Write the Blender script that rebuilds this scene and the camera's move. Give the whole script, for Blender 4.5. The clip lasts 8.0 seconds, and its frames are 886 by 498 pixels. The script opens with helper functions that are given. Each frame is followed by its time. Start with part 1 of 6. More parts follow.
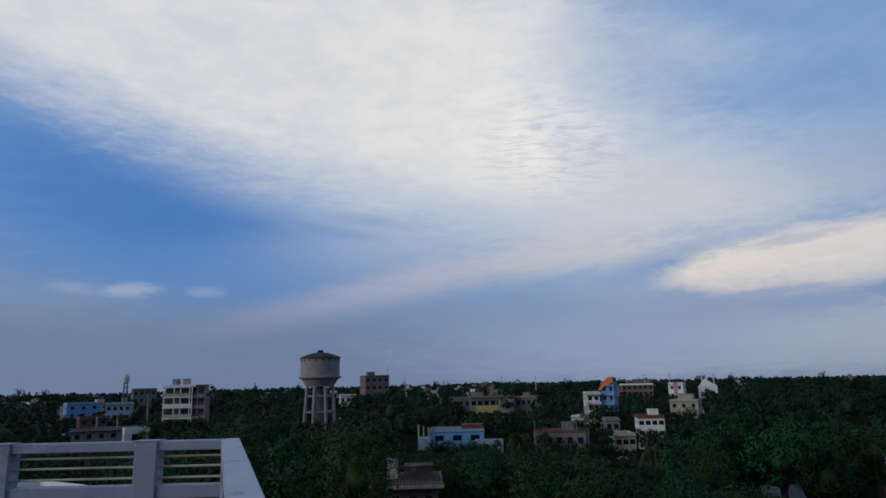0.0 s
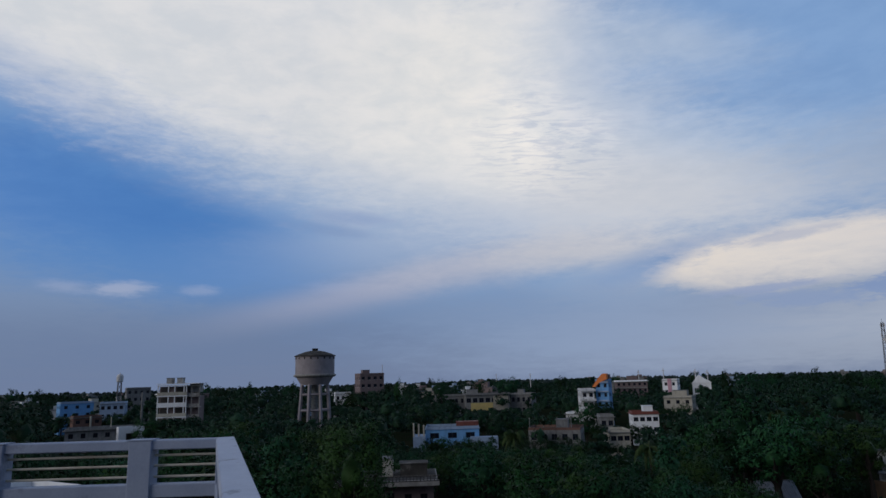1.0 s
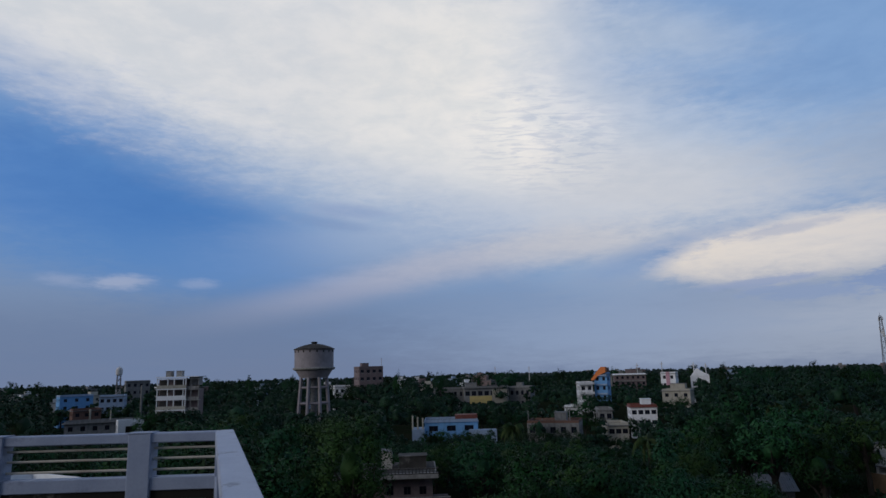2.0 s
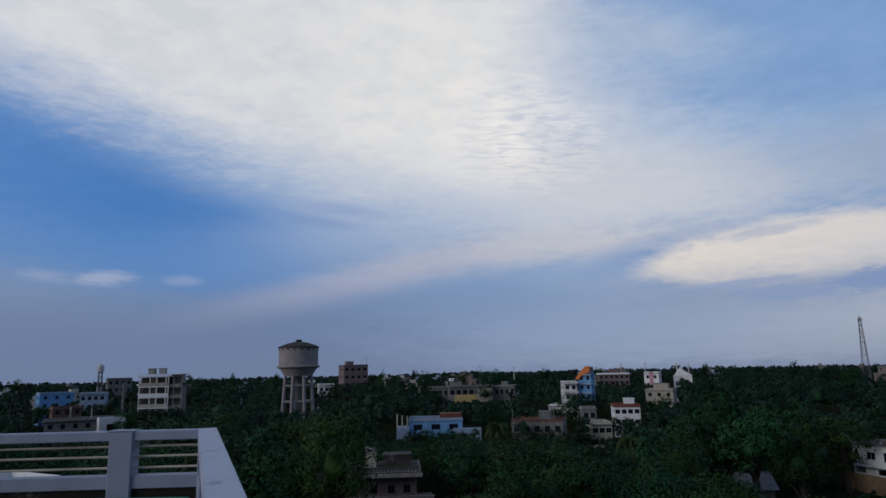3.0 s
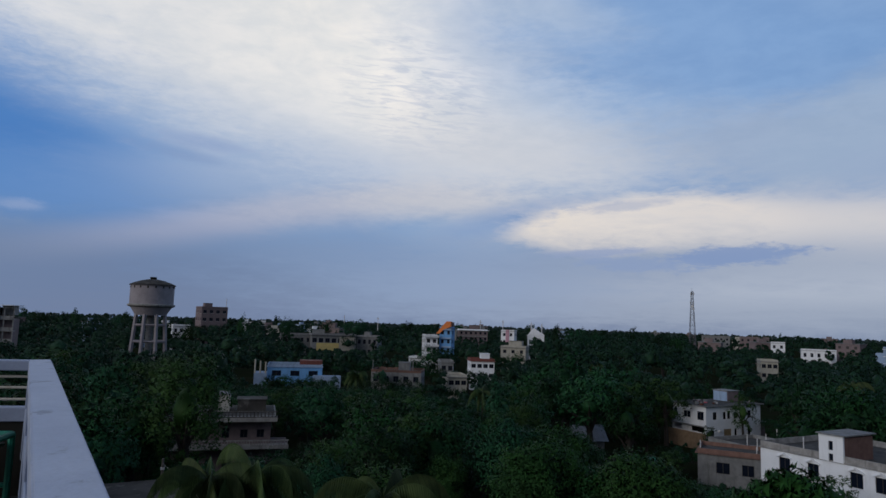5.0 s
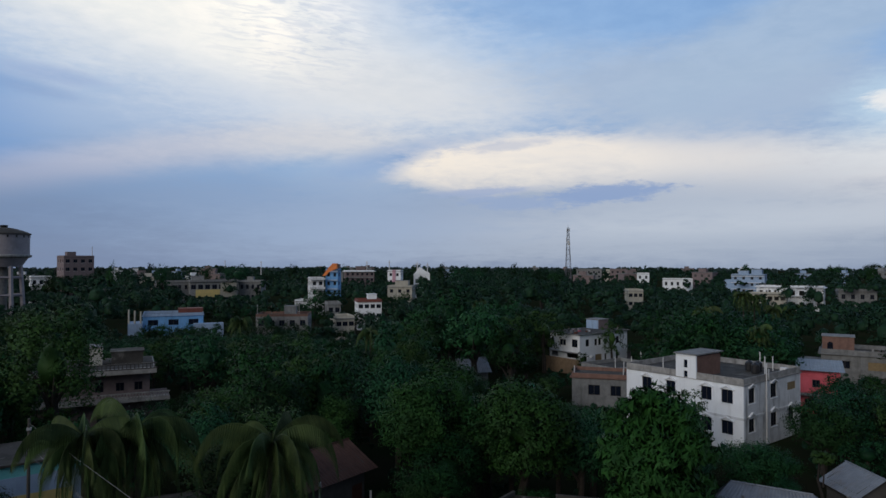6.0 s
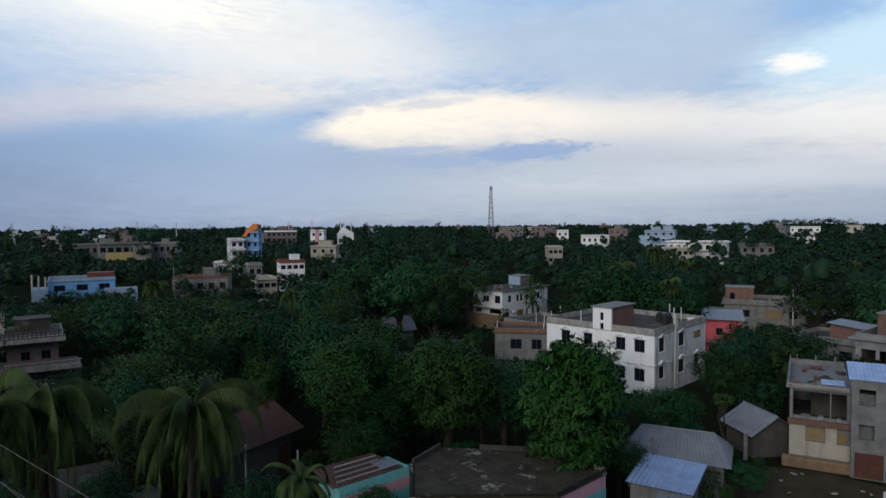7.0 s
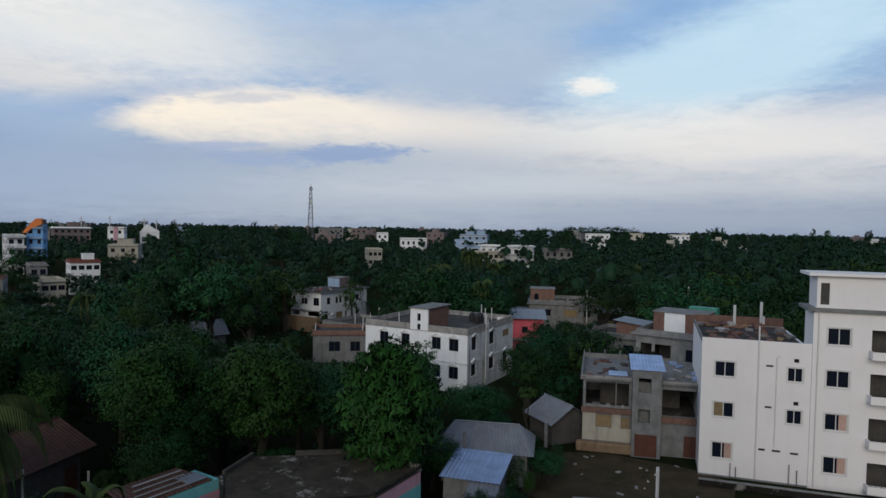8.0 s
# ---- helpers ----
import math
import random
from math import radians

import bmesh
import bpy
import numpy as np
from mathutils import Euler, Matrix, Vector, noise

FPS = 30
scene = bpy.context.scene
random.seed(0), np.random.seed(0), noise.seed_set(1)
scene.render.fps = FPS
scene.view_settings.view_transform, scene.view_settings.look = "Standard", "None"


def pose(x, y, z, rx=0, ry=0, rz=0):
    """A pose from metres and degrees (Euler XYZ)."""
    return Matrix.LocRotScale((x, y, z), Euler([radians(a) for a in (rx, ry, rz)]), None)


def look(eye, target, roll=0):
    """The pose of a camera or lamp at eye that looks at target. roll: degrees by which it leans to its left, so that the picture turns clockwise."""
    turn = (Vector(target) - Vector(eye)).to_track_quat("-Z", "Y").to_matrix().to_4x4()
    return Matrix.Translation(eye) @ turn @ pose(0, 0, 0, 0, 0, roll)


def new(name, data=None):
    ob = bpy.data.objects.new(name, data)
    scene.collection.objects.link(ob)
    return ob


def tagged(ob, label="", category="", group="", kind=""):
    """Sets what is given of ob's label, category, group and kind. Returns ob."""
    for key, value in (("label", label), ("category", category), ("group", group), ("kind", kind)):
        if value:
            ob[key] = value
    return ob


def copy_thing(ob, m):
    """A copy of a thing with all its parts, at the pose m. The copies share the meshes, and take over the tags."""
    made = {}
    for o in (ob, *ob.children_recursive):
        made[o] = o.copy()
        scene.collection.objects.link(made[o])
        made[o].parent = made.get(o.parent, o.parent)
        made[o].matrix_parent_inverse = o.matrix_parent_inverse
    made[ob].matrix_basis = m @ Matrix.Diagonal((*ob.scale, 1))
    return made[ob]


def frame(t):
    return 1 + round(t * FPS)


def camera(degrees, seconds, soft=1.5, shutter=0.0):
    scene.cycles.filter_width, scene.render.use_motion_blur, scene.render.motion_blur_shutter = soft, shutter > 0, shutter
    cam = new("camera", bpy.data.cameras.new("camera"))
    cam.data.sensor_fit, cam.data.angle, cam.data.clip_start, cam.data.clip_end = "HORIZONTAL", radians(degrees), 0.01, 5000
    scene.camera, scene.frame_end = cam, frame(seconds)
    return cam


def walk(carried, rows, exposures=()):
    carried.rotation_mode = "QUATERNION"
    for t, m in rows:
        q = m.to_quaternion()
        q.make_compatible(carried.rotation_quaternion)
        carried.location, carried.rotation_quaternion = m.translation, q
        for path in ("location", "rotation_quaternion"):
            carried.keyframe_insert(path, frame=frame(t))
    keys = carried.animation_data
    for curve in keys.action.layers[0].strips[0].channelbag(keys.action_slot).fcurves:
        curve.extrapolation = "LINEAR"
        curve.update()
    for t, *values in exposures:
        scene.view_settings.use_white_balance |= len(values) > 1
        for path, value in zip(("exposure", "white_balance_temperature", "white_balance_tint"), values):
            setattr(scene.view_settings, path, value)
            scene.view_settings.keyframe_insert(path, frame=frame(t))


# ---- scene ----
cam = camera(68.49, 8.0, soft=1.5)
PATH = [
    (0.0, pose(0, 0, 20, 101.28, 1.33, -0.07)),
    (0.5, pose(0, 0, 20, 101.28, 1.60, -0.24)),
    (1.0, pose(0, 0, 20, 101.06, 1.60, -0.51)),
    (1.5, pose(0, 0, 20, 100.66, 1.60, -0.55)),
    (3.0, pose(0, 0, 20, 100.34, 1.33, -1.90)),
    (3.5, pose(0.0, 0, 20, 99.94, 1.21, -4.11)),
    (4.0, pose(0.005, 0, 19.985, 99.19, 0.54, -6.84)),
    (4.5, pose(0.02, 0, 19.955, 98.53, -2.33, -11.42)),
    (4.7, pose(0.02, 0, 19.955, 96.67, -2.20, -12.71)),
    (5.8, pose(0.04, -0.02, 19.95, 95.50, -0.54, -19.10)),
    (6.0, pose(0.04, -0.02, 19.95, 91.13, -0.08, -23.61)),
    (6.5, pose(0.04, -0.02, 19.95, 88.46, -0.44, -27.06)),
    (7.0, pose(0.04, -0.02, 19.95, 87.49, 0.46, -30.28)),
    (7.5, pose(0.04, -0.02, 19.95, 88.10, -0.23, -38.69)),
    (8.0, pose(0.04, -0.02, 19.95, 87.73, -0.96, -45.99)),
]
EXPOSURES = [(0.0, -0.13, 6750, 10), (4.0, -0.14, 6700, 10), (4.7, -0.12, 6700, 10), (5.5, 0.05, 6850, 9), (6.0, 0.18, 7000, 8), (6.5, 0.40, 7250, 7), (7.0, 0.45, 7300, 7), (7.5, 0.42, 7350, 7), (8.0, 0.29, 7350, 7)]
walk(cam, PATH, EXPOSURES)

# ---- sky and sun ----
def lin(r, g, b):
    """Linear colour from the usual 0 to 255 values."""
    return [((c / 255 + 0.055) / 1.055) ** 2.4 if c > 10 else c / 255 / 12.92 for c in (r, g, b)] + [1.0]


def put(tree, socket, value):
    if isinstance(value, bpy.types.NodeSocket):
        tree.links.new(value, socket)
    else:
        socket.default_value = value


def calc(tree, op, a, b=0.0, c=0.0):
    node = tree.nodes.new("ShaderNodeMath")
    node.operation = op
    for socket, value in zip(node.inputs, (a, b, c)):
        put(tree, socket, value)
    return node.outputs[0]


def blend(tree, factor, a, b, how="MIX"):
    node = tree.nodes.new("ShaderNodeMix")
    node.data_type, node.blend_type = "RGBA", how
    put(tree, node.inputs[0], factor)
    put(tree, node.inputs[6], a)
    put(tree, node.inputs[7], b)
    return node.outputs[2]


def smooth(tree, value, a, b, lo=0.0, hi=1.0):
    node = tree.nodes.new("ShaderNodeMapRange")
    node.interpolation_type = "SMOOTHSTEP"
    for socket, v in zip(node.inputs, (value, a, b, lo, hi)):
        put(tree, socket, v)
    return node.outputs[0]


def noisy(tree, vector, scale, detail=4.0, rough=0.55, warp=0.0):
    node = tree.nodes.new("ShaderNodeTexNoise")
    if vector is not None:
        tree.links.new(vector, node.inputs["Vector"])
    node.inputs["Scale"].default_value, node.inputs["Detail"].default_value = scale, detail
    node.inputs["Roughness"].default_value, node.inputs["Distortion"].default_value = rough, warp
    return node.outputs["Fac"]


SUN_AZ, SUN_EL = -118.0, 21.0  # degrees to the right of straight ahead, and above the horizon
world = bpy.data.worlds.new("sky")
scene.world = world
world.use_nodes = True
wt = world.node_tree
wt.nodes.clear()
coord = wt.nodes.new("ShaderNodeTexCoord")
split = wt.nodes.new("ShaderNodeSeparateXYZ")
wt.links.new(coord.outputs["Generated"], split.inputs[0])
dx, dy, dz = split.outputs
# streets of ripples: the sky's direction laid on a flat layer of cloud
up = calc(wt, "ADD", calc(wt, "MAXIMUM", dz, 0.0), 0.10)
flat = wt.nodes.new("ShaderNodeCombineXYZ")
wt.links.new(calc(wt, "DIVIDE", dx, up), flat.inputs[0])
wt.links.new(calc(wt, "DIVIDE", dy, up), flat.inputs[1])
layer = flat.outputs[0]
wisps = noisy(wt, layer, 1.1, 7.0, 0.62, 0.6)
broad = noisy(wt, layer, 0.45, 4.0, 0.55, 0.3)
ripples = noisy(wt, layer, 6.5, 4.0, 0.62, 0.25)
az = calc(wt, "MULTIPLY", calc(wt, "ARCTAN2", dx, dy), 180 / math.pi)
el = calc(wt, "MULTIPLY", calc(wt, "ARCSINE", dz), 180 / math.pi)
fray = calc(wt, "ADD", calc(wt, "MULTIPLY", calc(wt, "SUBTRACT", wisps, 0.5), 1.0), calc(wt, "MULTIPLY", calc(wt, "SUBTRACT", ripples, 0.5), 0.25))
spread = wt.nodes.new("ShaderNodeCombineXYZ")
wt.links.new(calc(wt, "MULTIPLY", az, 0.10), spread.inputs[0])
wt.links.new(calc(wt, "MULTIPLY", el, 0.34), spread.inputs[1])
ragged = noisy(wt, spread.outputs[0], 1.5, 7.0, 0.62, 0.5)
fray = calc(wt, "ADD", fray, calc(wt, "MULTIPLY", calc(wt, "SUBTRACT", ragged, 0.5), 0.6))
tatter = calc(wt, "MULTIPLY", calc(wt, "SUBTRACT", noisy(wt, spread.outputs[0], 5.5, 7.0, 0.66, 0.3), 0.5), 2.2)
air = wt.nodes.new("ShaderNodeTexSky")
air.sky_type, air.sun_disc = "NISHITA", False
air.sun_elevation, air.sun_rotation = radians(SUN_EL), radians(SUN_AZ)
air.air_density, air.dust_density, air.ozone_density = 1.0, 1.5, 2.0
clear = blend(wt, 1.0, air.outputs[0], (0.10, 0.10, 0.10, 1), "MULTIPLY")
haze = blend(wt, smooth(wt, el, 1.0, 16.0), lin(116, 134, 170), lin(124, 163, 214))
haze = blend(wt, smooth(wt, el, 32.0, 55.0), haze, lin(46, 68, 108))
haze = blend(wt, smooth(wt, dy, 0.0, -0.5, 0.0, 0.75), haze, lin(58, 70, 98))
paint = blend(wt, 0.9, clear, haze)
# thin high cloud over the rest of the sky
paint = blend(wt, calc(wt, "MULTIPLY", smooth(wt, broad, 0.42, 0.62), smooth(wt, el, 4.0, 30.0, 0.0, 0.4)), paint, lin(176, 186, 204))


def cloud(a0, e0, wide, high, turn, soft, dense, r, g, b):
    """One bank of cloud or gap between banks: its middle, half sizes and tilt in degrees, and its colour."""
    global paint
    c, s = math.cos(radians(turn)), math.sin(radians(turn))
    x = calc(wt, "SUBTRACT", az, a0)
    y = calc(wt, "SUBTRACT", el, e0)
    u = calc(wt, "MULTIPLY_ADD", x, c / wide, calc(wt, "MULTIPLY", y, s / wide))
    v = calc(wt, "MULTIPLY_ADD", x, -s / high, calc(wt, "MULTIPLY", y, c / high))
    d = calc(wt, "SQRT", calc(wt, "MULTIPLY_ADD", u, u, calc(wt, "MULTIPLY", v, v)))
    if high < 1.2:
        edge = calc(wt, "ADD", fray, tatter)
    else:
        edge = calc(wt, "MULTIPLY_ADD", tatter, 0.24, calc(wt, "MULTIPLY", fray, 0.55 if high > 4.5 else 0.9))
    d = calc(wt, "ADD", d, edge)
    paint = blend(wt, smooth(wt, d, 1.0 + soft, 1.0 - soft, 0.0, dense), paint, lin(r, g, b))


cloud(-24.8, 13.8, 15.8, 5.8, -15.0, 0.6, 0.85, 84, 136, 200)
cloud(-33.0, 14.6, 11.3, 3.8, -12.0, 0.6, 0.6, 84, 132, 200)
cloud(-22.5, 13.6, 8.5, 3.4, -12.0, 0.9, 0.6, 68, 122, 192)
cloud(-14.0, 29.0, 35.0, 10.4, -13.5, 0.42, 0.95, 229, 231, 236)
cloud(-37.0, 31.0, 18.0, 6.8, -12.0, 0.5, 0.9, 220, 224, 231)
cloud(-33.5, 22.6, 9.0, 1.8, -16.0, 0.9, 0.4, 170, 186, 218)
cloud(-0.1, 21.9, 20.1, 7.4, -16.0, 0.6, 0.8, 218, 222, 229)
cloud(10.1, 18.1, 16.9, 5.4, -12.0, 0.6, 0.85, 230, 232, 236)
cloud(12.2, 19.4, 5.2, 3.2, 0.0, 0.8, 0.85, 252, 248, 244)
cloud(8.6, 23.8, 4.6, 6.4, -8.0, 0.9, 0.8, 252, 249, 246)
cloud(-7.0, 15.6, 15.3, 2.7, -8.0, 0.7, 0.5, 184, 199, 222)
cloud(1.6, 12.1, 16.8, 2.6, 5.0, 0.8, 0.5, 176, 192, 219)
cloud(3.2, 27.4, 10.7, 5.7, 10.0, 0.8, 0.6, 236, 236, 236)
cloud(26.0, 23.4, 15.9, 7.5, -10.0, 0.6, 0.55, 142, 174, 217)
cloud(34.6, 25.1, 11.7, 4.9, -10.0, 0.6, 0.6, 126, 164, 214)
cloud(21.2, 26.7, 6.6, 1.6, -15.0, 0.9, 0.5, 190, 204, 224)
cloud(28.6, 16.7, 12.0, 2.6, -6.0, 0.8, 0.5, 176, 196, 224)
cloud(20.5, 15.1, 11.6, 2.8, -10.0, 0.8, 0.5, 200, 208, 222)
cloud(7.5, 6.3, 15.5, 2.6, 4.0, 0.6, 0.6, 132, 164, 208)
cloud(14.5, 7.6, 6.6, 2.2, -10.0, 0.6, 0.6, 148, 174, 210)
cloud(-8.0, 6.9, 10.5, 1.25, 13.0, 0.9, 0.5, 178, 180, 202)
cloud(5.0, 9.6, 9.5, 1.4, 8.0, 0.9, 0.5, 194, 196, 210)
cloud(14.0, 10.4, 7.5, 1.4, 0.0, 0.9, 0.55, 208, 208, 214)
cloud(-24.0, 9.6, 12.0, 2.0, 0.0, 0.8, 0.5, 90, 138, 200)
cloud(26.6, 8.1, 7.3, 2.35, -2.0, 0.22, 0.92, 236, 228, 220)
cloud(33.6, 8.8, 8.6, 2.3, -3.0, 0.35, 0.9, 234, 227, 221)
cloud(24.6, 10.5, 4.4, 0.55, 5.0, 0.5, 0.6, 158, 176, 208)
cloud(42.0, 8.8, 9.5, 1.7, -3.0, 0.7, 0.7, 228, 222, 219)
cloud(44.7, 13.6, 15.2, 3.6, -6.0, 0.5, 0.85, 158, 177, 206)
cloud(52.4, 17.5, 12.2, 3.2, 18.0, 0.45, 0.8, 156, 178, 208)
cloud(21.2, 14.2, 11.6, 3.0, -8.0, 0.8, 0.5, 206, 210, 220)
cloud(69.6, 13.0, 14.8, 4.0, 16.0, 0.5, 0.85, 180, 209, 235)
cloud(58.5, 11.65, 1.5, 0.6, -4.0, 0.6, 0.65, 236, 233, 234)
cloud(56.5, 7.2, 28.1, 2.5, -2.0, 0.8, 0.6, 214, 212, 216)
cloud(74.7, 7.2, 16.5, 2.6, 0.0, 0.7, 0.6, 218, 220, 228)
cloud(73.7, 5.1, 4.8, 0.4, 0.0, 0.8, 0.4, 176, 186, 208)
cloud(62.8, 3.3, 34.6, 1.3, 0.0, 0.8, 0.7, 186, 194, 210)
cloud(22.4, 2.9, 14.7, 2.4, 4.0, 0.8, 0.65, 150, 167, 198)
cloud(36.0, 4.4, 17.0, 3.4, 2.0, 0.9, 0.5, 188, 198, 214)
cloud(43.0, 3.0, 14.0, 2.4, 0.0, 0.8, 0.65, 176, 188, 208)
cloud(60.9, 0.9, 36.3, 1.4, 0.0, 0.9, 0.7, 152, 166, 190)
cloud(-13.2, 3.0, 43.1, 2.6, 2.0, 0.9, 0.7, 107, 129, 167)
cloud(13.0, 3.6, 13.0, 2.8, 3.0, 0.9, 0.5, 152, 174, 208)
cloud(-7.2, 13.9, 3.4, 0.5, -6.0, 0.7, 0.5, 132, 158, 204)
cloud(-25.6, 7.5, 1.9, 0.5, 3.0, 0.7, 0.6, 176, 186, 212)
cloud(-29.6, 7.5, 1.6, 0.4, -4.0, 0.8, 0.5, 156, 172, 206)
cloud(-19.9, 7.5, 1.2, 0.35, 0.0, 0.8, 0.45, 160, 176, 210)
cloud(19.0, 8.9, 4.5, 1.0, 14.0, 0.7, 0.5, 128, 158, 204)
cloud(29.0, 10.1, 4.0, 0.35, 5.0, 0.7, 0.55, 160, 174, 204)
cloud(37.6, 5.8, 5.4, 0.75, 3.0, 0.35, 0.85, 126, 151, 196)
cloud(30.5, 5.2, 4.6, 0.6, -2.0, 0.4, 0.7, 136, 158, 198)
cloud(27.0, 6.1, 4.2, 0.35, 4.0, 0.6, 0.7, 140, 160, 200)
cloud(-9.0, 12.8, 3.0, 0.5, -8.0, 0.8, 0.45, 118, 148, 196)
# fine ripples where the bank is thinnest
lines = wt.nodes.new("ShaderNodeMapping")
lines.inputs["Rotation"].default_value, lines.inputs["Scale"].default_value = (0, 0, 0.5), (0.55, 1.5, 1.0)
wt.links.new(layer, lines.inputs["Vector"])
comb = noisy(wt, lines.outputs[0], 19.0, 3.0, 0.6, 0.9)
near_x = calc(wt, "MULTIPLY", calc(wt, "SUBTRACT", az, 11.0), 0.10)
near_y = calc(wt, "MULTIPLY", calc(wt, "SUBTRACT", el, 20.0), 0.15)
thin = smooth(wt, calc(wt, "SQRT", calc(wt, "MULTIPLY_ADD", near_x, near_x, calc(wt, "MULTIPLY", near_y, near_y))), 1.1, 0.2)
paint = blend(wt, calc(wt, "MULTIPLY", thin, smooth(wt, comb, 0.44, 0.66, 0.0, 0.4)), paint, lin(166, 182, 212))
paint = blend(wt, 1.0, paint, blend(wt, smooth(wt, el, 9.0, 22.0), (1, 1, 1, 1), blend(wt, smooth(wt, ripples, 0.3, 0.7), (0.91, 0.94, 0.97, 1), (1.05, 1.04, 1.03, 1))), "MULTIPLY")
glow = wt.nodes.new("ShaderNodeBackground")
wt.links.new(paint, glow.inputs[0])
glow.inputs[1].default_value = 1.0
wt.links.new(glow.outputs[0], wt.nodes.new("ShaderNodeOutputWorld").inputs[0])

sun = new("sun", bpy.data.lights.new("sun", "SUN"))
sun.data.energy, sun.data.angle, sun.data.color = 0.95, radians(36), (1.0, 0.96, 0.94)
a, e = radians(SUN_AZ), radians(SUN_EL)
sun.matrix_world = look((300 * math.sin(a) * math.cos(e), 300 * math.cos(a) * math.cos(e), 300 * math.sin(e)), (0, 0, 0))


# ---- materials ----
def surface(name, base, other, size=0.6, rough=0.8, bump=0.15, grain=25.0, shift=0.0, streak=None, streaks=0.5, patch=None, metal=0.0, gloss=0.3):
    """A weathered surface: two colours in patches of that size in metres, a fine grain, rain streaks and stains of their own colour."""
    m = bpy.data.materials.new(name)
    m.use_nodes = True
    t = m.node_tree
    bsdf = t.nodes["Principled BSDF"]
    place = t.nodes.new("ShaderNodeTexCoord").outputs["Object"]
    big = noisy(t, place, 1.0 / size, 5.0, 0.6, 0.4)
    small = noisy(t, place, grain, 3.0, 0.6)
    colour = blend(t, smooth(t, big, 0.3, 0.7), (*base, 1), (*other, 1))
    if streak:
        stretch = t.nodes.new("ShaderNodeMapping")
        stretch.inputs["Scale"].default_value = (1.3, 1.3, 0.2)
        t.links.new(place, stretch.inputs["Vector"])
        runs = noisy(t, stretch.outputs[0], 1.0, 6.0, 0.65, 0.3)
        colour = blend(t, smooth(t, runs, 0.5, 0.72, 0.0, streaks), colour, (*streak, 1))
    if patch:
        spots = noisy(t, place, 0.6 / size, 7.0, 0.72, 0.2)
        colour = blend(t, smooth(t, spots, 0.56, 0.63, 0.0, 0.8), colour, (*patch, 1))
    if shift:
        rand = t.nodes.new("ShaderNodeObjectInfo").outputs["Random"]
        hue = t.nodes.new("ShaderNodeHueSaturation")
        t.links.new(smooth(t, rand, 0.0, 1.0, 1.0 - shift, 1.0 + shift), hue.inputs["Value"])
        t.links.new(colour, hue.inputs["Color"])
        colour = hue.outputs[0]
    colour = blend(t, smooth(t, small, 0.2, 0.8, 0.0, 0.22), colour, (base[0] * 0.55, base[1] * 0.55, base[2] * 0.55, 1))
    t.links.new(colour, bsdf.inputs["Base Color"])
    bsdf.inputs["Roughness"].default_value, bsdf.inputs["Metallic"].default_value = rough, metal
    bsdf.inputs["Specular IOR Level"].default_value = gloss
    if bump:
        node = t.nodes.new("ShaderNodeBump")
        node.inputs["Strength"].default_value, node.inputs["Distance"].default_value = bump, 0.02
        t.links.new(small, node.inputs["Height"])
        t.links.new(node.outputs[0], bsdf.inputs["Normal"])
    return m


def leaves(name, dark, light, shift=0.5, size=0.7, single=0.4):
    """Foliage: its colour runs from leaf to leaf and from tree to tree, and a little light shines through."""
    m = bpy.data.materials.new(name)
    m.use_nodes = True
    t = m.node_tree
    bsdf = t.nodes["Principled BSDF"]
    leaf = t.nodes.new("ShaderNodeNewGeometry").outputs["Random Per Island"]
    tree = t.nodes.new("ShaderNodeObjectInfo").outputs["Random"]
    place = t.nodes.new("ShaderNodeTexCoord").outputs["Object"]
    clump = noisy(t, place, size, 3.0)
    mixer = calc(t, "ADD", calc(t, "MULTIPLY", leaf, single), calc(t, "MULTIPLY", smooth(t, clump, 0.3, 0.7), 1.0 - single))
    colour = blend(t, mixer, (*dark, 1), (*light, 1))
    hue = t.nodes.new("ShaderNodeHueSaturation")
    t.links.new(smooth(t, tree, 0.0, 1.0, 1.0 - shift, 1.0 + shift), hue.inputs["Value"])
    turn = t.nodes.new("ShaderNodeMath")
    turn.operation = "MULTIPLY_ADD"
    t.links.new(tree, turn.inputs[0])
    turn.inputs[1].default_value, turn.inputs[2].default_value = 0.12 * shift, 0.5 - 0.064 * shift
    t.links.new(turn.outputs[0], hue.inputs["Hue"])
    t.links.new(colour, hue.inputs["Color"])
    t.links.new(hue.outputs[0], bsdf.inputs["Base Color"])
    bsdf.inputs["Roughness"].default_value = 0.65
    bsdf.inputs["Specular IOR Level"].default_value = 0.15
    return m


def sheet_metal(name, base, rust, rusty=0.3, rough=0.5, wave=0.0):
    """Corrugated sheet with rust; the waves are in the mesh."""
    return surface(name, base, tuple(c * 0.75 for c in base), 0.9, rough, 0.05, 12.0, 0.12, streak=rust, streaks=rusty)


stained_band = surface("stained_grey_whitewash", (0.36, 0.35, 0.33), (0.22, 0.21, 0.20), 0.8, 0.9, 0.2, 10, 0.05, streak=(0.09, 0.085, 0.08), streaks=0.7)
tower_wall = surface("tower_concrete", (0.34, 0.31, 0.325), (0.26, 0.235, 0.25), 2.2, 0.85, 0.1, 8, 0.0, streak=(0.20, 0.19, 0.19), streaks=0.6)
white_wall = surface("white_paint", (0.84, 0.86, 0.88), (0.79, 0.81, 0.83), 1.5, 0.75, 0.1, 20, 0.04, streak=(0.46, 0.45, 0.44), streaks=0.3)
clean_white = surface("fresh_white_paint", (0.87, 0.845, 0.835), (0.83, 0.805, 0.795), 2.5, 0.7, 0.06, 18, 0.0, streak=(0.6, 0.57, 0.55), streaks=0.12)
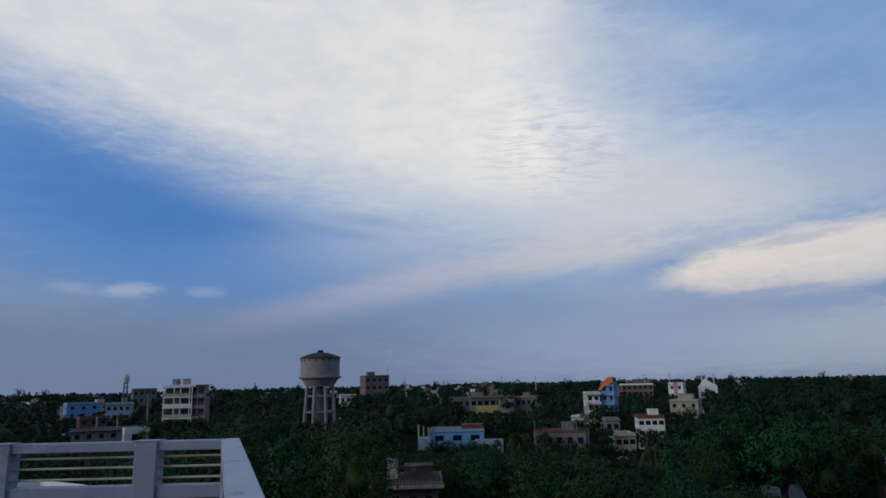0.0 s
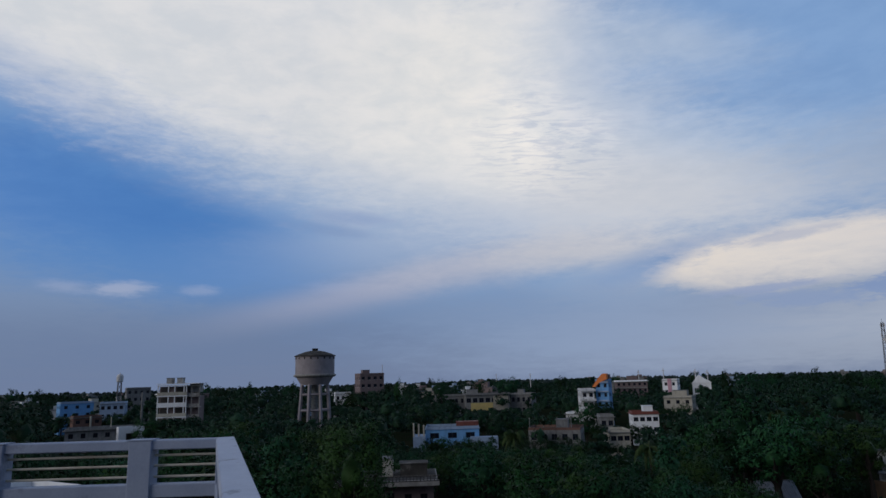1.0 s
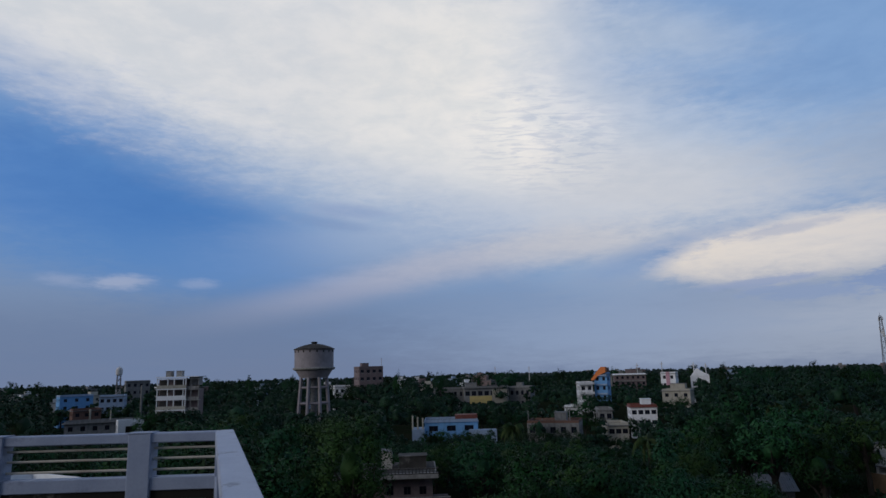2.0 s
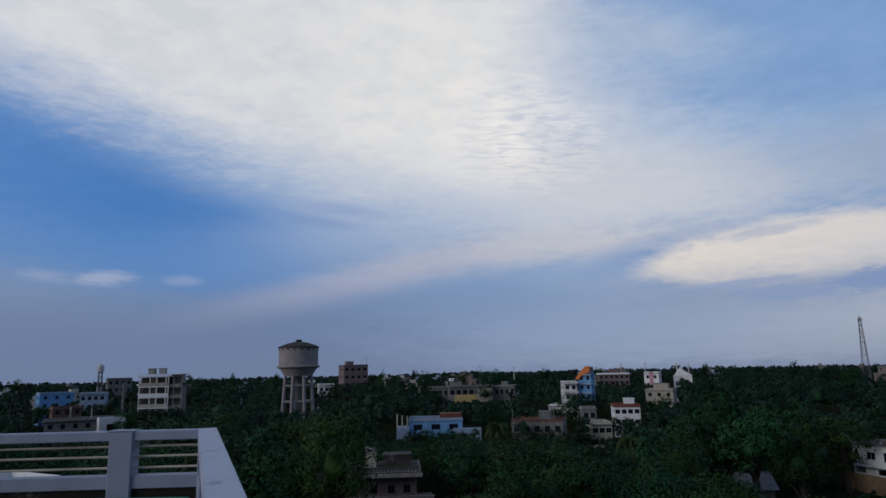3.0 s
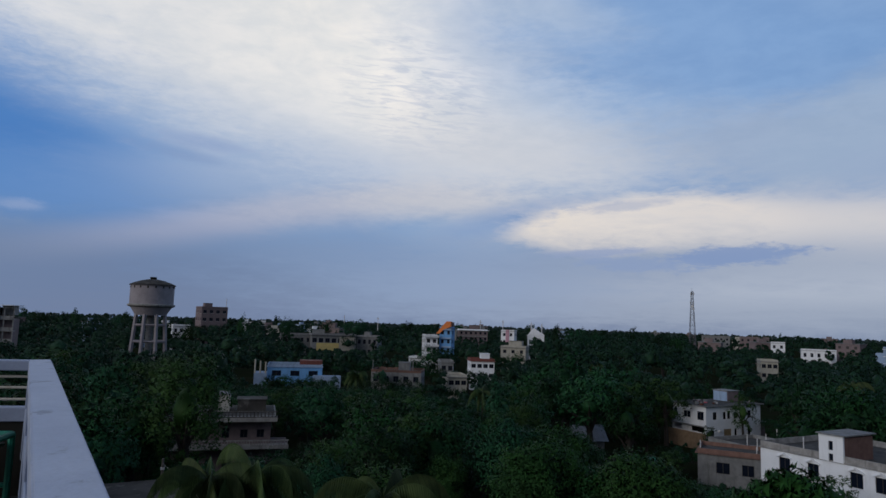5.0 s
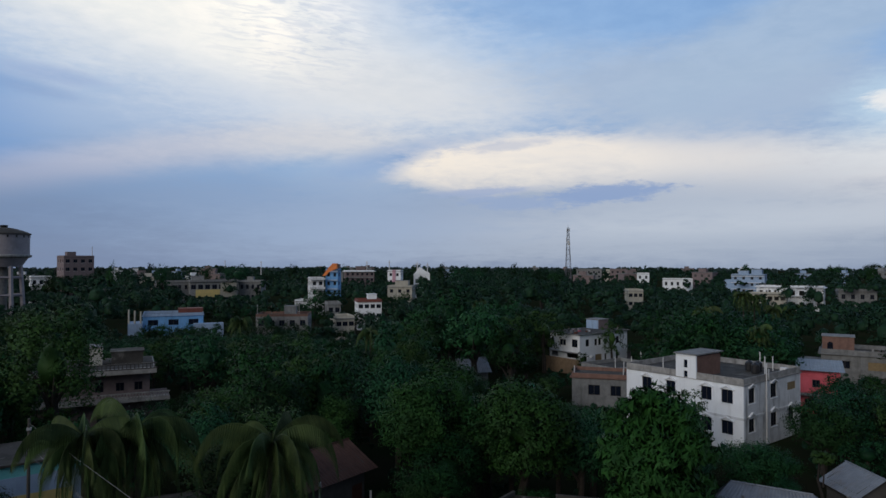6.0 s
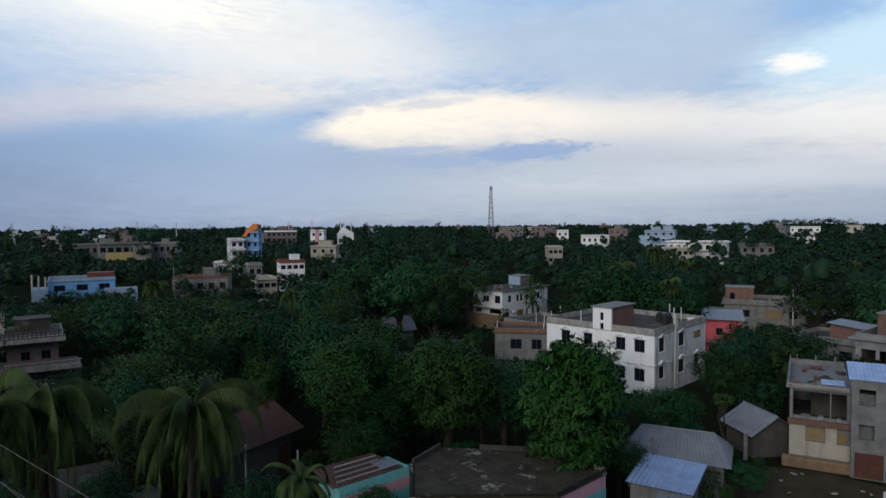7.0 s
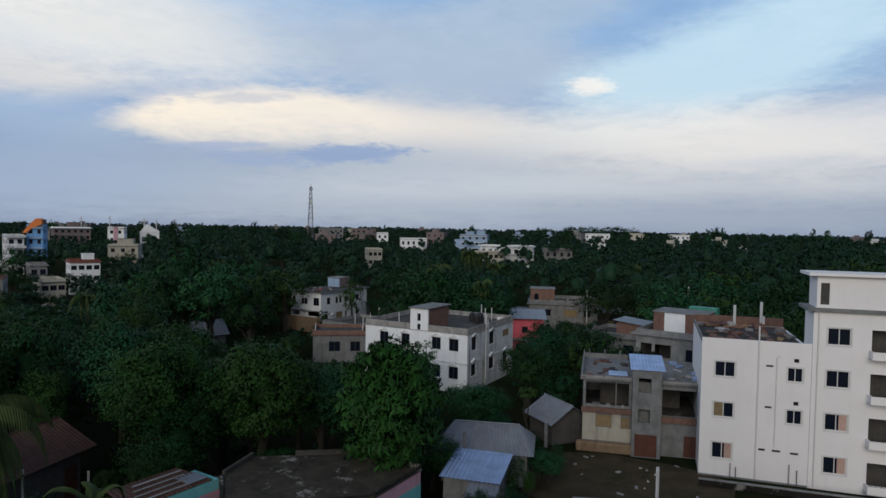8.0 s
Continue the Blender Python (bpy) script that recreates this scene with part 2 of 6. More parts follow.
old_white = surface("old_whitewash", (0.74, 0.75, 0.76), (0.60, 0.61, 0.62), 1.2, 0.85, 0.2, 14, 0.08, streak=(0.14, 0.14, 0.13), streaks=0.75)
# parapet paint in two tones, the side cap lighter and with stronger scuffs
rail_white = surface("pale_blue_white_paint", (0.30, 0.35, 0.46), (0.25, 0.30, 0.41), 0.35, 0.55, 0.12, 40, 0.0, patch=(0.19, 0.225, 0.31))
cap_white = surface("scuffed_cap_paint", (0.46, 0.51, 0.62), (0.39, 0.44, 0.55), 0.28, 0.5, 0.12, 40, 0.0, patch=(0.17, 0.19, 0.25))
cement = surface("bare_cement_render", (0.25, 0.255, 0.255), (0.16, 0.163, 0.163), 0.9, 0.9, 0.3, 12, 0.12, streak=(0.10, 0.10, 0.09), streaks=0.6)
dark_cement = surface("patchy_black_cement", (0.022, 0.021, 0.017), (0.010, 0.010, 0.008), 1.1, 0.95, 0.35, 9, 0.0, patch=(0.32, 0.30, 0.27))
moss_roof = surface("mossy_brown_roof", (0.060, 0.052, 0.037), (0.024, 0.021, 0.015), 1.3, 0.95, 0.35, 9, 0.0, streak=(0.07, 0.062, 0.05), streaks=0.6, patch=(0.34, 0.32, 0.29))
roof_cement = surface("weathered_roof_cement", (0.075, 0.07, 0.064), (0.038, 0.036, 0.032), 1.4, 0.92, 0.3, 8, 0.2, patch=(0.15, 0.143, 0.132))
brick_wall = surface("red_brick", (0.21, 0.12, 0.095), (0.155, 0.09, 0.072), 0.5, 0.9, 0.3, 9, 0.15, streak=(0.09, 0.06, 0.05), streaks=0.5)
cream_wall = surface("cream_paint", (0.50, 0.475, 0.40), (0.42, 0.395, 0.335), 1.2, 0.8, 0.1, 16, 0.1, streak=(0.22, 0.19, 0.15), streaks=0.5)
yellow_wall = surface("yellow_paint", (0.66, 0.52, 0.20), (0.56, 0.44, 0.18), 1.3, 0.8, 0.1, 16, 0.05, streak=(0.30, 0.26, 0.18), streaks=0.4)
blue_wall = surface("sky_blue_paint", (0.17, 0.40, 0.70), (0.13, 0.33, 0.62), 1.2, 0.75, 0.1, 16, 0.05, streak=(0.10, 0.18, 0.28), streaks=0.4)
pale_blue_wall = surface("pale_blue_paint", (0.33, 0.45, 0.61), (0.27, 0.37, 0.52), 1.2, 0.8, 0.1, 16, 0.05, streak=(0.16, 0.2, 0.26), streaks=0.5)
orange_wall = surface("orange_paint", (0.80, 0.24, 0.07), (0.70, 0.20, 0.06), 1.2, 0.7, 0.1, 16, 0.0)
pink_wall = surface("salmon_red_paint", (0.70, 0.13, 0.17), (0.58, 0.10, 0.13), 1.0, 0.75, 0.1, 16, 0.0, streak=(0.25, 0.08, 0.07), streaks=0.4)
rose_wall = surface("faded_rose_paint", (0.62, 0.35, 0.42), (0.52, 0.30, 0.36), 0.8, 0.8, 0.1, 16, 0.0, streak=(0.22, 0.15, 0.16), streaks=0.5)
teal_wall = surface("turquoise_paint", (0.17, 0.52, 0.52), (0.13, 0.44, 0.45), 0.8, 0.8, 0.1, 16, 0.0, streak=(0.10, 0.22, 0.22), streaks=0.4)
mauve_wall = surface("dusty_rose_render", (0.23, 0.175, 0.172), (0.17, 0.13, 0.13), 0.9, 0.85, 0.1, 14, 0.0, streak=(0.12, 0.10, 0.10), streaks=0.5)
maroon = surface("maroon_roof_paint", (0.21, 0.07, 0.055), (0.16, 0.055, 0.045), 0.9, 0.7, 0.1, 14, 0.1, streak=(0.10, 0.04, 0.03), streaks=0.4)
tan_wall = surface("ochre_clay_wall", (0.30, 0.21, 0.135), (0.22, 0.15, 0.095), 0.7, 0.92, 0.3, 10, 0.1, streak=(0.12, 0.08, 0.05), streaks=0.5)
tin = sheet_metal("galvanised_sheet", (0.24, 0.27, 0.31), (0.20, 0.15, 0.12), 0.35, 0.45)
blue_tin = sheet_metal("blue_painted_sheet", (0.33, 0.47, 0.74), (0.22, 0.28, 0.40), 0.25, 0.45)
rust_tin = sheet_metal("rusted_sheet", (0.11, 0.056, 0.042), (0.05, 0.027, 0.021), 0.6, 0.8)
green_tin = sheet_metal("green_painted_sheet", (0.05, 0.26, 0.19), (0.04, 0.12, 0.09), 0.4, 0.5)
wood = surface("yellow_brown_shutter_wood", (0.28, 0.205, 0.11), (0.21, 0.15, 0.08), 0.3, 0.7, 0.1, 20, 0.1)
dark_wood = surface("dark_brown_door_wood", (0.13, 0.05, 0.035), (0.09, 0.035, 0.025), 0.3, 0.65, 0.1, 20, 0.1)
steel = surface("grey_galvanised_steel", (0.42, 0.43, 0.45), (0.33, 0.34, 0.36), 0.3, 0.45, 0.02, 20, 0.05, metal=0.6)
bar_paint = surface("cream_painted_bar", (0.55, 0.52, 0.45), (0.42, 0.38, 0.31), 0.2, 0.5, 0.02, 30, 0.0, streak=(0.2, 0.11, 0.06), streaks=0.5)
mast_red = surface("mast_dark_paint", (0.12, 0.12, 0.135), (0.09, 0.09, 0.10), 0.8, 0.6, 0.0, 10)
mast_white = surface("mast_white_paint", (0.62, 0.62, 0.62), (0.55, 0.55, 0.55), 0.8, 0.6, 0.0, 10)
green_pipe = surface("green_gloss_paint", (0.02, 0.22, 0.15), (0.015, 0.16, 0.11), 0.3, 0.35, 0.02, 30)
black_plastic = surface("black_plastic", (0.02, 0.02, 0.022), (0.03, 0.03, 0.032), 0.4, 0.45, 0.02, 20)
frame_white = surface("white_window_frame", (0.72, 0.71, 0.70), (0.66, 0.65, 0.64), 0.4, 0.5, 0.02, 20)
frame_dark = surface("dark_window_frame", (0.06, 0.055, 0.05), (0.045, 0.04, 0.038), 0.4, 0.5, 0.02, 20)
bark = surface("tree_bark", (0.045, 0.038, 0.031), (0.03, 0.025, 0.021), 0.3, 0.95, 0.5, 14, 0.2)
palm_bark = surface("palm_bark", (0.055, 0.048, 0.04), (0.035, 0.03, 0.026), 0.25, 0.95, 0.5, 10, 0.2)
earth = surface("ground_earth", (0.026, 0.026, 0.016), (0.014, 0.024, 0.010), 6.0, 0.95, 0.4, 3.0, 0.0, patch=(0.018, 0.032, 0.012), gloss=0.0)
yard_earth = surface("trodden_yard_earth", (0.085, 0.066, 0.044), (0.05, 0.044, 0.028), 2.0, 0.95, 0.4, 5.0, 0.0, patch=(0.03, 0.045, 0.018), gloss=0.05)
litter = surface("pale_litter", (0.36, 0.35, 0.34), (0.26, 0.26, 0.27), 0.2, 0.7, 0.1, 20, 0.4)
curtain = surface("pale_curtain", (0.50, 0.34, 0.28), (0.42, 0.28, 0.24), 0.15, 0.85, 0.1, 20, 0.2)
leaf_mid = leaves("mango_leaves", (0.003, 0.020, 0.005), (0.019, 0.082, 0.018), single=0.5)
leaf_bright = leaves("bright_green_leaves", (0.005, 0.028, 0.005), (0.026, 0.088, 0.017), 0.12, single=0.5)
leaf_lime = leaves("yellow_green_leaves", (0.010, 0.036, 0.007), (0.040, 0.092, 0.020), 0.2, single=0.5)
leaf_dark = leaves("dark_evergreen_leaves", (0.002, 0.017, 0.006), (0.013, 0.064, 0.018), single=0.5)
leaf_palm = leaves("palm_leaves", (0.014, 0.032, 0.009), (0.062, 0.098, 0.030), 0.25)
# distance haze put into these two leaf colours: paler and bluer than near leaves
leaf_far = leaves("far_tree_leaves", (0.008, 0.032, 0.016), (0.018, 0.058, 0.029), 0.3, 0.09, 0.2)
leaf_haze = leaves("haze_tinted_leaves", (0.044, 0.074, 0.070), (0.062, 0.098, 0.090), 0.3, 0.03, 0.15)

glass = bpy.data.materials.new("dark_window_glass")
glass.use_nodes = True
gb = glass.node_tree.nodes["Principled BSDF"]
gb.inputs["Base Color"].default_value = (0.008, 0.012, 0.022, 1)
gb.inputs["Roughness"].default_value = 0.2
gb.inputs["Specular IOR Level"].default_value = 0.3
# shade put into a dark wall colour, for house cores and hut walls
shade_dark = surface("shade_dark_wall", (0.10, 0.095, 0.09), (0.07, 0.066, 0.062), 0.8, 0.9, 0.1, 10)


# ---- building blocks ----
def part(name, bm, material, parent, label=""):
    """Links a bmesh as one mesh object under a thing or a part."""
    mesh = bpy.data.meshes.new(name)
    bm.to_mesh(mesh)
    bm.free()
    mesh.materials.append(material)
    ob = new(name, mesh)
    if parent is not None:
        ob.parent = parent
    return tagged(ob, label)


def thing(name, m, label, category, group="", kind=""):
    ob = new(name)
    ob.empty_display_size = 0.3
    ob.matrix_world = m
    return tagged(ob, label, category, group, kind)


def box(bm, x0, y0, z0, x1, y1, z1, m=None):
    vs = [bm.verts.new((x, y, z)) for z in (z0, z1) for y in (y0, y1) for x in (x0, x1)]
    for f in ((0, 2, 3, 1), (4, 5, 7, 6), (0, 1, 5, 4), (2, 6, 7, 3), (0, 4, 6, 2), (1, 3, 7, 5)):
        bm.faces.new([vs[i] for i in f])
    if m is not None:
        bmesh.ops.transform(bm, matrix=m, verts=vs)
    return bm


def boxes(*rows, m=None, bevel=0.0):
    bm = bmesh.new()
    for r in rows:
        box(bm, *r, m=m)
    if bevel:
        bmesh.ops.bevel(bm, geom=bm.edges[:], offset=bevel, segments=1, affect="EDGES")
    return bm


def tube(bm, points, radius, sides=6, end=None):
    """A tube along points; end: its radius at the last one."""
    pts = [Vector(p) for p in points]
    rings = []
    for i, p in enumerate(pts):
        way = (pts[min(i + 1, len(pts) - 1)] - pts[max(i - 1, 0)]).normalized()
        side = way.cross(Vector((0, 0, 1)) if abs(way.z) < 0.95 else Vector((1, 0, 0))).normalized()
        top = side.cross(way)
        r = radius if end is None else radius + (end - radius) * i / (len(pts) - 1)
        rings.append([bm.verts.new(p + (side * math.cos(k) + top * math.sin(k)) * r) for k in (2 * math.pi * j / sides for j in range(sides))])
    for a, b in zip(rings, rings[1:]):
        for j in range(sides):
            bm.faces.new((a[j], a[(j + 1) % sides], b[(j + 1) % sides], b[j]))
    bm.faces.new(rings[0][::-1])
    bm.faces.new(rings[-1])
    return bm


def lathe(bm, profile, sides=48, cx=0.0, cy=0.0):
    """A round body from (radius, height) rows."""
    rings = [[bm.verts.new((cx + r * math.cos(2 * math.pi * j / sides), cy + r * math.sin(2 * math.pi * j / sides), z)) for j in range(sides)] for r, z in profile]
    for a, b in zip(rings, rings[1:]):
        for j in range(sides):
            bm.faces.new((a[j], a[(j + 1) % sides], b[(j + 1) % sides], b[j]))
    bm.faces.new(rings[0][::-1])
    bm.faces.new(rings[-1])
    return bm


def panel(w, h, holes, thick, m):
    """A wall from x 0 to w and z 0 to h, outer face at y 0, with openings (x0, z0, x1, z1) cut right through."""
    xs = sorted({0.0, w, *[v for o in holes for v in (o[0], o[2])]})
    zs = sorted({0.0, h, *[v for o in holes for v in (o[1], o[3])]})
    bm = bmesh.new()
    cache = {}

    def v(x, y, z):
        k = (round(x, 4), y, round(z, 4))
        if k not in cache:
            cache[k] = bm.verts.new(k)
        return cache[k]

    def open_at(i, j):
        if i < 0 or j < 0 or i >= len(xs) - 1 or j >= len(zs) - 1:
            return True
        cx, cz = (xs[i] + xs[i + 1]) / 2, (zs[j] + zs[j + 1]) / 2
        return any(o[0] < cx < o[2] and o[1] < cz < o[3] for o in holes)

    for i in range(len(xs) - 1):
        for j in range(len(zs) - 1):
            if open_at(i, j):
                continue
            x0, x1, z0, z1 = xs[i], xs[i + 1], zs[j], zs[j + 1]
            bm.faces.new((v(x0, 0, z0), v(x1, 0, z0), v(x1, 0, z1), v(x0, 0, z1)))
            bm.faces.new((v(x0, thick, z1), v(x1, thick, z1), v(x1, thick, z0), v(x0, thick, z0)))
            if open_at(i - 1, j):
                bm.faces.new((v(x0, 0, z1), v(x0, thick, z1), v(x0, thick, z0), v(x0, 0, z0)))
            if open_at(i + 1, j):
                bm.faces.new((v(x1, 0, z0), v(x1, thick, z0), v(x1, thick, z1), v(x1, 0, z1)))
            if open_at(i, j - 1):
                bm.faces.new((v(x0, 0, z0), v(x0, thick, z0), v(x1, thick, z0), v(x1, 0, z0)))
            if open_at(i, j + 1):
                bm.faces.new((v(x0, 0, z1), v(x1, 0, z1), v(x1, thick, z1), v(x0, thick, z1)))
    bmesh.ops.transform(bm, matrix=m, verts=bm.verts[:])
    return bm


# ---- ground ----
def lie(d):
    """How high the land lies at that distance: level under the town, then falling gently towards the plain."""
    return -0.0082 * max(0.0, d - 780.0)


def ground_sheet():
    bm = bmesh.new()
    rings = [0, 30, 60, 100, 160, 260, 420, 780, 1200, 2200, 4600, 9000]
    rows = []
    for r in rings[1:]:
        rows.append([bm.verts.new((r * math.cos(a), r * math.sin(a), lie(r))) for a in (2 * math.pi * k / 48 for k in range(48))])
    mid = bm.verts.new((0, 0, 0))
    for k in range(48):
        bm.faces.new((mid, rows[0][k], rows[0][(k + 1) % 48]))
    for a, b in zip(rows, rows[1:]):
        for k in range(48):
            bm.faces.new((a[k], b[k], b[(k + 1) % 48], a[(k + 1) % 48]))
    return tagged(part("ground", bm, earth, None), "earth and rough grass between the houses", "ground", kind="structure")


ground_sheet()


def patch_ground(name, cx, cy, rx, ry, turn, material, label):
    """A trodden patch with an uneven edge, lying on the ground."""
    bm = bmesh.new()
    vs = []
    for k in range(40):
        a = 2 * math.pi * k / 40
        s = 1 + 0.16 * noise.noise(Vector((math.cos(a) * 2 + cx, math.sin(a) * 2 + cy, 3)))
        vs.append(bm.verts.new(pose(cx, cy, 0.02, 0, 0, turn) @ Vector((rx * s * math.cos(a), ry * s * math.sin(a), 0))))
    bm.faces.new(vs)
    return tagged(part(name, bm, material, None), label, "ground", kind="structure")


patch_ground("yard_ground", 45.5, 24.5, 8.5, 6.5, -60, yard_earth, "trodden brown earth yard with scattered litter")


# ---- the roof terrace that the camera stands on ----
CORNER = Vector((-1.92, 6.32, 0))
SIDE = Vector((0.322, -0.947, 0))
ROOF_Z, RAIL_Z = 18.4, 19.5
outline = [(-13, 6.30), (-1.93, 6.30), (2.75, -7.5), (-13, -7.5)]


def prism(bm, poly, z0, z1):
    lo = [bm.verts.new((x, y, z0)) for x, y in poly]
    hi = [bm.verts.new((x, y, z1)) for x, y in poly]
    n = len(poly)
    for k in range(n):
        bm.faces.new((lo[k], lo[(k + 1) % n], hi[(k + 1) % n], hi[k]))
    bm.faces.new(hi)
    bm.faces.new(lo[::-1])
    bmesh.ops.recalc_face_normals(bm, faces=bm.faces[:])
    return bm


own = thing("apartment_block", pose(0, 0, 0), "tall white apartment block with a flat roof terrace", "building", kind="structure")
part("wall", prism(bmesh.new(), [(-12.9, 6.2), (-2.0, 6.2), (2.6, -7.4), (-12.9, -7.4)], 0, ROOF_Z - 0.2), white_wall, own)
part("terrace_floor", prism(bmesh.new(), outline, ROOF_Z - 0.2, ROOF_Z), roof_cement, own, "weathered grey cement terrace floor")


def parapet(name, m, length, posts, label):
    """A low wall with a capped beam, posts and three painted bars: along local x, its outer face at y 0, inside at y > 0."""
    root = thing(name, m, label, "parapet", "parapets of the terrace")
    # wall foot in near-black cement below the lower beam
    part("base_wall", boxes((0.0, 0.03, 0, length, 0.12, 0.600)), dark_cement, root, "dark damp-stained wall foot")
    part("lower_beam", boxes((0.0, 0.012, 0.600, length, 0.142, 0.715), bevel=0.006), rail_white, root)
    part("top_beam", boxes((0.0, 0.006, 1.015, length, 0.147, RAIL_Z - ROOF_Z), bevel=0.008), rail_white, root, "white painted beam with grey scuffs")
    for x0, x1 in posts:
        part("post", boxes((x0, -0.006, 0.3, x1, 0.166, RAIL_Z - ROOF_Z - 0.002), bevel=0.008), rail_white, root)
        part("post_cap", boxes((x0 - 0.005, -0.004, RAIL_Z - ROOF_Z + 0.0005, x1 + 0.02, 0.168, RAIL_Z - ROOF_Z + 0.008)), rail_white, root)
    for z in (0.775, 0.872, 0.962):
        part("bar", tube(bmesh.new(), [(0.0, 0.075, z), (length, 0.075, z)], 0.011, 8), bar_paint, root, "cream painted iron bar")
    for (a0, a1), (b0, b1) in zip(posts, posts[1:]):
        for x in (min(a1, b1) + 0.012,):
            part("upright_bar", tube(bmesh.new(), [(x, 0.075, 0.717), (x, 0.075, 1.013)], 0.009, 6), bar_paint, root)
    return root


# along the front, from the corner towards negative x; and along the side
front = Matrix.Translation(CORNER + Vector((0, 0, ROOF_Z))) @ pose(0, 0, 0, 0, 0, 180)
parapet("front_parapet", front, 10.9, [(0.685, 0.893), (2.02, 2.2), (3.4, 3.58), (4.8, 4.98), (6.2, 6.38), (7.6, 7.78), (9.0, 9.18), (10.4, 10.58)], "white painted concrete parapet with iron bars along the terrace front")
turn = math.degrees(math.atan2(SIDE.y, SIDE.x))
side = thing("side_parapet", Matrix.Translation(CORNER + Vector((0, 0, ROOF_Z)) + SIDE * 0.002) @ pose(0, 0, 0, 0, 0, turn), "white painted concrete parapet with a scuffed broad cap", "parapet", "parapets of the terrace")
SL = 14.2
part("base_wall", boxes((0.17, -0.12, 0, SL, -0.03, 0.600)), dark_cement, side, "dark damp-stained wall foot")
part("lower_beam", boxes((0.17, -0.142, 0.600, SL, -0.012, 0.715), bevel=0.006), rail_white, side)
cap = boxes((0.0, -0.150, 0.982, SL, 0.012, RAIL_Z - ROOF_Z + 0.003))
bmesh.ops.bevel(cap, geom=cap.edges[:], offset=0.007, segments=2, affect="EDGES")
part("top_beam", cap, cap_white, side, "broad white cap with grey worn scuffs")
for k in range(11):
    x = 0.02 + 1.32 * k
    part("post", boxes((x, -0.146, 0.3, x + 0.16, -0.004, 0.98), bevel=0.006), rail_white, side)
for z in (0.775, 0.872, 0.962):
    part("bar", tube(bmesh.new(), [(0.1, -0.075, z), (SL, -0.075, z)], 0.011, 8), bar_paint, side, "cream painted iron bar")


def green_stand(m):
    root = thing("green_metal_stand", m, "green painted steel pipe stand on the terrace floor", "stand")
    W, D, H = 1.7, 1.1, 0.575
    for a, b in (((0, 0), (W, 0)), ((W, 0), (W, D)), ((W, D), (0, D)), ((0, D), (0, 0))):
        part("rail", tube(bmesh.new(), [(*a, H), (*b, H)], 0.026, 8), green_pipe, root)
    for x, y in ((0, 0), (W, 0), (W, D), (0, D)):
        part("leg", tube(bmesh.new(), [(x, y, 0), (x, y, H)], 0.026, 8), green_pipe, root)
    part("low_rail", tube(bmesh.new(), [(0, D, 0.2), (W, D, 0.2)], 0.02, 8), green_pipe, root)
    # plate added to make the inside of the stand black
    part("tray", boxes((0.03, 0.03, 0.50, W - 0.03, D - 0.03, 0.52)), black_plastic, root, "black tray under the rails")
    return root


green_stand(pose(-3.72, 4.75, ROOF_Z, 0, 0, -4))


# ---- houses ----
T = 0.22  # wall thickness


def window(root, m, w, h, style, hood, pane_mat=None):
    """A window in its opening: the frame with its panes, and a hood or sill on the wall."""
    bm = boxes((0, 0.07, 0, w, 0.12, 0.06), (0, 0.07, h - 0.06, w, 0.12, h), (0, 0.07, 0.06, 0.06, 0.12, h - 0.06), (w - 0.06, 0.07, 0.06, w, 0.12, h - 0.06), m=m)
    if style != "single" and w > 0.7:
        box(bm, w / 2 - 0.03, 0.068, 0.06, w / 2 + 0.03, 0.122, h - 0.06, m=m)
    fr = part("window", bm, frame_white if style in ("white", "curtain", "blind") else frame_dark, root)
    part("pane", boxes((0.06, 0.09, 0.06, w - 0.06, 0.098, h - 0.06), m=m), pane_mat or glass, fr)
    if style == "curtain":
        part("curtain", boxes((0.62 * w, 0.080, 0.06, w - 0.06, 0.088, h - 0.06), m=m), curtain, fr, "pale curtain behind the glass")
    if style == "blind":
        part("blind", boxes((0.07, 0.080, 0.06, 0.48 * w, 0.088, h - 0.06), m=m), wood, fr, "yellow-brown slatted blind")
    if style in ("white", "curtain", "blind"):
        part("surround", boxes((-0.1, -0.035, -0.1, w + 0.1, -0.002, 0), (-0.1, -0.035, h, w + 0.1, -0.002, h + 0.1), (-0.1, -0.035, 0, 0, -0.002, h), (w, -0.035, 0, w + 0.1, -0.002, h), m=m), frame_white, fr)
    if hood == "pediment":
        bm = bmesh.new()
        for s in (1, -1):
            mm = m @ Matrix.Translation((w / 2, 0, h + 0.48)) @ Matrix.Rotation(s * 0.42, 4, "Y")
            x0, x1 = (-0.02, w * 0.62) if s > 0 else (-w * 0.62, 0.02)
            box(bm, x0 * 1.15, -0.22, -0.12, x1 * 1.15, -0.002, 0.0, m=mm)
        part("pediment", bm, white_wall, fr)
        part("sill", boxes((-0.1, -0.1, -0.08, w + 0.1, -0.002, 0.0), m=m), white_wall, fr)
    elif hood == "shade":
        part("sun_shade", boxes((-0.15, -0.45, h + 0.05, w + 0.15, -0.002, h + 0.13), m=m), cement, fr)
    elif hood == "sill":
        part("sill", boxes((-0.08, -0.07, -0.07, w + 0.08, -0.002, 0.0), m=m), frame_white, fr)
    return fr


def faces_of(w, d):
    return {"front": (Matrix.Identity(4), w), "right": (pose(w, T, 0, 0, 0, 90), d - 2 * T), "left": (pose(0, d - T, 0, 0, 0, -90), d - 2 * T), "back": (pose(w, d, 0, 0, 0, 180), w)}


